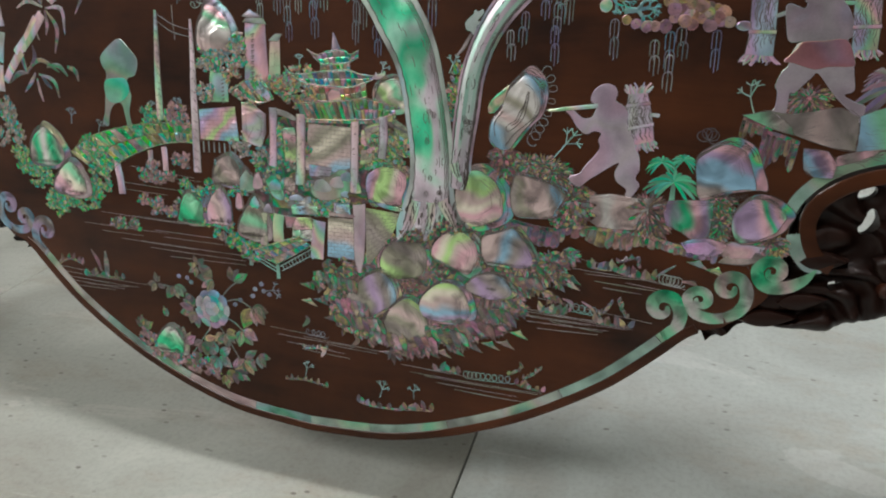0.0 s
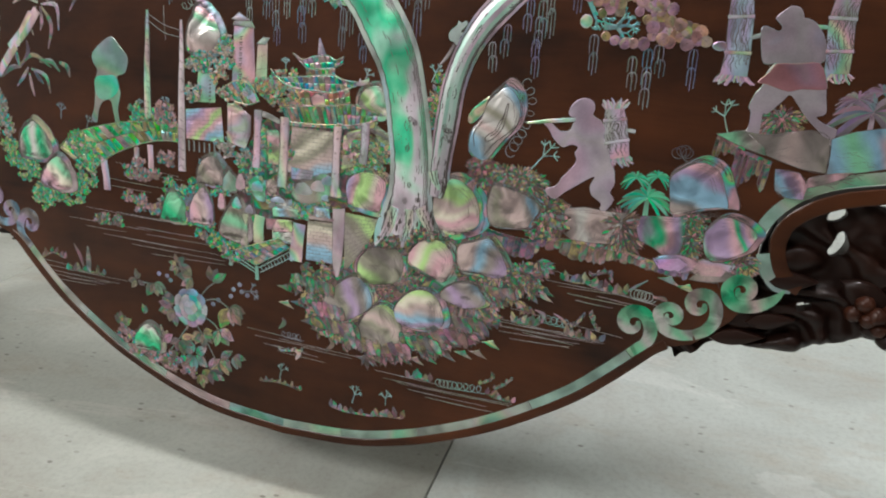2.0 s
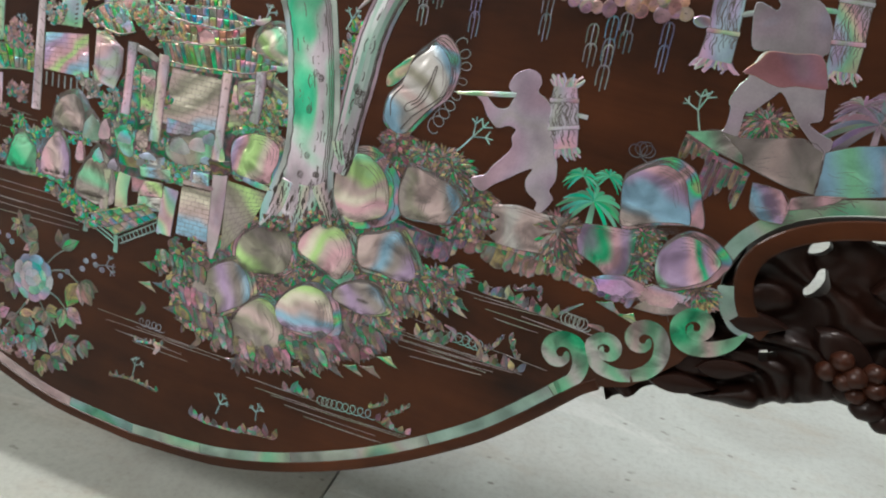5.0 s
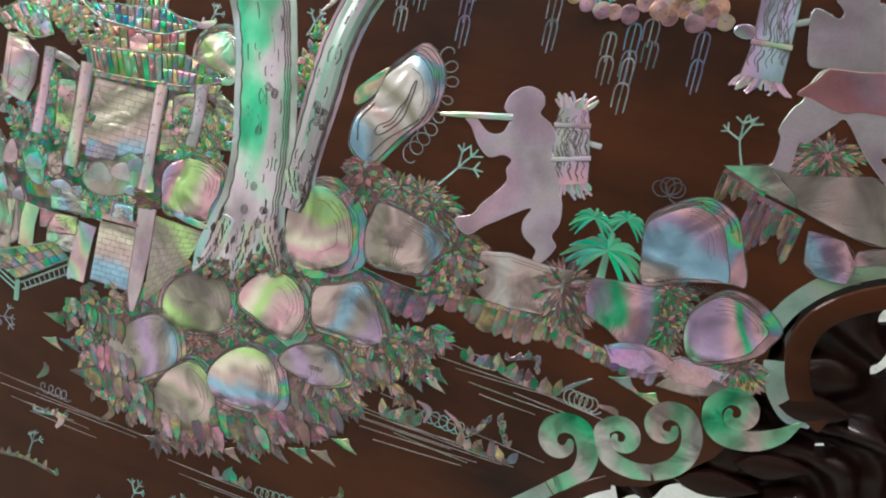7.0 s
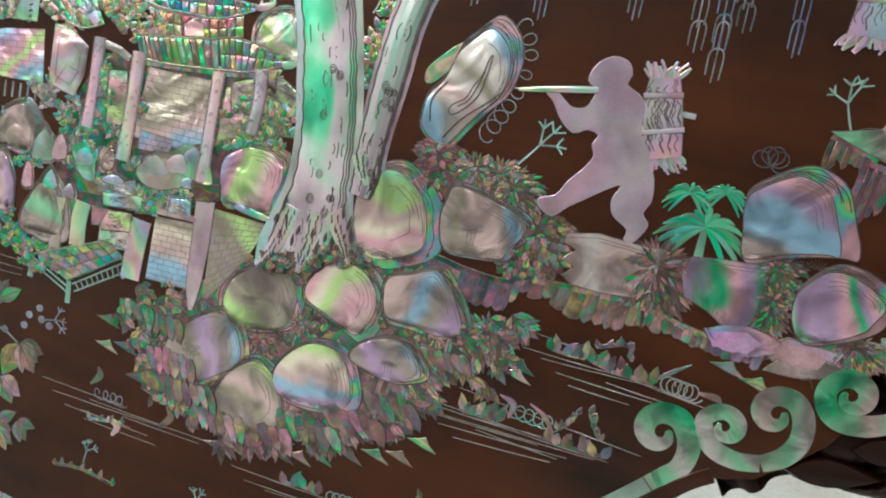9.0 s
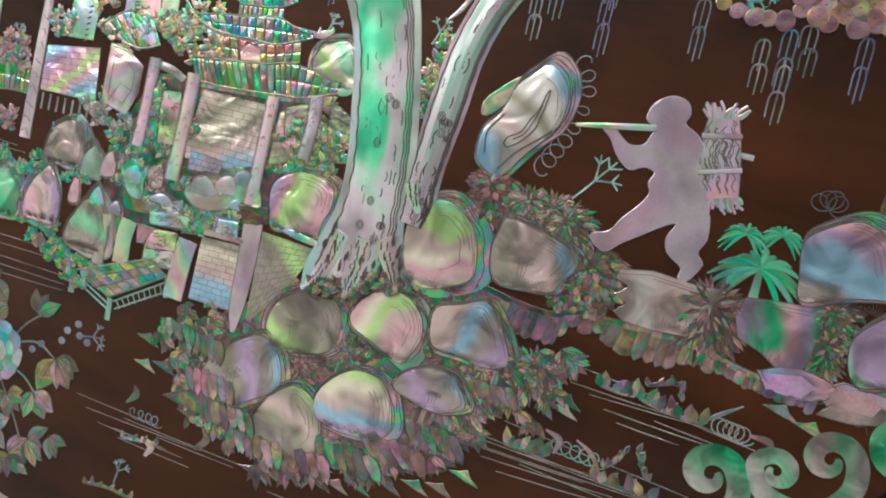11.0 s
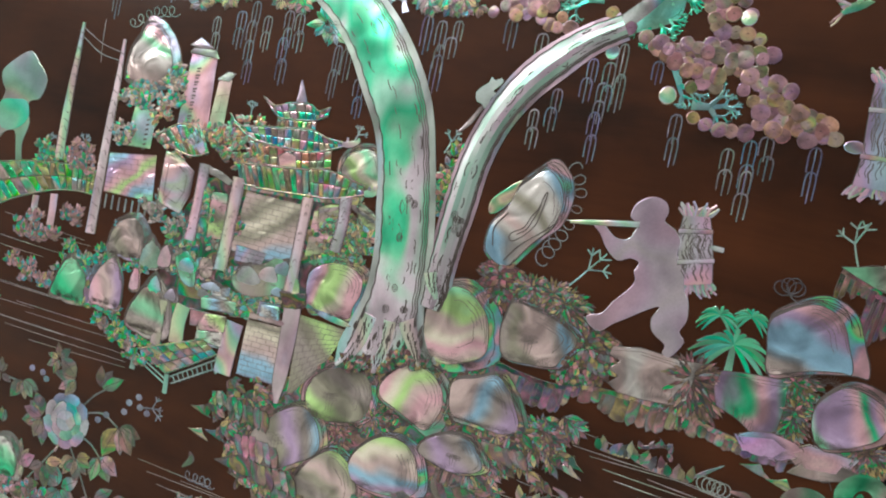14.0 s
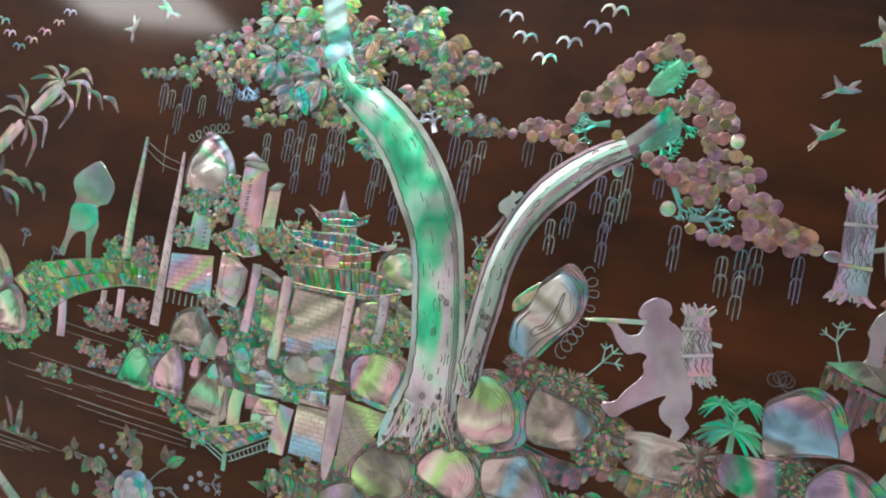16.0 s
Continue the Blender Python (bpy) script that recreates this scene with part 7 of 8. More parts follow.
for k, pts in enumerate(([(-246.1, 413.7, 1.8), (-256.0, 421.4, 4.3), (-266.9, 422.3, 1.2)], [(-245.9, 412.7, 1.8), (-263.8, 414.3, 4.3), (-278.8, 410.4, 1.3)], [(-244.7, 412.8, 1.8), (-259.0, 407.5, 3.7), (-266.6, 399.4, 1.2)], [(-243.7, 413.9, 1.8), (-240.5, 421.5, 4.2), (-250.7, 425.3, 1.2)], [(-241.6, 413.2, 1.8), (-222.6, 423.2, 4.8), (-211.1, 412.5, 1.2)],
                         [(-239.2, 410.5, 1.8), (-225.8, 410.9, 4.2), (-224.5, 392.0, 1.2)], [(-239.5, 411.9, 1.8), (-217.0, 411.9, 4.7), (-210.4, 391.2, 1.2)], [(-241.5, 404.5, 1.8), (-228.6, 391.5, 4.2), (-238.3, 372.1, 1.2)], [(-243.9, 404.2, 1.8), (-239.9, 397.4, 4.2), (-251.5, 388.9, 1.2)], [(-213.0, 407.5, 1.8), (-203.2, 403.8, 4.1), (-196.5, 392.8, 1.2)], [(-198.3, 403.4, 2.3), (-188.0, 401.8, 4.6), (-180.0, 392.4, 1.1)],
                         [(-278.2, 380.9, 1.9), (-287.4, 392.2, 4.5), (-302.6, 393.0, 1.3)], [(-278.2, 380.9, 1.9), (-279.8, 395.5, 4.4), (-290.2, 404.2, 1.3)], [(-277.7, 378.6, 1.9), (-295.2, 383.9, 4.5), (-310.1, 377.2, 1.3)], [(-274.2, 377.5, 1.9), (-254.9, 376.4, 4.9), (-252.7, 353.8, 1.2)], [(-275.0, 375.4, 1.9), (-273.7, 361.9, 4.4), (-276.0, 352.7, 1.3)], [(-273.7, 375.6, 1.9), (-262.0, 358.5, 5.0), (-266.8, 335.4, 1.3)], [(-280.0, 374.8, 1.9), (-290.6, 364.7, 3.8), (-285.3, 348.1, 1.3)],
                         [(-305.1, 316.6, 2.3), (-308.5, 327.6, 5.3), (-314.3, 338.4, 1.5)], [(-302.8, 317.9, 2.3), (-293.5, 330.2, 5.2), (-294.6, 342.8, 1.5)], [(-305.1, 318.3, 2.3), (-286.1, 329.0, 4.5), (-264.3, 318.3, 1.5)], [(-302.8, 316.8, 2.3), (-316.5, 314.8, 5.4), (-328.4, 305.4, 1.6)], [(-293.9, 316.3, 2.3), (-300.1, 307.5, 4.5), (-309.5, 297.2, 1.5)], [(-290.1, 315.4, 2.2), (-271.8, 309.5, 4.4), (-266.3, 293.3, 1.5)],
                         [(-278.9, 322.8, 2.2), (-264.2, 323.8, 5.1), (-253.5, 314.7, 1.4)], [(-253.4, 323.4, 2.9), (-244.1, 319.7, 5.0), (-240.7, 310.1, 1.4)], [(-286.5, 314.0, 2.2), (-280.7, 307.2, 4.5), (-274.9, 302.1, 1.5)], [(-292.5, 310.8, 2.3), (-290.5, 299.8, 3.8), (-287.1, 288.8, 1.5)])):
    c = ((0.50, 0.46, 0.44), (0.32, 0.48, 0.38), (0.30, 0.36, 0.50), (0.48, 0.38, 0.46))[k % 4]
    frond(bamboo, pts, tuple(x * 0.6 for x in c), mat=DIMP)

# ---- the leafy crown ----
crown = strip("leafy_crown", [(11.4, 449.0, 23.8), (6.0, 468.6, 23.0), (0.9, 487.1, 21.3), (-4.8, 505.7, 19.5)], 1.5, BANDP, (0.20, 0.42, 0.40), None, "spreading crown of many shell leaves, green to pink", 0.9)
YELL, OLV, TEAL, ROSE, PALE = (0.46, 0.50, 0.22), (0.34, 0.42, 0.26), (0.14, 0.46, 0.36), (0.55, 0.38, 0.36), (0.46, 0.52, 0.46)
CLUMPS = [
    [(*(-158.3, 428.1), 6, TEAL), (*(-139.5, 429.0), 7, ROSE), (*(-119.4, 434.6), 9, YELL), (*(-111.9, 425.0), 6, OLV), (*(-97.4, 439.4), 11, ROSE), (*(-76.6, 444.1), 12, ROSE), (*(-58.9, 444.9), 12, YELL), (*(-110.0, 453.5), 9, OLV), (*(-97.6, 459.9), 8, OLV), (*(-83.5, 464.6), 8, YELL), (*(-82.8, 424.9), 9, PALE)],
    [(*(-65.9, 466.1), 12, ROSE), (*(-72.9, 475.2), 6, ROSE), (*(-48.4, 473.6), 16, TEAL), (*(-37.1, 447.8), 18, PALE), (*(-12.2, 433.1), 22, PALE), (*(-21.0, 417.3), 12, ROSE), (*(-41.1, 415.0), 8, YELL), (*(-54.5, 400.0), 8, OLV), (*(-32.0, 404.4), 8, YELL), (*(-30.8, 476.3), 14, OLV), (*(-18.7, 487.8), 14, YELL)],
    [(*(-10.8, 460.9), 16, PALE), (*(3.7, 493.6), 16, YELL), (*(22.6, 480.4), 12, ROSE), (*(33.1, 473.0), 15, YELL), (*(32.0, 456.3), 14, YELL), (*(35.8, 448.4), 10, ROSE), (*(26.3, 439.2), 17, (0.15, 0.52, 0.34)), (*(7.2, 419.2), 11, YELL), (*(20.4, 411.5), 11, YELL), (*(7.2, 407.8), 7, OLV)],
    [(*(63.4, 487.6), 20, (0.26, 0.52, 0.38)), (*(77.9, 490.7), 11, YELL), (*(71.8, 473.3), 14, ROSE), (*(90.7, 472.5), 16, YELL), (*(104.0, 464.2), 12, ROSE), (*(116.7, 462.2), 10, ROSE), (*(125.9, 460.7), 7, LILAC), (*(90.4, 459.0), 11, ROSE), (*(73.6, 436.0), 11, YELL), (*(90.3, 448.6), 9, TEAL)],
    [(*(100.6, 438.9), 11, YELL), (*(108.2, 431.8), 9, (0.3, 0.5, 0.15)), (*(118.5, 421.2), 11, PALE), (*(129.5, 420.6), 9, ROSE), (*(139.3, 417.9), 7, YELL), (*(106.4, 419.8), 11, PALE), (*(-55.3, 487.4), 9, TEAL), (*(47.1, 492.5), 9, TEAL), (*(61.7, 463.1), 9, PALE), (*(-42.0, 494.8), 14, OLV)],
]
CLUMPS.append([(*(-148.4, 429.1), 6, TEAL), (*(-129.6, 431.8), 8, ROSE), (*(-112.8, 441.6), 8, OLV), (*(-84.9, 434.4), 9, YELL), (*(-68.5, 435.2), 9, ROSE), (*(-102.4, 447.9), 8, YELL), (*(-88.9, 453.6), 9, OLV), (*(-72.9, 455.8), 9, ROSE), (*(-54.4, 459.2), 10, ROSE), (*(-49.2, 434.5), 9, OLV), (*(-129.0, 441.4), 6, OLV), (*(-35.4, 463.0), 12, TEAL), (*(-45.6, 405.8), 8, OLV)])
CLUMPS.append([(*(79.5, 460.7), 10, PALE), (*(110.8, 460.9), 9, ROSE), (*(50.3, 476.4), 9, TEAL), (*(43.6, 465.6), 10, YELL), (*(87.9, 439.5), 9, YELL), (*(98.4, 428.7), 9, YELL), (*(125.4, 417.0), 8, ROSE), (*(79.3, 428.6), 8, OLV), (*(14.8, 473.5), 10, TEAL), (*(-6.3, 473.9), 12, PALE), (*(-20.4, 449.3), 14, TEAL), (*(14.4, 429.6), 12, OLV), (*(-1.8, 417.3), 9, ROSE), (*(102.0, 452.9), 8, ROSE)])
for g, group in enumerate(CLUMPS):
    for k, (u, v, r, c) in enumerate(group):
        c = tuple(x * 0.62 for x in c)
        fan(crown, u, v + 0.25 * r, r * 1.05, 8 if r < 12 else 11, c, 100 * g + k, 2.95 + 0.25 * math.sin(k), 3.3, wide=0.46, top=0.9 + 0.12 * (k % 4))
        if r > 8:
            fan(crown, u + r * 0.3, v - r * 0.4, r * 0.6, 7, tuple(x * 0.7 for x in c), 700 + 100 * g + k, 3.2, 3.0, wide=0.42, top=1.3)
for k, (p, r, c, a, sw) in enumerate((((23.9, 438.1), 15, (0.05, 0.42, 0.30), 3.4, 3.6), ((-0.1, 439.4), 24, (0.20, 0.36, 0.32), 2.4, 2.6), ((-20.2, 435.0), 24, (0.14, 0.36, 0.34), 3.0, 2.4), ((-40.2, 449.6), 22, (0.22, 0.34, 0.34), 2.6, 3.0), ((33.4, 451.4), 18, (0.34, 0.34, 0.14), 5.0, 2.8), ((15.0, 453.5), 15, (0.22, 0.38, 0.36), 4.0, 2.0))):
    fan(crown, *p, r, 12, c, 60 + k, a, sw, 0.30, 5.6, "blade")
tuftp = empty("leaf_tuft", panel)
fan(tuftp, *(42.8, 397.7), 13, 11, (0.08, 0.55, 0.40), 9, wide=0.4)
fan(tuftp, *(49.3, 392.4), 10, 8, (0.18, 0.5, 0.52), 10, wide=0.4)


def coral(name, u, v, size, turn, tint, seed, label, parent=None):
    """Branching pierced twigs with a broad base."""
    rnd, bm = random.Random(seed), bmesh.new()

    def grow(x, y, a, ln, wd, depth):
        x2, y2 = x + ln * math.cos(a), y + ln * math.sin(a)
        ribbon(bm, [(x, y, wd), ((x + x2) / 2 + rnd.uniform(-0.6, 0.6), (y + y2) / 2, wd * 0.75), (x2, y2, wd * 0.6)], 0.9 + 0.03 * rnd.random(), -0.2, 0.2, 3, 0.2)
        if depth:
            for d in (-0.75, 0.05, 0.8):
                if rnd.random() < 0.9:
                    grow(x2, y2, a + d + rnd.uniform(-0.3, 0.3), ln * rnd.uniform(0.55, 0.8), wd * 0.6, depth - 1)
    grow(u, v, turn, size * 0.34, size * 0.20, 4)
    return part(name, bm, BANDP, parent or panel, label, tint)


coral("twig_tracery", *(-63.8, 432.1), 20, -1.5, (0.30, 0.50, 0.74), 3, "pale blue dripping shell twigs", crown)
coral("twig_tracery", *(93.6, 410.2), 22, 1.9, (0.42, 0.48, 0.58), 4, "pale blue branching shell twigs", crown)
coral("twig_tracery", *(44.3, 484.1), 16, 1.6, (0.36, 0.46, 0.5), 5, "pale blue branching shell twigs", crown)
coral("twig_tracery", *(70.6, 461.9), 16, 0.2, (0.30, 0.52, 0.42), 6, "pale green branching shell twigs", crown)
coral("twig_tracery", *(34.4, 421.4), 14, 3.0, (0.30, 0.52, 0.42), 16, "pale green branching shell twigs", crown)
coral("twig_tracery", *(-97.5, 444.3), 14, 1.2, (0.30, 0.40, 0.5), 17, "pale blue branching shell twigs", crown)

# ---- the crown of round leaves ----
berry = strip("round_leaf_crown", [(224.2, 416.7, 11.9), (233.2, 425.9, 10.4), (241.8, 436.0, 8.9), (245.4, 445.5, 6.8)], 1.1, PEARL, (0.16, 0.52, 0.38), None, "branching crown hung with round shell leaves", 0.6)
for pts in ([(229.2, 416.6, 7.7), (238.8, 423.7, 15.1), (246.7, 431.9, 19.7), (253.4, 438.5, 5.4)], [(248.3, 430.7, 8.8), (246.0, 440.1, 7.5), (243.0, 448.8, 8.2)], [(230.5, 452.5, 5.5), (237.9, 458.4, 13.7), (244.0, 467.0, 12.9), (247.2, 475.9, 2.4)]):
    strip("broad_branch", pts, 1.0, FIGP, (0.07, 0.74, 0.40), berry, "broad emerald shell branch", 0.4)
coral("twig", *(235.7, 431.6), 31, -1.0, (0.08, 0.62, 0.40), 7, "pierced green shell twigs", berry)
coral("twig", *(241.8, 436.0), 31, 0.1, (0.08, 0.62, 0.40), 8, "pierced green shell twigs", berry)
coral("twig", *(231.8, 453.0), 31, 0.9, (0.08, 0.62, 0.38), 9, "pierced green shell twigs", berry)
coral("twig", *(243.8, 454.3), 29, 1.6, (0.08, 0.62, 0.40), 10, "pierced green shell twigs", berry)
coral("twig", *(257.4, 396.7), 26, -1.2, (0.12, 0.40, 0.38), 11, "thin green shell twigs", berry)
coral("twig", *(269.0, 378.9), 29, 0.0, (0.12, 0.36, 0.36), 12, "thin green shell twigs", berry)
coral("twig", *(211.0, 430.5), 26, 3.3, (0.12, 0.46, 0.36), 13, "thin green shell twigs", berry)
CHAINS = [[(242.8, 489.2), (230.4, 480.9), (218.0, 471.0), (207.6, 458.9), (200.4, 448.5), (190.7, 441.1), (185.7, 431.9)], [(237.0, 482.6), (246.0, 480.8), (256.0, 476.0), (261.4, 470.5)], [(257.2, 455.7), (264.5, 458.3), (273.0, 451.4), (281.5, 440.8), (288.7, 429.4)],
          [(201.8, 445.0), (215.3, 446.5), (230.3, 441.9), (241.7, 446.8), (250.4, 446.0), (260.9, 447.9)], [(257.8, 452.2), (264.3, 444.1), (267.7, 434.5), (271.3, 427.2)], [(268.0, 451.6), (273.8, 443.4), (276.9, 433.2), (274.3, 421.2), (285.7, 420.2), (295.8, 418.1)],
          [(148.6, 416.7), (158.4, 421.0), (169.5, 417.1), (180.8, 413.6), (186.8, 411.8)], [(159.7, 424.2), (171.3, 423.8), (182.6, 424.0), (195.3, 412.1)], [(238.6, 411.3), (252.2, 406.7), (264.5, 408.5), (277.3, 411.7), (290.0, 410.3), (303.6, 409.8)],
          [(245.5, 405.8), (258.3, 401.2), (271.9, 400.7), (288.6, 399.6), (298.7, 401.1)], [(265.9, 387.3), (271.8, 391.8), (279.9, 389.5)], [(293.6, 389.9), (304.7, 396.2), (316.1, 392.8)], [(272.1, 371.3), (280.8, 369.2), (289.7, 367.2), (298.6, 368.1)],
          [(300.4, 384.0), (309.2, 383.0), (305.9, 374.5), (316.7, 378.1), (316.8, 369.9)], [(304.9, 389.3), (317.2, 385.7), (326.3, 380.4), (332.5, 380.1)], [(324.8, 374.3), (332.3, 375.6), (339.5, 378.6), (331.7, 370.4)], [(328.9, 368.2), (336.1, 371.2), (342.5, 371.6)], [(217.8, 422.8), (228.7, 415.8)], [(216.0, 462.4), (208.5, 454.2), (221.4, 451.9), (232.8, 447.7)], [(274.1, 445.2), (273.0, 436.2)]]
CHAINS += [[(222.5, 475.8), (215.3, 466.0), (225.5, 468.8)], [(231.4, 474.8), (236.0, 478.9), (249.8, 478.3)], [(205.6, 450.2), (214.6, 440.1), (226.5, 443.3)], [(261.2, 461.5), (267.7, 453.3), (265.2, 438.8)], [(259.9, 411.4), (274.3, 406.3), (290.9, 405.2)], [(246.3, 411.3), (262.4, 397.5), (279.3, 396.5)], [(300.3, 406.6), (295.5, 397.2)], [(310.0, 387.3), (321.9, 382.4), (334.1, 374.2)], [(305.0, 379.6), (312.6, 372.2)], [(163.0, 417.0), (173.7, 421.4), (177.9, 418.9)], [(278.7, 447.5), (280.1, 430.0)], [(258.1, 450.5), (256.0, 443.1)], [(191.8, 445.0), (198.6, 438.3), (209.0, 441.3)]]
rnd = random.Random(77)
for k, chain in enumerate(CHAINS):
    path = curve(chain, 20)
    run = sum(math.hypot(*(b - a)) for a, b in zip(path, path[1:]))
    n = max(2, round(run / 5.6))
    for j in range(n):
        p = path[int(j / max(1, n - 1) * (len(path) - 1))]
        u, v = p[0] + rnd.uniform(-1, 1), p[1] + rnd.uniform(-1, 1)
        r = rnd.uniform(3.6, 5.2)
        bm = bmesh.new()
        h = 0.8 + 0.5 * rnd.random() + 0.04 * k
        plate(bm, ring(u, v, r, r * 0.92, 16, rnd.uniform(0, 3), 0.04, j), h, -0.2, 0.25, (0.9, 0.5, 0.2), 0.25)
        c = rnd.choice(((0.48, 0.28, 0.32), (0.40, 0.28, 0.44), (0.48, 0.34, 0.22), (0.30, 0.38, 0.20), (0.46, 0.34, 0.34), (0.36, 0.28, 0.42)))
        ob = part("round_leaf", bm, DISCP, berry, tint=tuple(x * 0.66 for x in c))
        strokes(ob, [[(u - 0.7, v, h + 0.32), (u, v + 0.5, h + 0.32), (u + 0.7, v, h + 0.32)]], 0.7, 1, "leaf_eye")
for place, c in (((255.6, 382.1, 4.7, 5.0), (0.54, 0.48, 0.58)), ((221.6, 401.7, 3.9, 4.4), GREEN), ((351.6, 368.9, 5.3, 3.3), (0.28, 0.28, 0.40)), ((288.5, 428.7, 4.2, 4.5), LILAC), ((284.9, 440.1, 3.2, 3.8), OLIVE)):
    bm = bmesh.new()
    plate(bm, ring(*place, 18), 1.0, -0.2, 0.8, (0.9, 0.5, 0.2), 0.25)
    part("round_leaf", bm, ROCKP, berry, tint=c)


# ---- hanging catkins ----
def catkin(u, v, length, seed):
    rnd, bm = random.Random(seed), bmesh.new()
    n = max(1, round(length / 16))
    for k in range(n):
        x, y, h = u + rnd.uniform(-1.5, 1.5), v - k * length / n * 0.85, length / n * 1.15
        w = rnd.uniform(2.4, 3.2)
        ribbon(bm, [(x - w, y - h * 0.75, 0.7), (x - w, y - h * 0.15, 0.8), (x, y, 0.9), (x + w, y - h * 0.15, 0.8), (x + w, y - h * 0.85, 0.7)], 0.45, -0.2, 0.1, 4, 0.15)
        ribbon(bm, [(x, y, 0.7), (x, y - h * 0.95, 0.7)], 0.42, -0.2, 0.1, 1, 0.15)
    return part("catkin", bm, DULL, panel, "thin grey-blue hanging shell tassel", ((0.09, 0.115, 0.15), (0.13, 0.16, 0.16), (0.08, 0.10, 0.18))[seed % 3])


HANG = [(*(-139.9, 420.8), 22), (*(-130.1, 416.3), 14), (*(-118.3, 422.1), 22), (*(-121.2, 406.0), 22), (*(-100.6, 415.0), 16), (*(-83.8, 424.8), 22), (*(-77.1, 427.3), 30), (*(-37.4, 392.6), 24), (*(-19.0, 398.3), 26), (*(-9.9, 405.8), 30), (*(-0.1, 397.3), 24), (*(-10.4, 380.3), 30), (*(15.3, 402.5), 26),
        (*(23.8, 401.5), 26), (*(15.2, 385.0), 32), (*(52.6, 384.7), 36), (*(60.8, 383.8), 20), (*(72.2, 366.0), 26), (*(55.7, 449.2), 13), (*(119.6, 457.8), 17), (*(108.2, 410.1), 22), (*(119.8, 407.7), 34), (*(127.8, 408.7), 24), (*(118.9, 387.1), 22)]
HANG += [(*(160.5, 413.7), 17), (*(181.2, 407.3), 15), (*(211.7, 396.6), 26), (*(221.6, 395.8), 30), (*(228.8, 407.1), 40), (*(218.9, 367.1), 30), (*(195.8, 377.1), 26), (*(186.3, 363.6), 24), (*(249.0, 399.8), 12), (*(262.7, 372.5), 30), (*(292.5, 358.3), 26), (*(302.8, 364.3), 30), (*(310.9, 367.5), 24),
         (*(303.4, 348.1), 28), (*(334.0, 365.7), 30), (*(221.2, 384.0), 24)]
for k, (u, v, ln) in enumerate(HANG):
    catkin(u, v, ln, k)


# ---- birds ----
def bird(u, v, size, tint, turn=0.0):
    bm, c, s = bmesh.new(), math.cos(turn), math.sin(turn)

    def at(x, y, w):
        return (u + size * (x * c - y * s), v + size * (x * s + y * c), w * size)
    ribbon(bm, [at(-1, -0.25, 0.06), at(-0.75, 0.2, 0.2), at(-0.3, 0.28, 0.24), at(0, -0.1, 0.2)], 0.7, -0.2, 0.2, 4, 0.2)
    ribbon(bm, [at(1, -0.3, 0.06), at(0.75, 0.15, 0.2), at(0.35, 0.24, 0.24), at(0, -0.1, 0.2)], 0.75, -0.2, 0.2, 4, 0.2)
    ribbon(bm, [at(0.05, 0.1, 0.1), at(0, -0.2, 0.26), at(-0.08, -0.55, 0.06)], 0.8, -0.2, 0.2, 4, 0.2)
    return part("bird", bm, FIGP, panel, "small flying shell bird in the sky", tint)


for k, (p, sz, c) in enumerate((((133.3, 495.6), 8.5, (0.30, 0.42, 0.48)), ((145.3, 482.2), 8.5, (0.28, 0.46, 0.40)), ((175.4, 481.3), 8.5, (0.30, 0.44, 0.42)), ((160.6, 469.0), 8.5, (0.34, 0.46, 0.42)), ((192.4, 492.5), 9, (0.30, 0.40, 0.46)), ((201.2, 504.3), 9, (0.48, 0.46, 0.40)),
                                ((-248.8, 470.4), 7, (0.36, 0.42, 0.56)), ((-259.0, 461.0), 6, CREAM), ((-272.6, 452.1), 7, PINK), ((-286.1, 444.1), 7, PINK), ((-298.7, 437.1), 7, (0.26, 0.34, 0.56)), ((-311.8, 447.9), 7, LILAC), ((-322.2, 458.1), 8, BLUE))):
    bird(*p, sz, c, -0.1 + 0.05 * (k % 4))


def swallow(u, v, size, tint, turn):
    """A flying bird: body, a fan of wing feathers, a raised wing and a forked tail."""
    c, s = math.cos(turn), math.sin(turn)

    def piece_of(name, pts, top, parent, label=""):
        bm = bmesh.new()
        ribbon(bm, [(u + size * (x * c - y * s), v + size * (x * s + y * c), w * size) for x, y, w in pts], top, -0.2, 0.2, 4)
        return part(name, bm, FIGP, parent, label, tint)
    body = piece_of("swallow", [(1.15, 0.12, 0.05), (0.85, 0.12, 0.30), (0.5, 0.06, 0.44), (0, 0, 0.5), (-0.5, -0.2, 0.2)], 0.8, panel, "small flying shell swallow with spread wings")
    for k in range(5):
        piece_of("feather", [(0.1, 0.05, 0.2), (-0.3, 0.35 - 0.05 * k, 0.2), (-0.8 + 0.1 * k, 0.85 - 0.25 * k, 0.1)], 0.7, body)
    piece_of("wing", [(0.3, 0.1, 0.2), (0.55, 0.5, 0.34), (0.9, 0.85, 0.05)], 0.75, body)
    for y in (-0.42, -0.62):
        piece_of("tail_feather", [(-0.4, -0.15, 0.16), (-0.85, y, 0.14), (-1.15, y - 0.2, 0.05)], 0.75, body)
    return body


for p, sz, c, a in (((340.5, 466.4), 12, (0.36, 0.38, 0.40), -0.1), ((336.0, 438.9), 13, (0.40, 0.36, 0.38), 0.3), ((357.7, 498.1), 16, (0.42, 0.56, 0.44), 1.2), ((-148.4, 479.5), 13, (0.45, 0.5, 0.55), 2.2), ((-179.6, 462.4), 12, (0.28, 0.36, 0.34), 1.0)):
    swallow(*p, sz * 0.72, tuple(x * 0.7 for x in c), a)

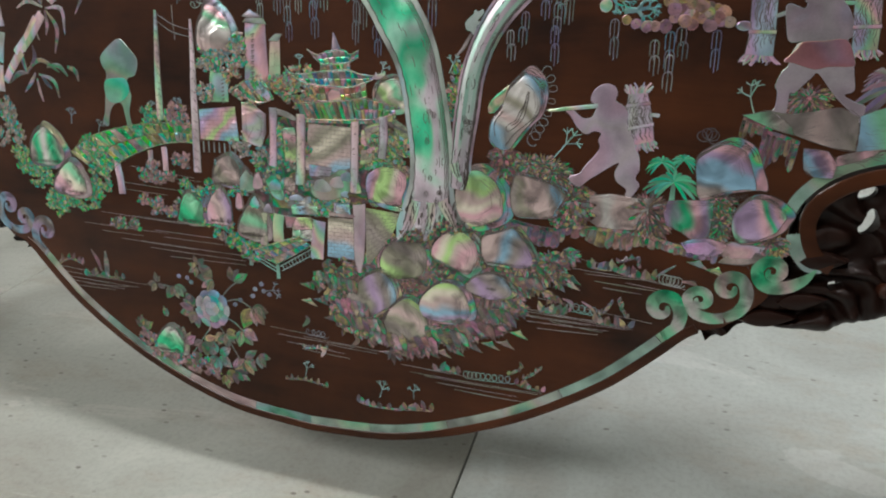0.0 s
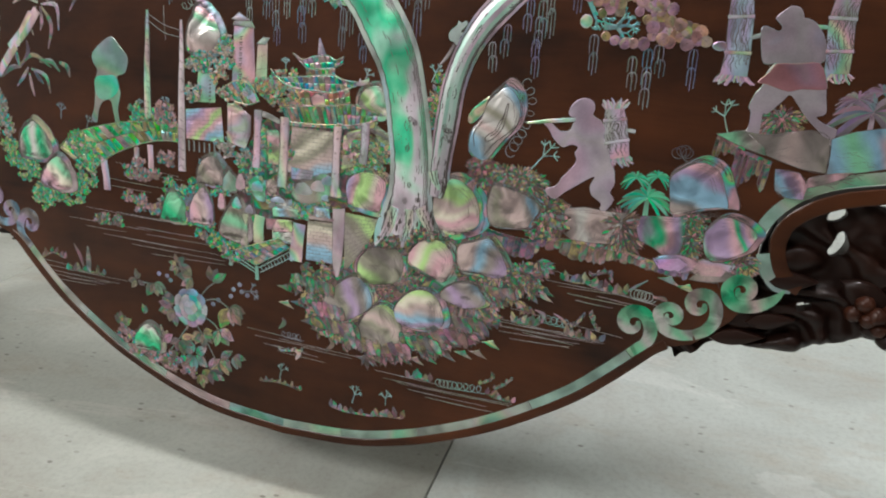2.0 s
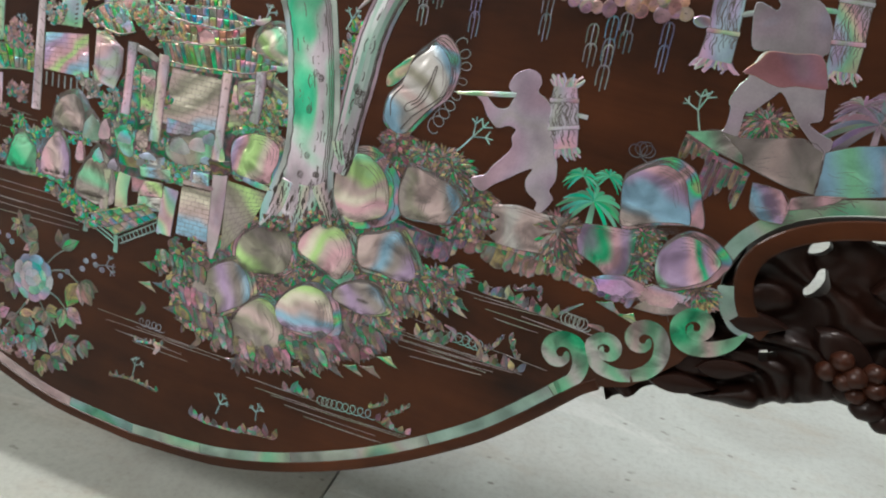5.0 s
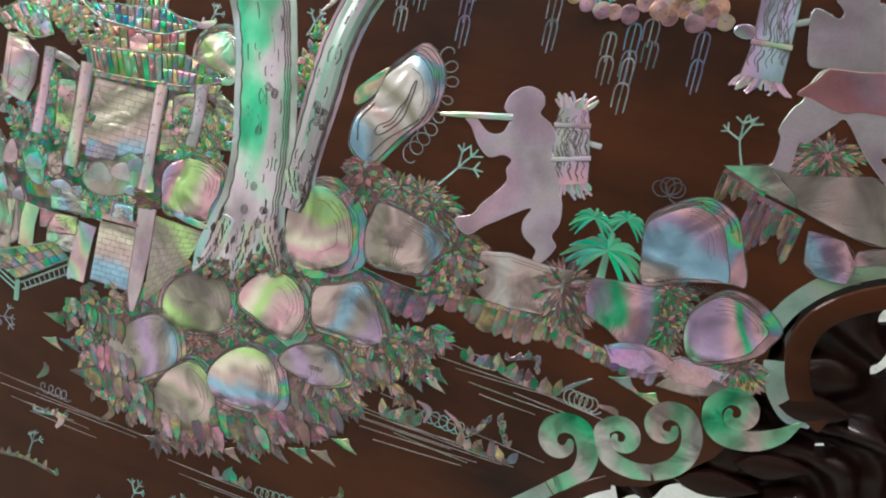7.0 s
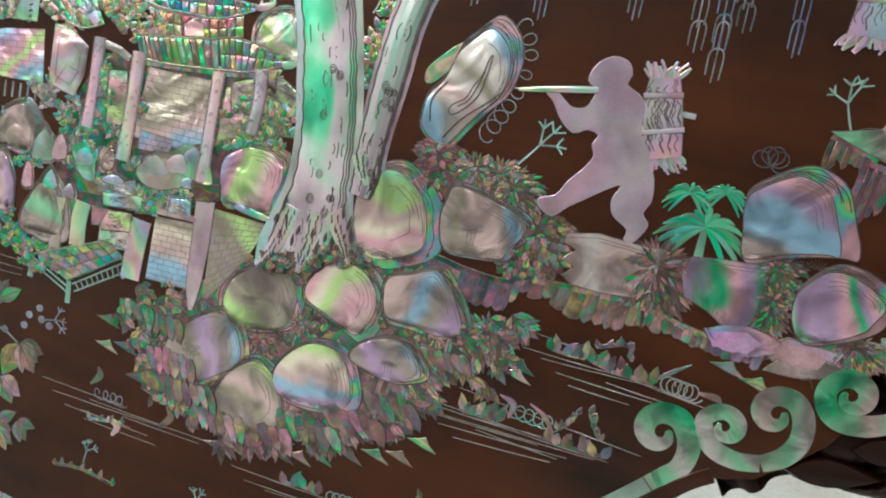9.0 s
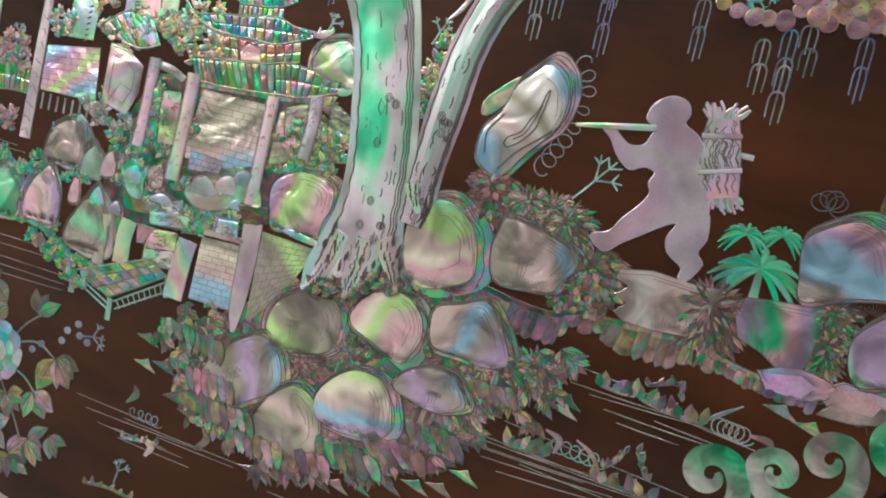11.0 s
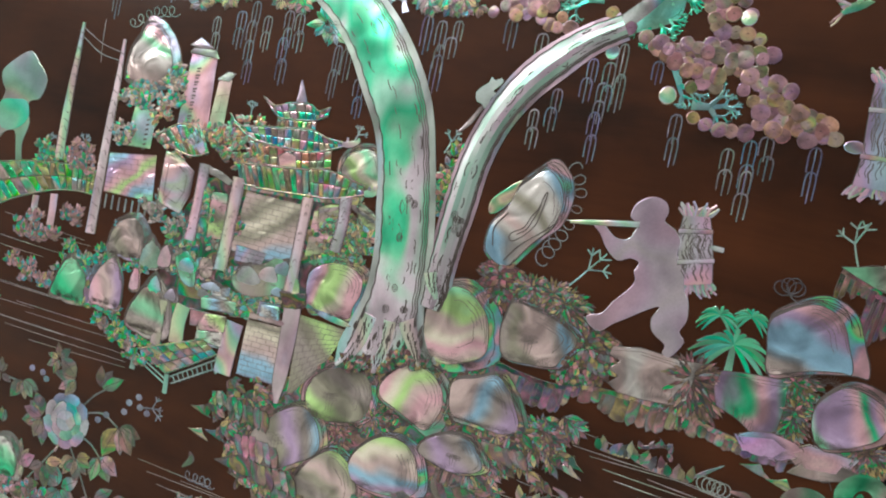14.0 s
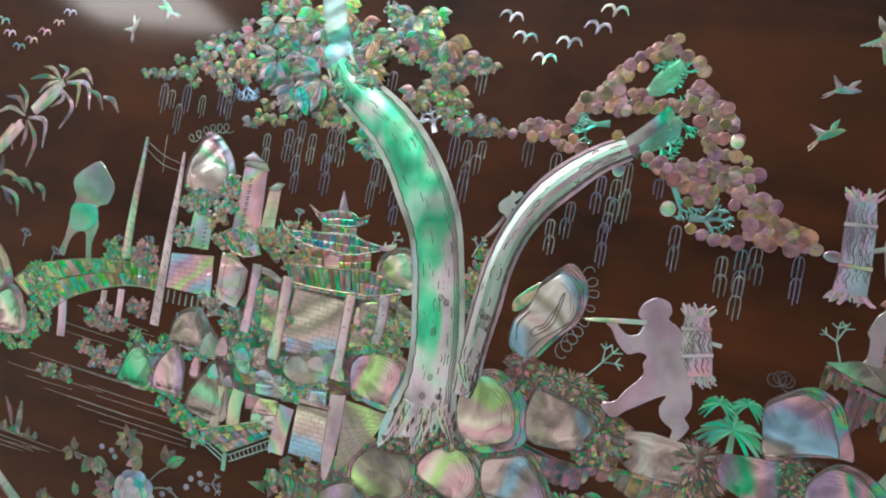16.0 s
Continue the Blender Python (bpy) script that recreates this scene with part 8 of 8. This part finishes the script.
# ---- loops, sprigs and weeds ----
for k, (p, sz, a, c) in enumerate((((224.7, 268.7), 28, 0.9, (0.26, 0.46, 0.42)), ((365.5, 308.6), 26, 1.9, (0.22, 0.34, 0.30)), ((136.0, 330.1), 16, 1.2, (0.22, 0.38, 0.36)), ((-254.2, 269.1), 16, 1.5, (0.14, 0.22, 0.26)), ((-221.9, 262.1), 14, 1.3, (0.14, 0.2, 0.22)), ((-158.6, 284.3), 12, 1.5, (0.16, 0.26, 0.28)),
                                   ((-128.5, 288.5), 12, 1.4, (0.18, 0.26, 0.3)), ((75.9, 325.3), 14, 1.2, (0.26, 0.36, 0.36)), ((0.7, 331.1), 12, 1.6, (0.20, 0.34, 0.36)), ((79.0, 37.9), 18, 1.3, (0.24, 0.40, 0.40)), ((112.3, 42.8), 14, 1.6, (0.22, 0.36, 0.36)), ((2.3, 46.3), 16, 1.4, (0.22, 0.34, 0.34)), ((-41.2, 124.4), 20, 0.2, (0.2, 0.24, 0.3)))):
    sprig(*p, sz, a, c, k)
coils([(213.9, 334.9), (219.3, 321.2), (216.2, 302.1), (211.1, 289.9), (205.7, 279.5)], 8, 4.4, (0.15, 0.17, 0.18), "chain of thin curled loops beside the standing stone")
coils([(-107.0, 379.3), (-89.0, 389.8), (-71.1, 392.9)], 6, 3.6, (0.18, 0.30, 0.26), "thin curled loops on the hill rock")
coils([(331.5, 290.4), (337.8, 293.6), (341.4, 289.8)], 4, 4.2, (0.04, 0.04, 0.045), "dark thin curled loops above the boulder")
coils([(159.8, 74.5), (176.8, 75.1), (202.1, 76.4)], 9, 3.4, (0.22, 0.32, 0.32))
coils([(245.0, 149.0), (256.8, 147.8), (268.4, 147.1)], 5, 3.6, (0.20, 0.32, 0.32))
coils([(315.2, 180.8), (322.0, 180.1), (328.7, 179.4)], 5, 4.0, (0.24, 0.30, 0.28))
coils([(3.4, 90.6), (15.3, 90.6), (24.2, 89.9)], 4, 3.0, (0.20, 0.26, 0.30))


def petals(path, n, size, tint, seed, label, top=0.7):
    """A row of little upright petals along a line."""
    rnd, line_ = random.Random(seed), curve(path, 10)
    ob = strip("water_flower", [(*p[:2], 2.0) for p in line_], 0.5, SHARD, tint, None, label, n=1)
    for k in range(n):
        a = line_[int(k / max(1, n - 1) * (len(line_) - 1))]
        bm = bmesh.new()
        plate(bm, leaf(a[0], a[1] - 1, size * rnd.uniform(0.6, 1.0), size * 0.45, 1.5 + rnd.uniform(-0.6, 0.6), 4), top + 0.3 * rnd.random(), -0.2, 0.5, (0.7,), 0.2)
        part("petal", bm, DIMP, ob, tint=tuple(min(1, 0.42 * c * rnd.uniform(0.7, 1.3)) for c in tint))


petals([(259.9, 183.9), (268.8, 183.0), (275.9, 183.4)], 7, 11, (0.34, 0.40, 0.46), 1, "grey-blue shell petals of a water plant")
petals([(280.4, 182.6), (292.1, 180.3), (308.7, 179.6)], 11, 11, (0.44, 0.40, 0.42), 2, "pinkish shell petals of a water plant")
petals([(297.2, 187.9), (294.3, 194.5), (281.3, 190.5)], 9, 6, (0.36, 0.34, 0.46), 3, "violet shell petals of a curled water plant")
petals([(221.3, 141.6), (230.7, 141.5), (241.5, 141.9)], 8, 11, (0.48, 0.46, 0.44), 4, "pale shell petals of a water plant")
petals([(267.9, 138.4), (281.0, 138.3), (293.8, 138.3)], 8, 11, (0.46, 0.42, 0.44), 5, "pink and violet shell petals of a water plant")
petals([(270.5, 145.6), (275.2, 150.3), (278.2, 155.9)], 6, 6, (0.34, 0.34, 0.38), 6, "dull shell petals of a water plant")
petals([(290.5, 146.3), (287.0, 152.7), (284.0, 157.9)], 6, 7, (0.44, 0.36, 0.36), 7, "pinkish shell petals of a water plant")
petals([(133.3, 74.7), (142.8, 75.4), (153.5, 74.5)], 6, 11, (0.26, 0.44, 0.38), 8, "green shell petals of a water plant")
petals([(204.9, 74.1), (215.3, 71.6), (227.7, 71.3)], 6, 9, (0.46, 0.34, 0.36), 9, "pink shell petals of a water plant")
petals([(197.9, 81.5), (205.8, 86.0), (210.2, 90.6)], 5, 6, (0.30, 0.46, 0.24), 10, "green shell petals of a water plant")
petals([(211.6, 79.9), (218.5, 84.1), (224.9, 90.8)], 5, 6, (0.42, 0.44, 0.34), 11, "pale green shell petals of a water plant")
petals([(58.4, 29.8), (73.1, 28.1), (98.6, 29.4)], 7, 11, (0.46, 0.36, 0.40), 12, "pink and green shell petals near the lower edge")
petals([(104.0, 30.8), (115.0, 32.6), (128.7, 33.6)], 6, 12, (0.44, 0.34, 0.34), 13, "brownish pink shell petals near the lower edge")
petals([(-17.5, 39.8), (0.8, 42.0), (25.2, 39.1)], 7, 7, (0.34, 0.42, 0.36), 14, "small green shell petals near the lower edge")
petals([(-287.2, 123.0), (-271.6, 129.7), (-256.4, 126.0)], 6, 10, (0.40, 0.32, 0.30), 15, "small pink shell petals on the left water")
petals([(-252.8, 114.5), (-234.0, 115.7), (-204.6, 116.4)], 8, 11, (0.16, 0.36, 0.32), 16, "teal shell petals on the left water")
petals([(2.4, 74.4), (13.1, 76.0), (25.7, 78.3)], 4, 7, (0.22, 0.34, 0.40), 17, "blue shell petals on the water")
for pts, c in (([(255.1, 154.4, 0.9), (263.7, 149.5, 2.6), (270.6, 139.3, 1.1)], PINK), ([(308.5, 180.5, 0.8), (315.2, 186.2, 2.1), (324.2, 192.9, 0.5)], (0.5, 0.36, 0.44)), ([(-225.1, 114.8, 3.8), (-225.0, 128.0, 6.7), (-225.6, 142.8, 2.2)], (0.34, 0.50, 0.40)), ([(-243.4, 143.1, 1.5), (-236.1, 132.2, 4.5), (-231.7, 120.9, 2.3)], (0.36, 0.26, 0.28)),
               ([(14.7, 78.5, 2.1), (22.1, 75.2, 5.1), (19.3, 68.6, 2.1)], CREAM), ([(50.1, 82.7, 2.4), (56.5, 90.4, 4.8), (52.9, 96.6, 1.6)], CREAM), ([(329.8, 180.6, 1.5), (337.6, 180.3, 3.5), (340.6, 178.4, 0.7)], CREAM), ([(239.4, 154.9, 0.9), (246.9, 151.8, 3.7), (245.7, 144.4, 1.4)], PINK), ([(0.0, 95.3, 1.2), (5.5, 101.9, 4.8), (3.4, 106.8, 1.2)], CREAM)):
    strip("reed_leaf", pts, 0.7, DIMP, tuple(x * 0.8 for x in c), None, "curved shell reed leaf", 0.3)


# ---- water lines ----
def ripples(name, rows, tint):
    bm = bmesh.new()
    for a, b in rows:
        ribbon(bm, [(*a, 0.4), ((a[0] + b[0]) / 2, (a[1] + b[1]) / 2 - 0.2, 0.55), (*b, 0.35)], 0.35, -0.2, 0.08, 4, 0.12)
    part(name, bm, DULL, panel, "fine parallel grey ripple lines inlaid in the board", tint)


LINE = (0.22, 0.20, 0.19)
ripples("ripples", [((-226.1, 183.8), (-125.1, 180.5)), ((-248.3, 170.8), (-145.1, 169.2)), ((-186.7, 183.3), (-102.1, 181.0)), ((-226.2, 164.5), (-176.1, 164.2)), ((-204.5, 158.9), (-114.7, 156.8)), ((-162.3, 171.3), (-72.8, 169.9)), ((-151.9, 165.4), (-63.1, 164.8)), ((-179.6, 158.5), (-62.9, 156.6)), ((-169.1, 153.1), (-59.5, 151.6)), ((-144.8, 146.5), (-59.4, 147.8)),
                    ((-186.9, 232.3), (-112.9, 226.1)), ((-197.3, 216.0), (-132.4, 212.8)), ((-193.8, 209.1), (-145.6, 207.2)), ((-171.6, 224.6), (-106.4, 223.1))], LINE)
ripples("ripples", [((-287.3, 121.2), (-230.3, 118.2)), ((-283.5, 115.6), (-175.9, 113.5)), ((-275.8, 110.7), (-186.5, 109.4)), ((-272.1, 107.0), (-204.6, 105.7)), ((-264.5, 102.2), (-215.6, 103.2)), ((-253.0, 105.3), (-197.3, 108.7))], LINE)
ripples("ripples", [((245.7, 181.2), (298.0, 179.1)), ((255.4, 177.9), (309.1, 178.3)), ((264.0, 172.9), (310.9, 170.5)), ((270.9, 168.3), (301.0, 166.6)), ((298.0, 179.1), (336.5, 174.1)), ((288.0, 174.4), (324.1, 171.4)), ((309.1, 178.3), (328.0, 177.1))], LINE)
ripples("ripples", [((198.9, 140.7), (249.9, 138.5)), ((204.9, 136.1), (262.8, 135.0)), ((210.9, 131.6), (278.0, 132.6)), ((249.9, 138.5), (297.1, 136.4)), ((220.1, 126.6), (270.3, 128.3)), ((224.9, 139.5), (267.5, 139.8))], LINE)
ripples("ripples", [((-34.9, 90.4), (24.3, 88.3)), ((-26.5, 84.0), (53.7, 83.2)), ((-16.9, 77.9), (42.9, 75.3)), ((-1.4, 73.2), (49.0, 71.3)), ((0.7, 85.7), (93.2, 82.9)), ((24.8, 81.9), (76.7, 80.5)), ((-4.7, 77.9), (31.1, 76.8))], LINE)
ripples("ripples", [((99.6, 74.3), (164.2, 73.0)), ((108.5, 68.5), (185.4, 68.0)), ((122.3, 66.7), (225.8, 67.3)), ((133.6, 62.6), (206.5, 62.2)), ((150.0, 58.9), (207.1, 58.2)), ((164.8, 67.9), (228.0, 68.9)), ((171.2, 58.1), (212.1, 58.5))], LINE)
ripples("ripples", [((250.3, 189.7), (282.3, 186.1)), ((195.6, 143.1), (272.0, 138.5)), ((211.1, 136.7), (290.6, 135.7)), ((218.5, 152.8), (311.4, 143.8)), ((230.8, 133.9), (273.3, 130.7))], LINE)

# ---- the peony by the lower rim ----
peony = strip("peony", [(-104.2, 75.3, 2.0), (-99.6, 90.4, 2.6), (-98.9, 104.6, 3.3)], 0.8, PEARL, (0.2, 0.4, 0.3), None, "large blue-green shell peony with leaves and buds", 0.3)
pu, pv, pr, _ = (-99.3, 98.9, 20.4, 17.2)
for lap, (n, far, big) in enumerate(((9, 0.66, 0.40), (7, 0.40, 0.36), (5, 0.18, 0.28))):
    for k in range(n):
        w = 2 * math.pi * (k + 0.5 * lap) / n
        x, y = pu + pr * far * math.cos(w), pv + pr * far * math.sin(w)
        bm = bmesh.new()
        o = ring(x, y, pr * big * 0.8, pr * big, 14, w, 0.10, 7 * lap + k)
        plate(bm, o, 1.0 + 0.5 * lap + 0.1 * (k % 3), -0.2, 0.6, (0.9, 0.5), 0.25)
        high = max(0.0, math.sin(w + 0.3)) if lap < 2 else 0.5
        ob = part("petal", bm, FIGP, peony, tint=(0.40 - 0.18 * high, 0.34 + 0.22 * high, 0.40 + 0.26 * high))
        strokes(ob, [[(*p, 1.05 + 0.5 * lap + 0.1 * (k % 3)) for p in o + o[:1]]], 0.45, 1)
for pts in ([(-99, 84), (-108, 72), (-118, 58), (-127, 46)], [(-92, 82), (-80, 66), (-72, 54), (-66, 44)], [(-99, 116), (-106, 128), (-113, 138)], [(-86, 108), (-70, 112), (-56, 106)], [(-118, 104), (-136, 114), (-158, 116)], [(-84, 92), (-74, 88), (-64, 80)], [(-120, 62), (-136, 60), (-150, 76)], [(-88, 112), (-80, 122), (-70, 130)]):
    strip("stem", [(*p, 1.3) for p in pts], 0.5, DULL, (0.13, 0.17, 0.15), peony, dome=0.1, n=4)
fan(peony, *(-119.5, 95.8), 17, 7, (0.30, 0.26, 0.28), 6, 1.8, 3.2, 0.5, 0.9, "petal", DIMP)
for k, (p, r, n, c, a, sw) in enumerate((((-114.5, 140.1), 11, 6, OLIVE, 0, 6.28), ((-96.0, 130.0), 20, 4, (0.42, 0.36, 0.34), 2.4, 2.0), ((-163.7, 117.0), 10, 5, OLIVE, 0, 6.28), ((-143.4, 118.0), 15, 5, (0.36, 0.44, 0.28), 3.8, 2.4), ((-75.6, 128.5), 18, 3, (0.34, 0.38, 0.30), 0.2, 1.6),
                                         ((-55.8, 107.9), 22, 5, (0.34, 0.42, 0.28), 4.2, 2.2), ((-67.1, 83.4), 18, 4, (0.34, 0.42, 0.28), 4.0, 2.0), ((-86.0, 76.4), 15, 7, (0.42, 0.42, 0.22), 3.6, 3.0), ((-111.8, 65.0), 16, 5, (0.46, 0.42, 0.38), 3.6, 3.2),
                                         ((-94.7, 51.7), 18, 6, (0.18, 0.40, 0.36), 0, 6.28), ((-65.5, 52.7), 16, 5, (0.44, 0.38, 0.38), 4.5, 2.6), ((-77.8, 38.3), 17, 7, (0.42, 0.34, 0.42), 5.0, 2.6), ((-87.4, 33.1), 14, 6, (0.44, 0.42, 0.24), 4.4, 2.2), ((-49.9, 59.2), 14, 3, OLIVE, 4.8, 1.4),
                                         ((-135.0, 57.0), 17, 6, (0.42, 0.36, 0.36), 0.4, 2.6), ((-127.8, 44.0), 14, 7, (0.42, 0.36, 0.28), 4.2, 2.6), ((-183.6, 66.8), 12, 5, (0.40, 0.32, 0.26), 0.4, 2.4), ((-154.0, 81.8), 12, 2, (0.2, 0.48, 0.3), 1.3, 0.8))):
    # lowered tints stand in for the little light these leaves reflect
    fan(peony, *p, r, n, tuple(x * 0.75 for x in c), 20 + k, a, sw, 0.42, 0.9 + 0.1 * (k % 3), mat=DIMP)
shards("rim_moss", spread([(-179.9, 55.8), (-144.8, 40.1), (-124.2, 36.1), (-104.0, 35.0), (-162.2, 45.0)], 9), 130, 3.4, (0.30, 0.40, 0.30), 31, 0.6, "green shell moss above the lower rim")
for k, p in enumerate(((-50.5, 125.3), (-41.2, 124.4), (-35.0, 121.9), (-43.5, 131.0), (-53.2, 118.2), (-73.3, 107.0), (-67.3, 112.1), (-137.0, 127.6), (-127.1, 126.8), (-60.4, 76.5), (-123.0, 123.1))):
    bm = bmesh.new()
    plate(bm, ring(*p, 2.6, 2.3, 10), 0.6, -0.2, 0.4, (0.7,), 0.2)
    part("bud", bm, DULL, peony, tint=(0.20, 0.24, 0.32))


# ---- the carved brackets at the sides ----
def deep(u, v, w):
    return (u / 1000, -w / 1000, v / 1000)


def lump(bm, centre, radii, seed, rough=0.12):
    m = Matrix.Translation(deep(*centre)) @ Matrix.Diagonal((radii[0] / 1000, radii[2] / 1000, radii[1] / 1000, 1))
    made = bmesh.ops.create_icosphere(bm, subdivisions=3, radius=1.0, matrix=Matrix.Identity(4))
    for v in made["verts"]:
        n = noise.noise(v.co * 1.7 + Vector((seed, seed * 0.7, 0)))
        v.co = m @ (v.co * (1 + rough * n))


def carved_bracket(flip):
    def at(p):
        return (2 * MID - p[0], *p[1:]) if flip else tuple(p)
    low = ((338, 139), (347.7, 139.0), (351.7, 132.8), (362.4, 139.0), (374, 147.2), (382, 150.6), (400.7, 151.2), (423, 151.8), (434, 152.6), (443, 155), (449, 160.5), (455, 164), (462, 162.5), (468, 164), (476, 172), (645, 158))
    high = ((338, 150), (362, 156), (384, 176), (399, 200), (401, 228), (407, 247), (424, 263), (448, 273), (482, 280), (530, 284), (645, 284))
    holes = ((446.5, 258, 7.4, 4.8, 0.35), (450.5, 237, 4.6, 9.6, -0.30), (480, 271, 12, 4.0, 0.12), (434.5, 188.5, 7.0, 1.3, 0.15), (530, 262, 12, 6, 0.1), (585, 245, 10, 9, 0.2))
    bm = bmesh.new()
    us, nv = np.arange(338, 645, 1.5), 72
    lows, highs = (np.interp(us, *zip(*k)) for k in (low, high))
    sheets, gone = [], set()
    for back in (False, True):
        sheet = []
        for i, u in enumerate(us):
            row = []
            for j in range(nv + 1):
                v = lows[i] + (highs[i] - lows[i]) * j / nv
                x, y = u, v
                for hu, hv, ha, hb, ht in holes:
                    px, py = (x - hu) * math.cos(ht) + (y - hv) * math.sin(ht), -(x - hu) * math.sin(ht) + (y - hv) * math.cos(ht)
                    e = math.hypot(px / ha, py / hb) * (1 + 0.22 * noise.noise(Vector((x * 0.12, y * 0.12, hu))))
                    if e < 0.72:
                        gone.add((i, j))
                    elif e < 1:
                        px, py = px / e, py / e
                        x, y = hu + px * math.cos(ht) - py * math.sin(ht), hv + px * math.sin(ht) + py * math.cos(ht)
                swirl = 2.2 * noise.noise(Vector((u * 0.022, v * 0.03, 3.1)))
                h = math.sin(0.16 * (v - 150) + 0.055 * (u - 340) + 3.0 * swirl)
                w = -7.5 + 5.0 * (1 - (1 - abs(h)) ** 2) * math.copysign(1, h) + 2.2 * noise.noise(Vector((u * 0.09, v * 0.09, 1.0)))
                edge = min(j, nv - j) / nv
                w -= 6.0 * max(0.0, 1 - edge / 0.07) ** 2
                row.append(bm.verts.new(deep(*at((x, y, -22 if back else w)))))
            sheet.append(row)
        sheets.append(sheet)
    kept = {}
    for i in range(len(us) - 1):
        for j in range(nv):
            if not any(c in gone for c in ((i, j), (i + 1, j), (i, j + 1), (i + 1, j + 1))):
                kept[i, j] = True
                for s_ in sheets:
                    bm.faces.new((s_[i][j], s_[i + 1][j], s_[i + 1][j + 1], s_[i][j + 1]))
    f, g = sheets
    for i, j in kept:
        for (di, dj), (p, q) in (((-1, 0), ((i, j), (i, j + 1))), ((1, 0), ((i + 1, j), (i + 1, j + 1))), ((0, -1), ((i, j), (i + 1, j))), ((0, 1), ((i, j + 1), (i + 1, j + 1)))):
            if (i + di, j + dj) not in kept:
                bm.faces.new((f[p[0]][p[1]], f[q[0]][q[1]], g[q[0]][q[1]], g[p[0]][p[1]]))
    for v in [v for v in bm.verts if not v.link_faces]:
        bm.verts.remove(v)
    bmesh.ops.recalc_face_normals(bm, faces=bm.faces)
    bracket = part("carved_bracket", bm, CARVED, panel, "dark openwork carved wooden bracket with grapes and leaves")
    rnd = random.Random(11)
    for u, v, ln, wd, a in ((404, 205, 38, 15, 0.1), (456, 212, 46, 22, -0.5), (478, 240, 46, 22, 0.25), (372, 156, 42, 13, 0.15), (396, 172, 36, 13, 0.2), (520, 226, 46, 26, -0.2), (560, 250, 44, 24, 0.3)):
        bm = bmesh.new()
        o = [at((x, y, 0))[:2] for x, y in leaf(u, v, ln, wd, a, 7)]
        plate(bm, o, -0.5, -14, 4.0, (0.88, 0.6, 0.3), 2.4)
        part("carved_leaf", bm, CARVED, bracket)
    # grapes
    bunch = [(446, 187, 4, 6.5), (455, 181, 6, 6.5), (464, 187, 5, 6.5), (448, 176, 6, 6.2), (459, 171, 5, 6.2), (467, 177, 6, 6.4), (440, 180, 2, 6)]
    for k, (u, v, w, r) in enumerate(bunch):
        bm = bmesh.new()
        r *= rnd.uniform(0.92, 1.2)
        lump(bm, at((u + 26 + rnd.uniform(-1.5, 1.5), v + 11 + rnd.uniform(-1.5, 1.5), w - 1.5)), (r, r * rnd.uniform(0.8, 1.0), r * rnd.uniform(0.85, 1.1)), k, 0.10)
        part("grape", bm, GRAPEW, bracket, "polished reddish wooden grape")
    dark = [(452, 168, 0, 8), (465, 164, 1, 8.5), (476, 170, 2, 8.5), (474, 157, 0, 8.5), (486, 161, 2, 9), (488, 174, 3, 9), (497, 152, 1, 9), (500, 165, 3, 9), (510, 145, 0, 9), (512, 158, 3, 9.5), (504, 178, 4, 9), (522, 150, 2, 9),
            (524, 165, 4, 9.5), (518, 178, 4, 9), (534, 158, 3, 9), (536, 172, 4, 9), (546, 164, 3, 9)]
    for k, (u, v, w, r) in enumerate(dark):
        bm = bmesh.new()
        r *= rnd.uniform(0.98, 1.25)
        lump(bm, at((u + 28 + rnd.uniform(-1.5, 1.5), v + 12 + rnd.uniform(-1.5, 1.5), w - 3.0)), (r * rnd.uniform(0.9, 1.15), r * 0.8, r), 20 + k, 0.12)
        part("grape", bm, CARVED, bracket)
    return bracket


for flip in (False, True):
    carved_bracket(flip)
    bm = bmesh.new()
    s = -1 if flip else 1
    loops = []
    for v, half, thick in ((-77.5, 30, 34), (-60, 30, 34), (-48, 22, 26), (150, 20, 24), (180, 26, 28), (292, 26, 28), (640, 26, 28)):
        c = MID + s * 652
        loops.append([bm.verts.new(spot(c + x * half, v, -12 + y * thick / 2)) for x, y in ((-1, -1), (1, -1), (1, 1), (-1, 1))])
    for a, b in zip(loops, loops[1:]):
        for k in range(4):
            bm.faces.new((a[k], a[(k + 1) % 4], b[(k + 1) % 4], b[k]))
    bm.faces.new(loops[0][::-1])
    bm.faces.new(loops[-1])
    bmesh.ops.recalc_face_normals(bm, faces=bm.faces)
    part("end_post", bm, CARVED, panel, "dark wooden end post standing on the floor", smooth=False)

# ---- floor tiles ----
tile = tile_mesh()
turn = radians(JOINT[2])
for i in range(-9, 8):
    for j in range(-9, 8):
        x, y = (i + 0.5) * TILE, (j + 0.15) * TILE
        cx, cy = JOINT[0] + x * math.cos(turn) - y * math.sin(turn), JOINT[1] + x * math.sin(turn) + y * math.cos(turn)
        if -6.9 < cx - 0.4 and cx + 0.4 < 5.9 and -6.9 < cy - 0.4 and cy + 0.4 < 5.9:
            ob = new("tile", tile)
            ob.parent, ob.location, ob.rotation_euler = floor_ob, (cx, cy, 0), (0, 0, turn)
            # tones vary; left tiles are darker stone, deepened in place of weak shadow
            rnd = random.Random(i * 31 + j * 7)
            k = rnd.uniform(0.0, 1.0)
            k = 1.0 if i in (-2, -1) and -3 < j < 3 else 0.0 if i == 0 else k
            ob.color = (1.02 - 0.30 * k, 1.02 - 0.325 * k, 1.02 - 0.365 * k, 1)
